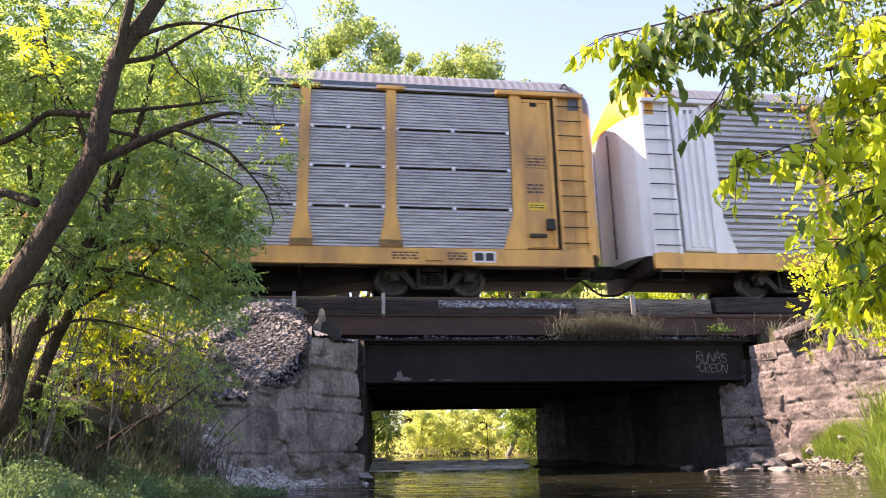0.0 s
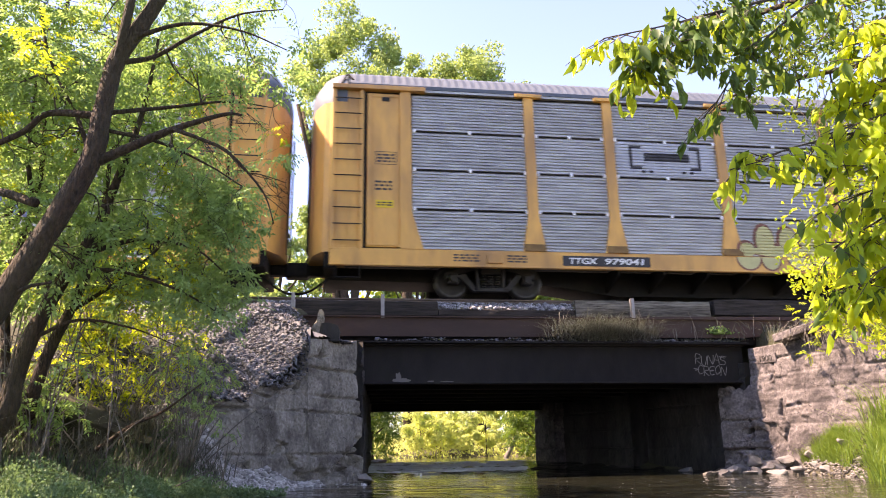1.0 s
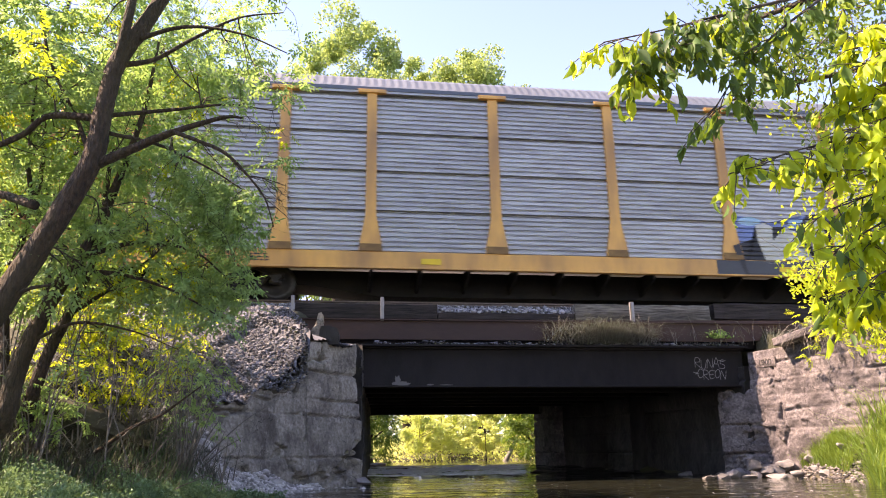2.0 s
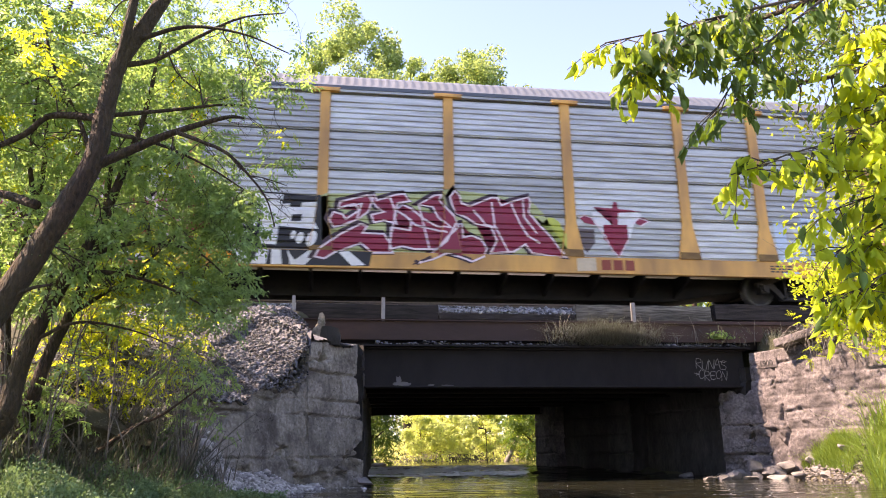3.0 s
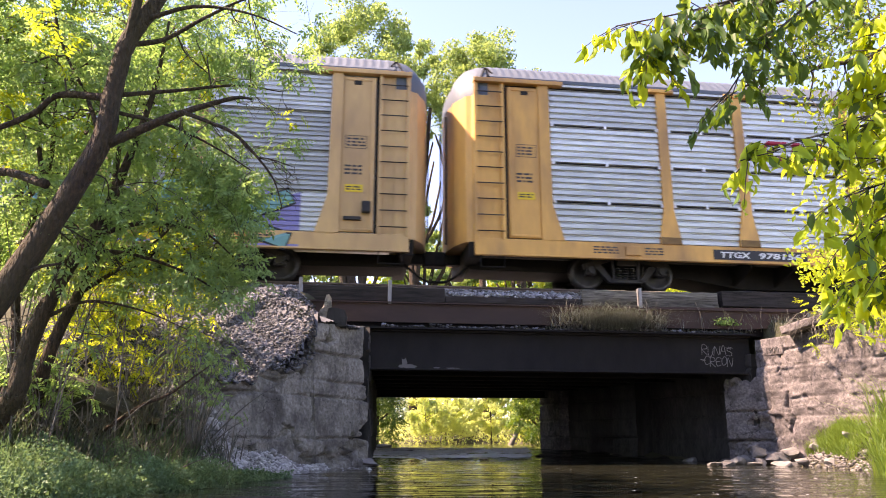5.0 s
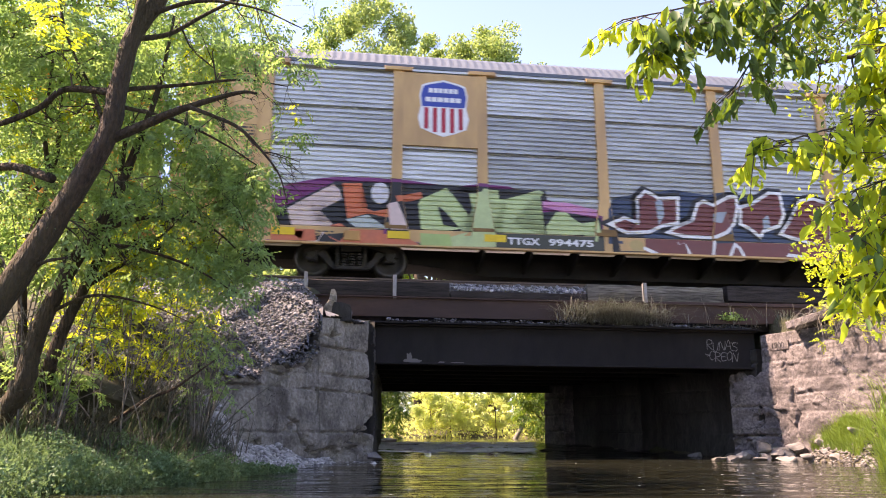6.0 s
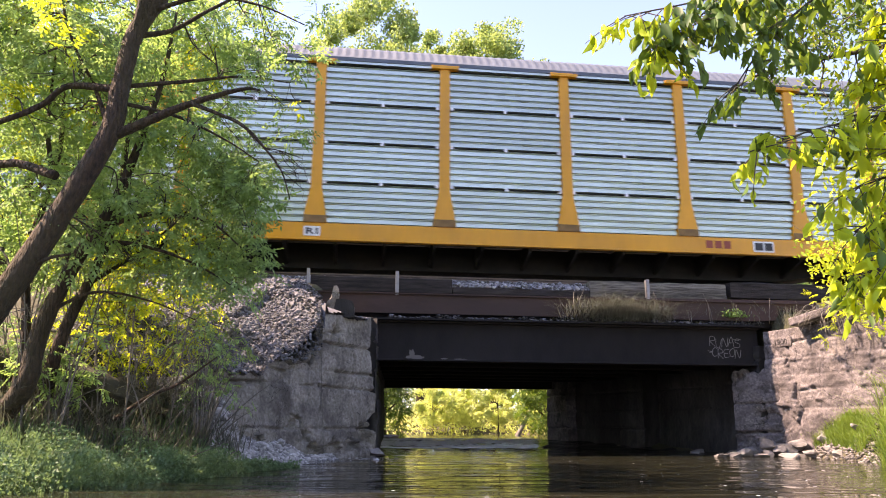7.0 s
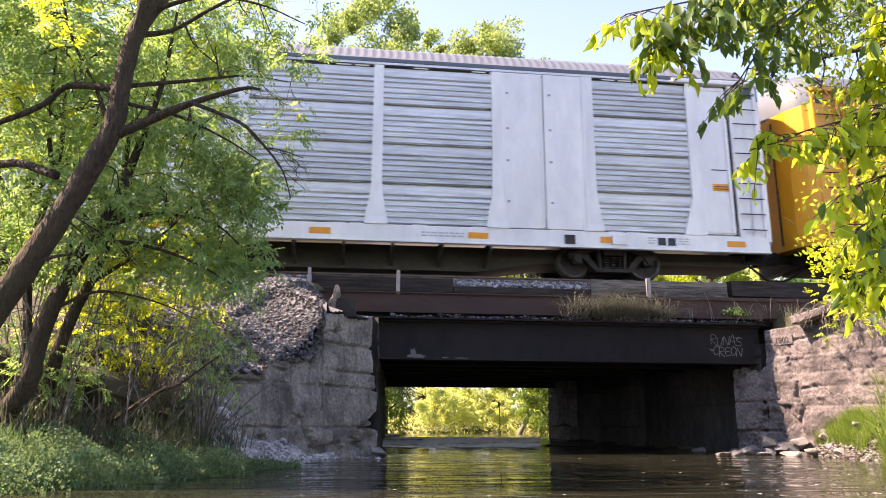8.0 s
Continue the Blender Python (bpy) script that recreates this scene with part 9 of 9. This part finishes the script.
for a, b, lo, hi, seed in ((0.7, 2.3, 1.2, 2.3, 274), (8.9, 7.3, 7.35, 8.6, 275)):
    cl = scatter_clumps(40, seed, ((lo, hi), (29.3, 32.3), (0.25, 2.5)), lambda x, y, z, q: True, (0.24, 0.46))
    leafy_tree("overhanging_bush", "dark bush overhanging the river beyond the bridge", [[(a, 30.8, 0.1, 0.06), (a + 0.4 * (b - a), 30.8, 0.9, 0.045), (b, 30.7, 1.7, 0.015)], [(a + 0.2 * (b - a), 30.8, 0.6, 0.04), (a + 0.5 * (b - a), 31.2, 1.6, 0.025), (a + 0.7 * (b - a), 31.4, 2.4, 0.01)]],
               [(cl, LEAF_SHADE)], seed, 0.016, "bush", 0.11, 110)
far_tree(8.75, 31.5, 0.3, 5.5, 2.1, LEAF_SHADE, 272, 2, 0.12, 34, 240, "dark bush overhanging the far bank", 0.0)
for k, (x, y, h, r, m) in enumerate([(0.6, 36.5, 3.4, 1.6, LEAF_FAR), (4.4, 38.5, 2.4, 1.5, LEAF_SUNLIT), (7.2, 41.5, 2.8, 1.6, LEAF_SUNLIT), (9.8, 38.0, 3.0, 1.3, LEAF_SUNLIT), (7.5, 37.0, 2.6, 1.2, LEAF_SUNLIT), (5.6, 40.0, 3.0, 1.3, LEAF_SUNLIT), (12.6, 41, 4.6, 2.0, LEAF_LIME),
                                     (3.2, 47, 4.4, 2.2, LEAF_SUNLIT), (9.4, 48, 5.6, 2.6, LEAF_SUNLIT), (14.5, 50, 13, 3, LEAF_LIME), (20, 50, 12, 3.5, LEAF_FAR),
                                     (6.2, 55, 8, 3.2, LEAF_SUNLIT), (12.4, 58, 12, 3.6, LEAF_LIME), (17, 60, 14, 3.8, LEAF_FAR), (0.5, 58, 9, 3.4, LEAF_FAR)]):
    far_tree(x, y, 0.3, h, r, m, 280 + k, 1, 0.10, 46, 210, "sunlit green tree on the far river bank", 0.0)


def far_bank_growth():
    """Low leafy growth that covers the far banks down to the water, coloured sunlit pale or shade-dark."""
    rng = np.random.default_rng(331)
    for name, n, mat, xr, yr, hh, size in (("bank_thicket", 9000, LEAF_SUNLIT, (-3, 20), (33.5, 52), 1.5, 0.15), ("bank_thicket", 9000, LEAF_SUNLIT, (2, 18), (34.5, 46), 1.1, 0.14), ("bank_thicket", 5000, LEAF_SUNLIT, (-4, 22), (33.5, 50), 2.0, 0.16)):
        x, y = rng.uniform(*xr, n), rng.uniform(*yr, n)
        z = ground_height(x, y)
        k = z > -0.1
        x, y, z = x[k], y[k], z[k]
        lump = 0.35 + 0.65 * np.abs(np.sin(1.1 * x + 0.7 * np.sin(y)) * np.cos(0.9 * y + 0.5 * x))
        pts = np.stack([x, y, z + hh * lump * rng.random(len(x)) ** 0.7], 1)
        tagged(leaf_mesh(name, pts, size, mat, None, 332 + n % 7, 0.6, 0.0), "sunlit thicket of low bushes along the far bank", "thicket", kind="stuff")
    n = 5000
    x = np.concatenate([rng.uniform(-1.5, 1.4, n), rng.uniform(8.2, 11.5, n)])
    y = rng.uniform(26.5, 33.5, 2 * n)
    z = ground_height(x, y)
    k = z > -0.05
    pts = np.stack([x, y, z + 1.0 * rng.random(2 * n) ** 1.2], 1)[k]
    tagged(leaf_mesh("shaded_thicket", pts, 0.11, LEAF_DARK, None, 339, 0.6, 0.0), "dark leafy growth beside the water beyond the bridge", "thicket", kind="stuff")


far_bank_growth()
# more bushes darkened by leaf colour to read as shaded
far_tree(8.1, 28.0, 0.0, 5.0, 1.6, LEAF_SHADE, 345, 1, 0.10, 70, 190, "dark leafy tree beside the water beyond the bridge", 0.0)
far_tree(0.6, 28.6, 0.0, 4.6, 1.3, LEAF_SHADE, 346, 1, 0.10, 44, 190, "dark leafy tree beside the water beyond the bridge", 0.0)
snag = tubes("leaning_snag", [smooth_path([(8.0, 35.5, -0.1, 0.12), (8.5, 35.7, 0.7, 0.10), (9.0, 36.0, 1.5, 0.06)], 5)], DRY_STEM, None, 8)
tagged(snag, "bare leaning dead trunk on the far bank", "dead trunk")
# the line of trees along the river behind the camera
for k in range(9):
    far_tree(-26 + 7 * k, -17 - 3 * math.sin(k * 1.9), 0.8, 20 + 3 * math.sin(k * 2.7), 4.6, LEAF_MID, 310 + k, 1, 0.6, 34, 90, "riverside tree on the near bank", 0.08)
# an unseen tree added far left of the leaning tree, out of view
for k, (x, y, h, r) in enumerate([(-11.5, 7.0, 7.0, 2.0)]):
    far_tree(x, y, 0.7, h, r, LEAF_MID, 340 + k, 1, 0.16, 36, 130, "leafy tree added out of view on the left bank", 0.2)
for k in range(11):
    far_tree(-16 + 6 * k, 68 + 3 * math.sin(k * 2.2), 0.8, 20.5 + 2 * math.sin(k * 1.3), 5.0, (LEAF_FAR, LEAF_LIME)[k % 2], 360 + k, 1, 0.42, 60, 150, "tall tree in the distant wood", 0.05)
shrub("shrub", "dry twiggy brush on top of the stone wall", 10.2, 13.4, 2.55, 30, 0.9, 0.7, LEAF_SUNLIT, 57, 0.045, 25)
shrub("shrub", "dry twiggy brush on top of the stone wall", 10.9, 12.2, 2.45, 30, 1.0, 0.7, LEAF_LIME, 58, 0.05, 50)



def wall_brush():
    """Weeds and dry twigs that hang over the top of the stone wall."""
    rng = np.random.default_rng(606)
    along = (END_R - CORNER_R) / np.linalg.norm(END_R - CORNER_R)
    out = np.array((along[1], -along[0]))
    t = tagged(empty("wall_brush", (10.0, 12.6, 2.5)), "yellow-green brush with pale twigs hanging over the wall top", "shrub", "shrubs on the bank")
    cl, low, stems = [], [], []
    for k in range(70):
        u = rng.uniform(0.23, 0.62)
        d = rng.uniform(-0.55, 0.30)
        p = CORNER_R + along * u * 5.97 + out * d
        z = rng.uniform(2.30, 2.75) if d > 0 else rng.uniform(2.65, 3.25)
        (cl if k % 3 else low).append((p[0] - 10.0, p[1] - 12.6, z - 2.5, rng.uniform(0.10, 0.24)))
    for _ in range(60):
        u = rng.uniform(0.20, 0.6)
        p, q = CORNER_R + along * u * 5.97 - out * 0.25, CORNER_R + along * (u + rng.normal(0, 0.06)) * 5.97 + out * rng.uniform(0.05, 0.45)
        h = rng.uniform(0.15, 0.6)
        stems.append(smooth_path([(p[0] - 10, p[1] - 12.6, 0.05, 0.007), ((p[0] + q[0]) / 2 - 10, (p[1] + q[1]) / 2 - 12.6, h, 0.006), (q[0] - 10, q[1] - 12.6, h - rng.uniform(0.1, 0.6), 0.003)], 5))
    tubes("stem_growth", stems, DRY_STEM, t, 4)
    spray_leaves("leaves", cl, 130, 0.062, LEAF_LIME, t, 607)
    spray_leaves("leaves", low, 130, 0.062, LEAF_BIG, t, 608)


wall_brush()

# ---------------------------------------------------------------- movement
PITCH = 29.37
TRAVEL = [(0.0, -8.08), (0.1, -5.81), (0.5, 3.18), (0.9, 12.1), (1.0, 13.72), (1.1, 16.74), (1.3, 21.34), (1.5, 25.87), (2.8, 55.26), (3.0, 59.77), (3.4, 68.2), (3.5, 70.33), (3.6, 72.57), (3.8, 77.94),
          (4.0, 82.53), (4.3, 89.29), (4.5, 93.78), (6.0, 127.69), (6.2, 132.35), (6.5, 139.06), (7.0, 150.32), (7.2, 154.6), (7.3, 156.35), (7.5, 161.58), (7.6, 163.85), (8.0, 172.1)]


def motions():
    for k, car in enumerate(cars):
        walk(car, [(t, pose(s - (k - 1) * PITCH, TRACK_Y, RAIL_Z)) for t, s in TRAVEL])


motions()
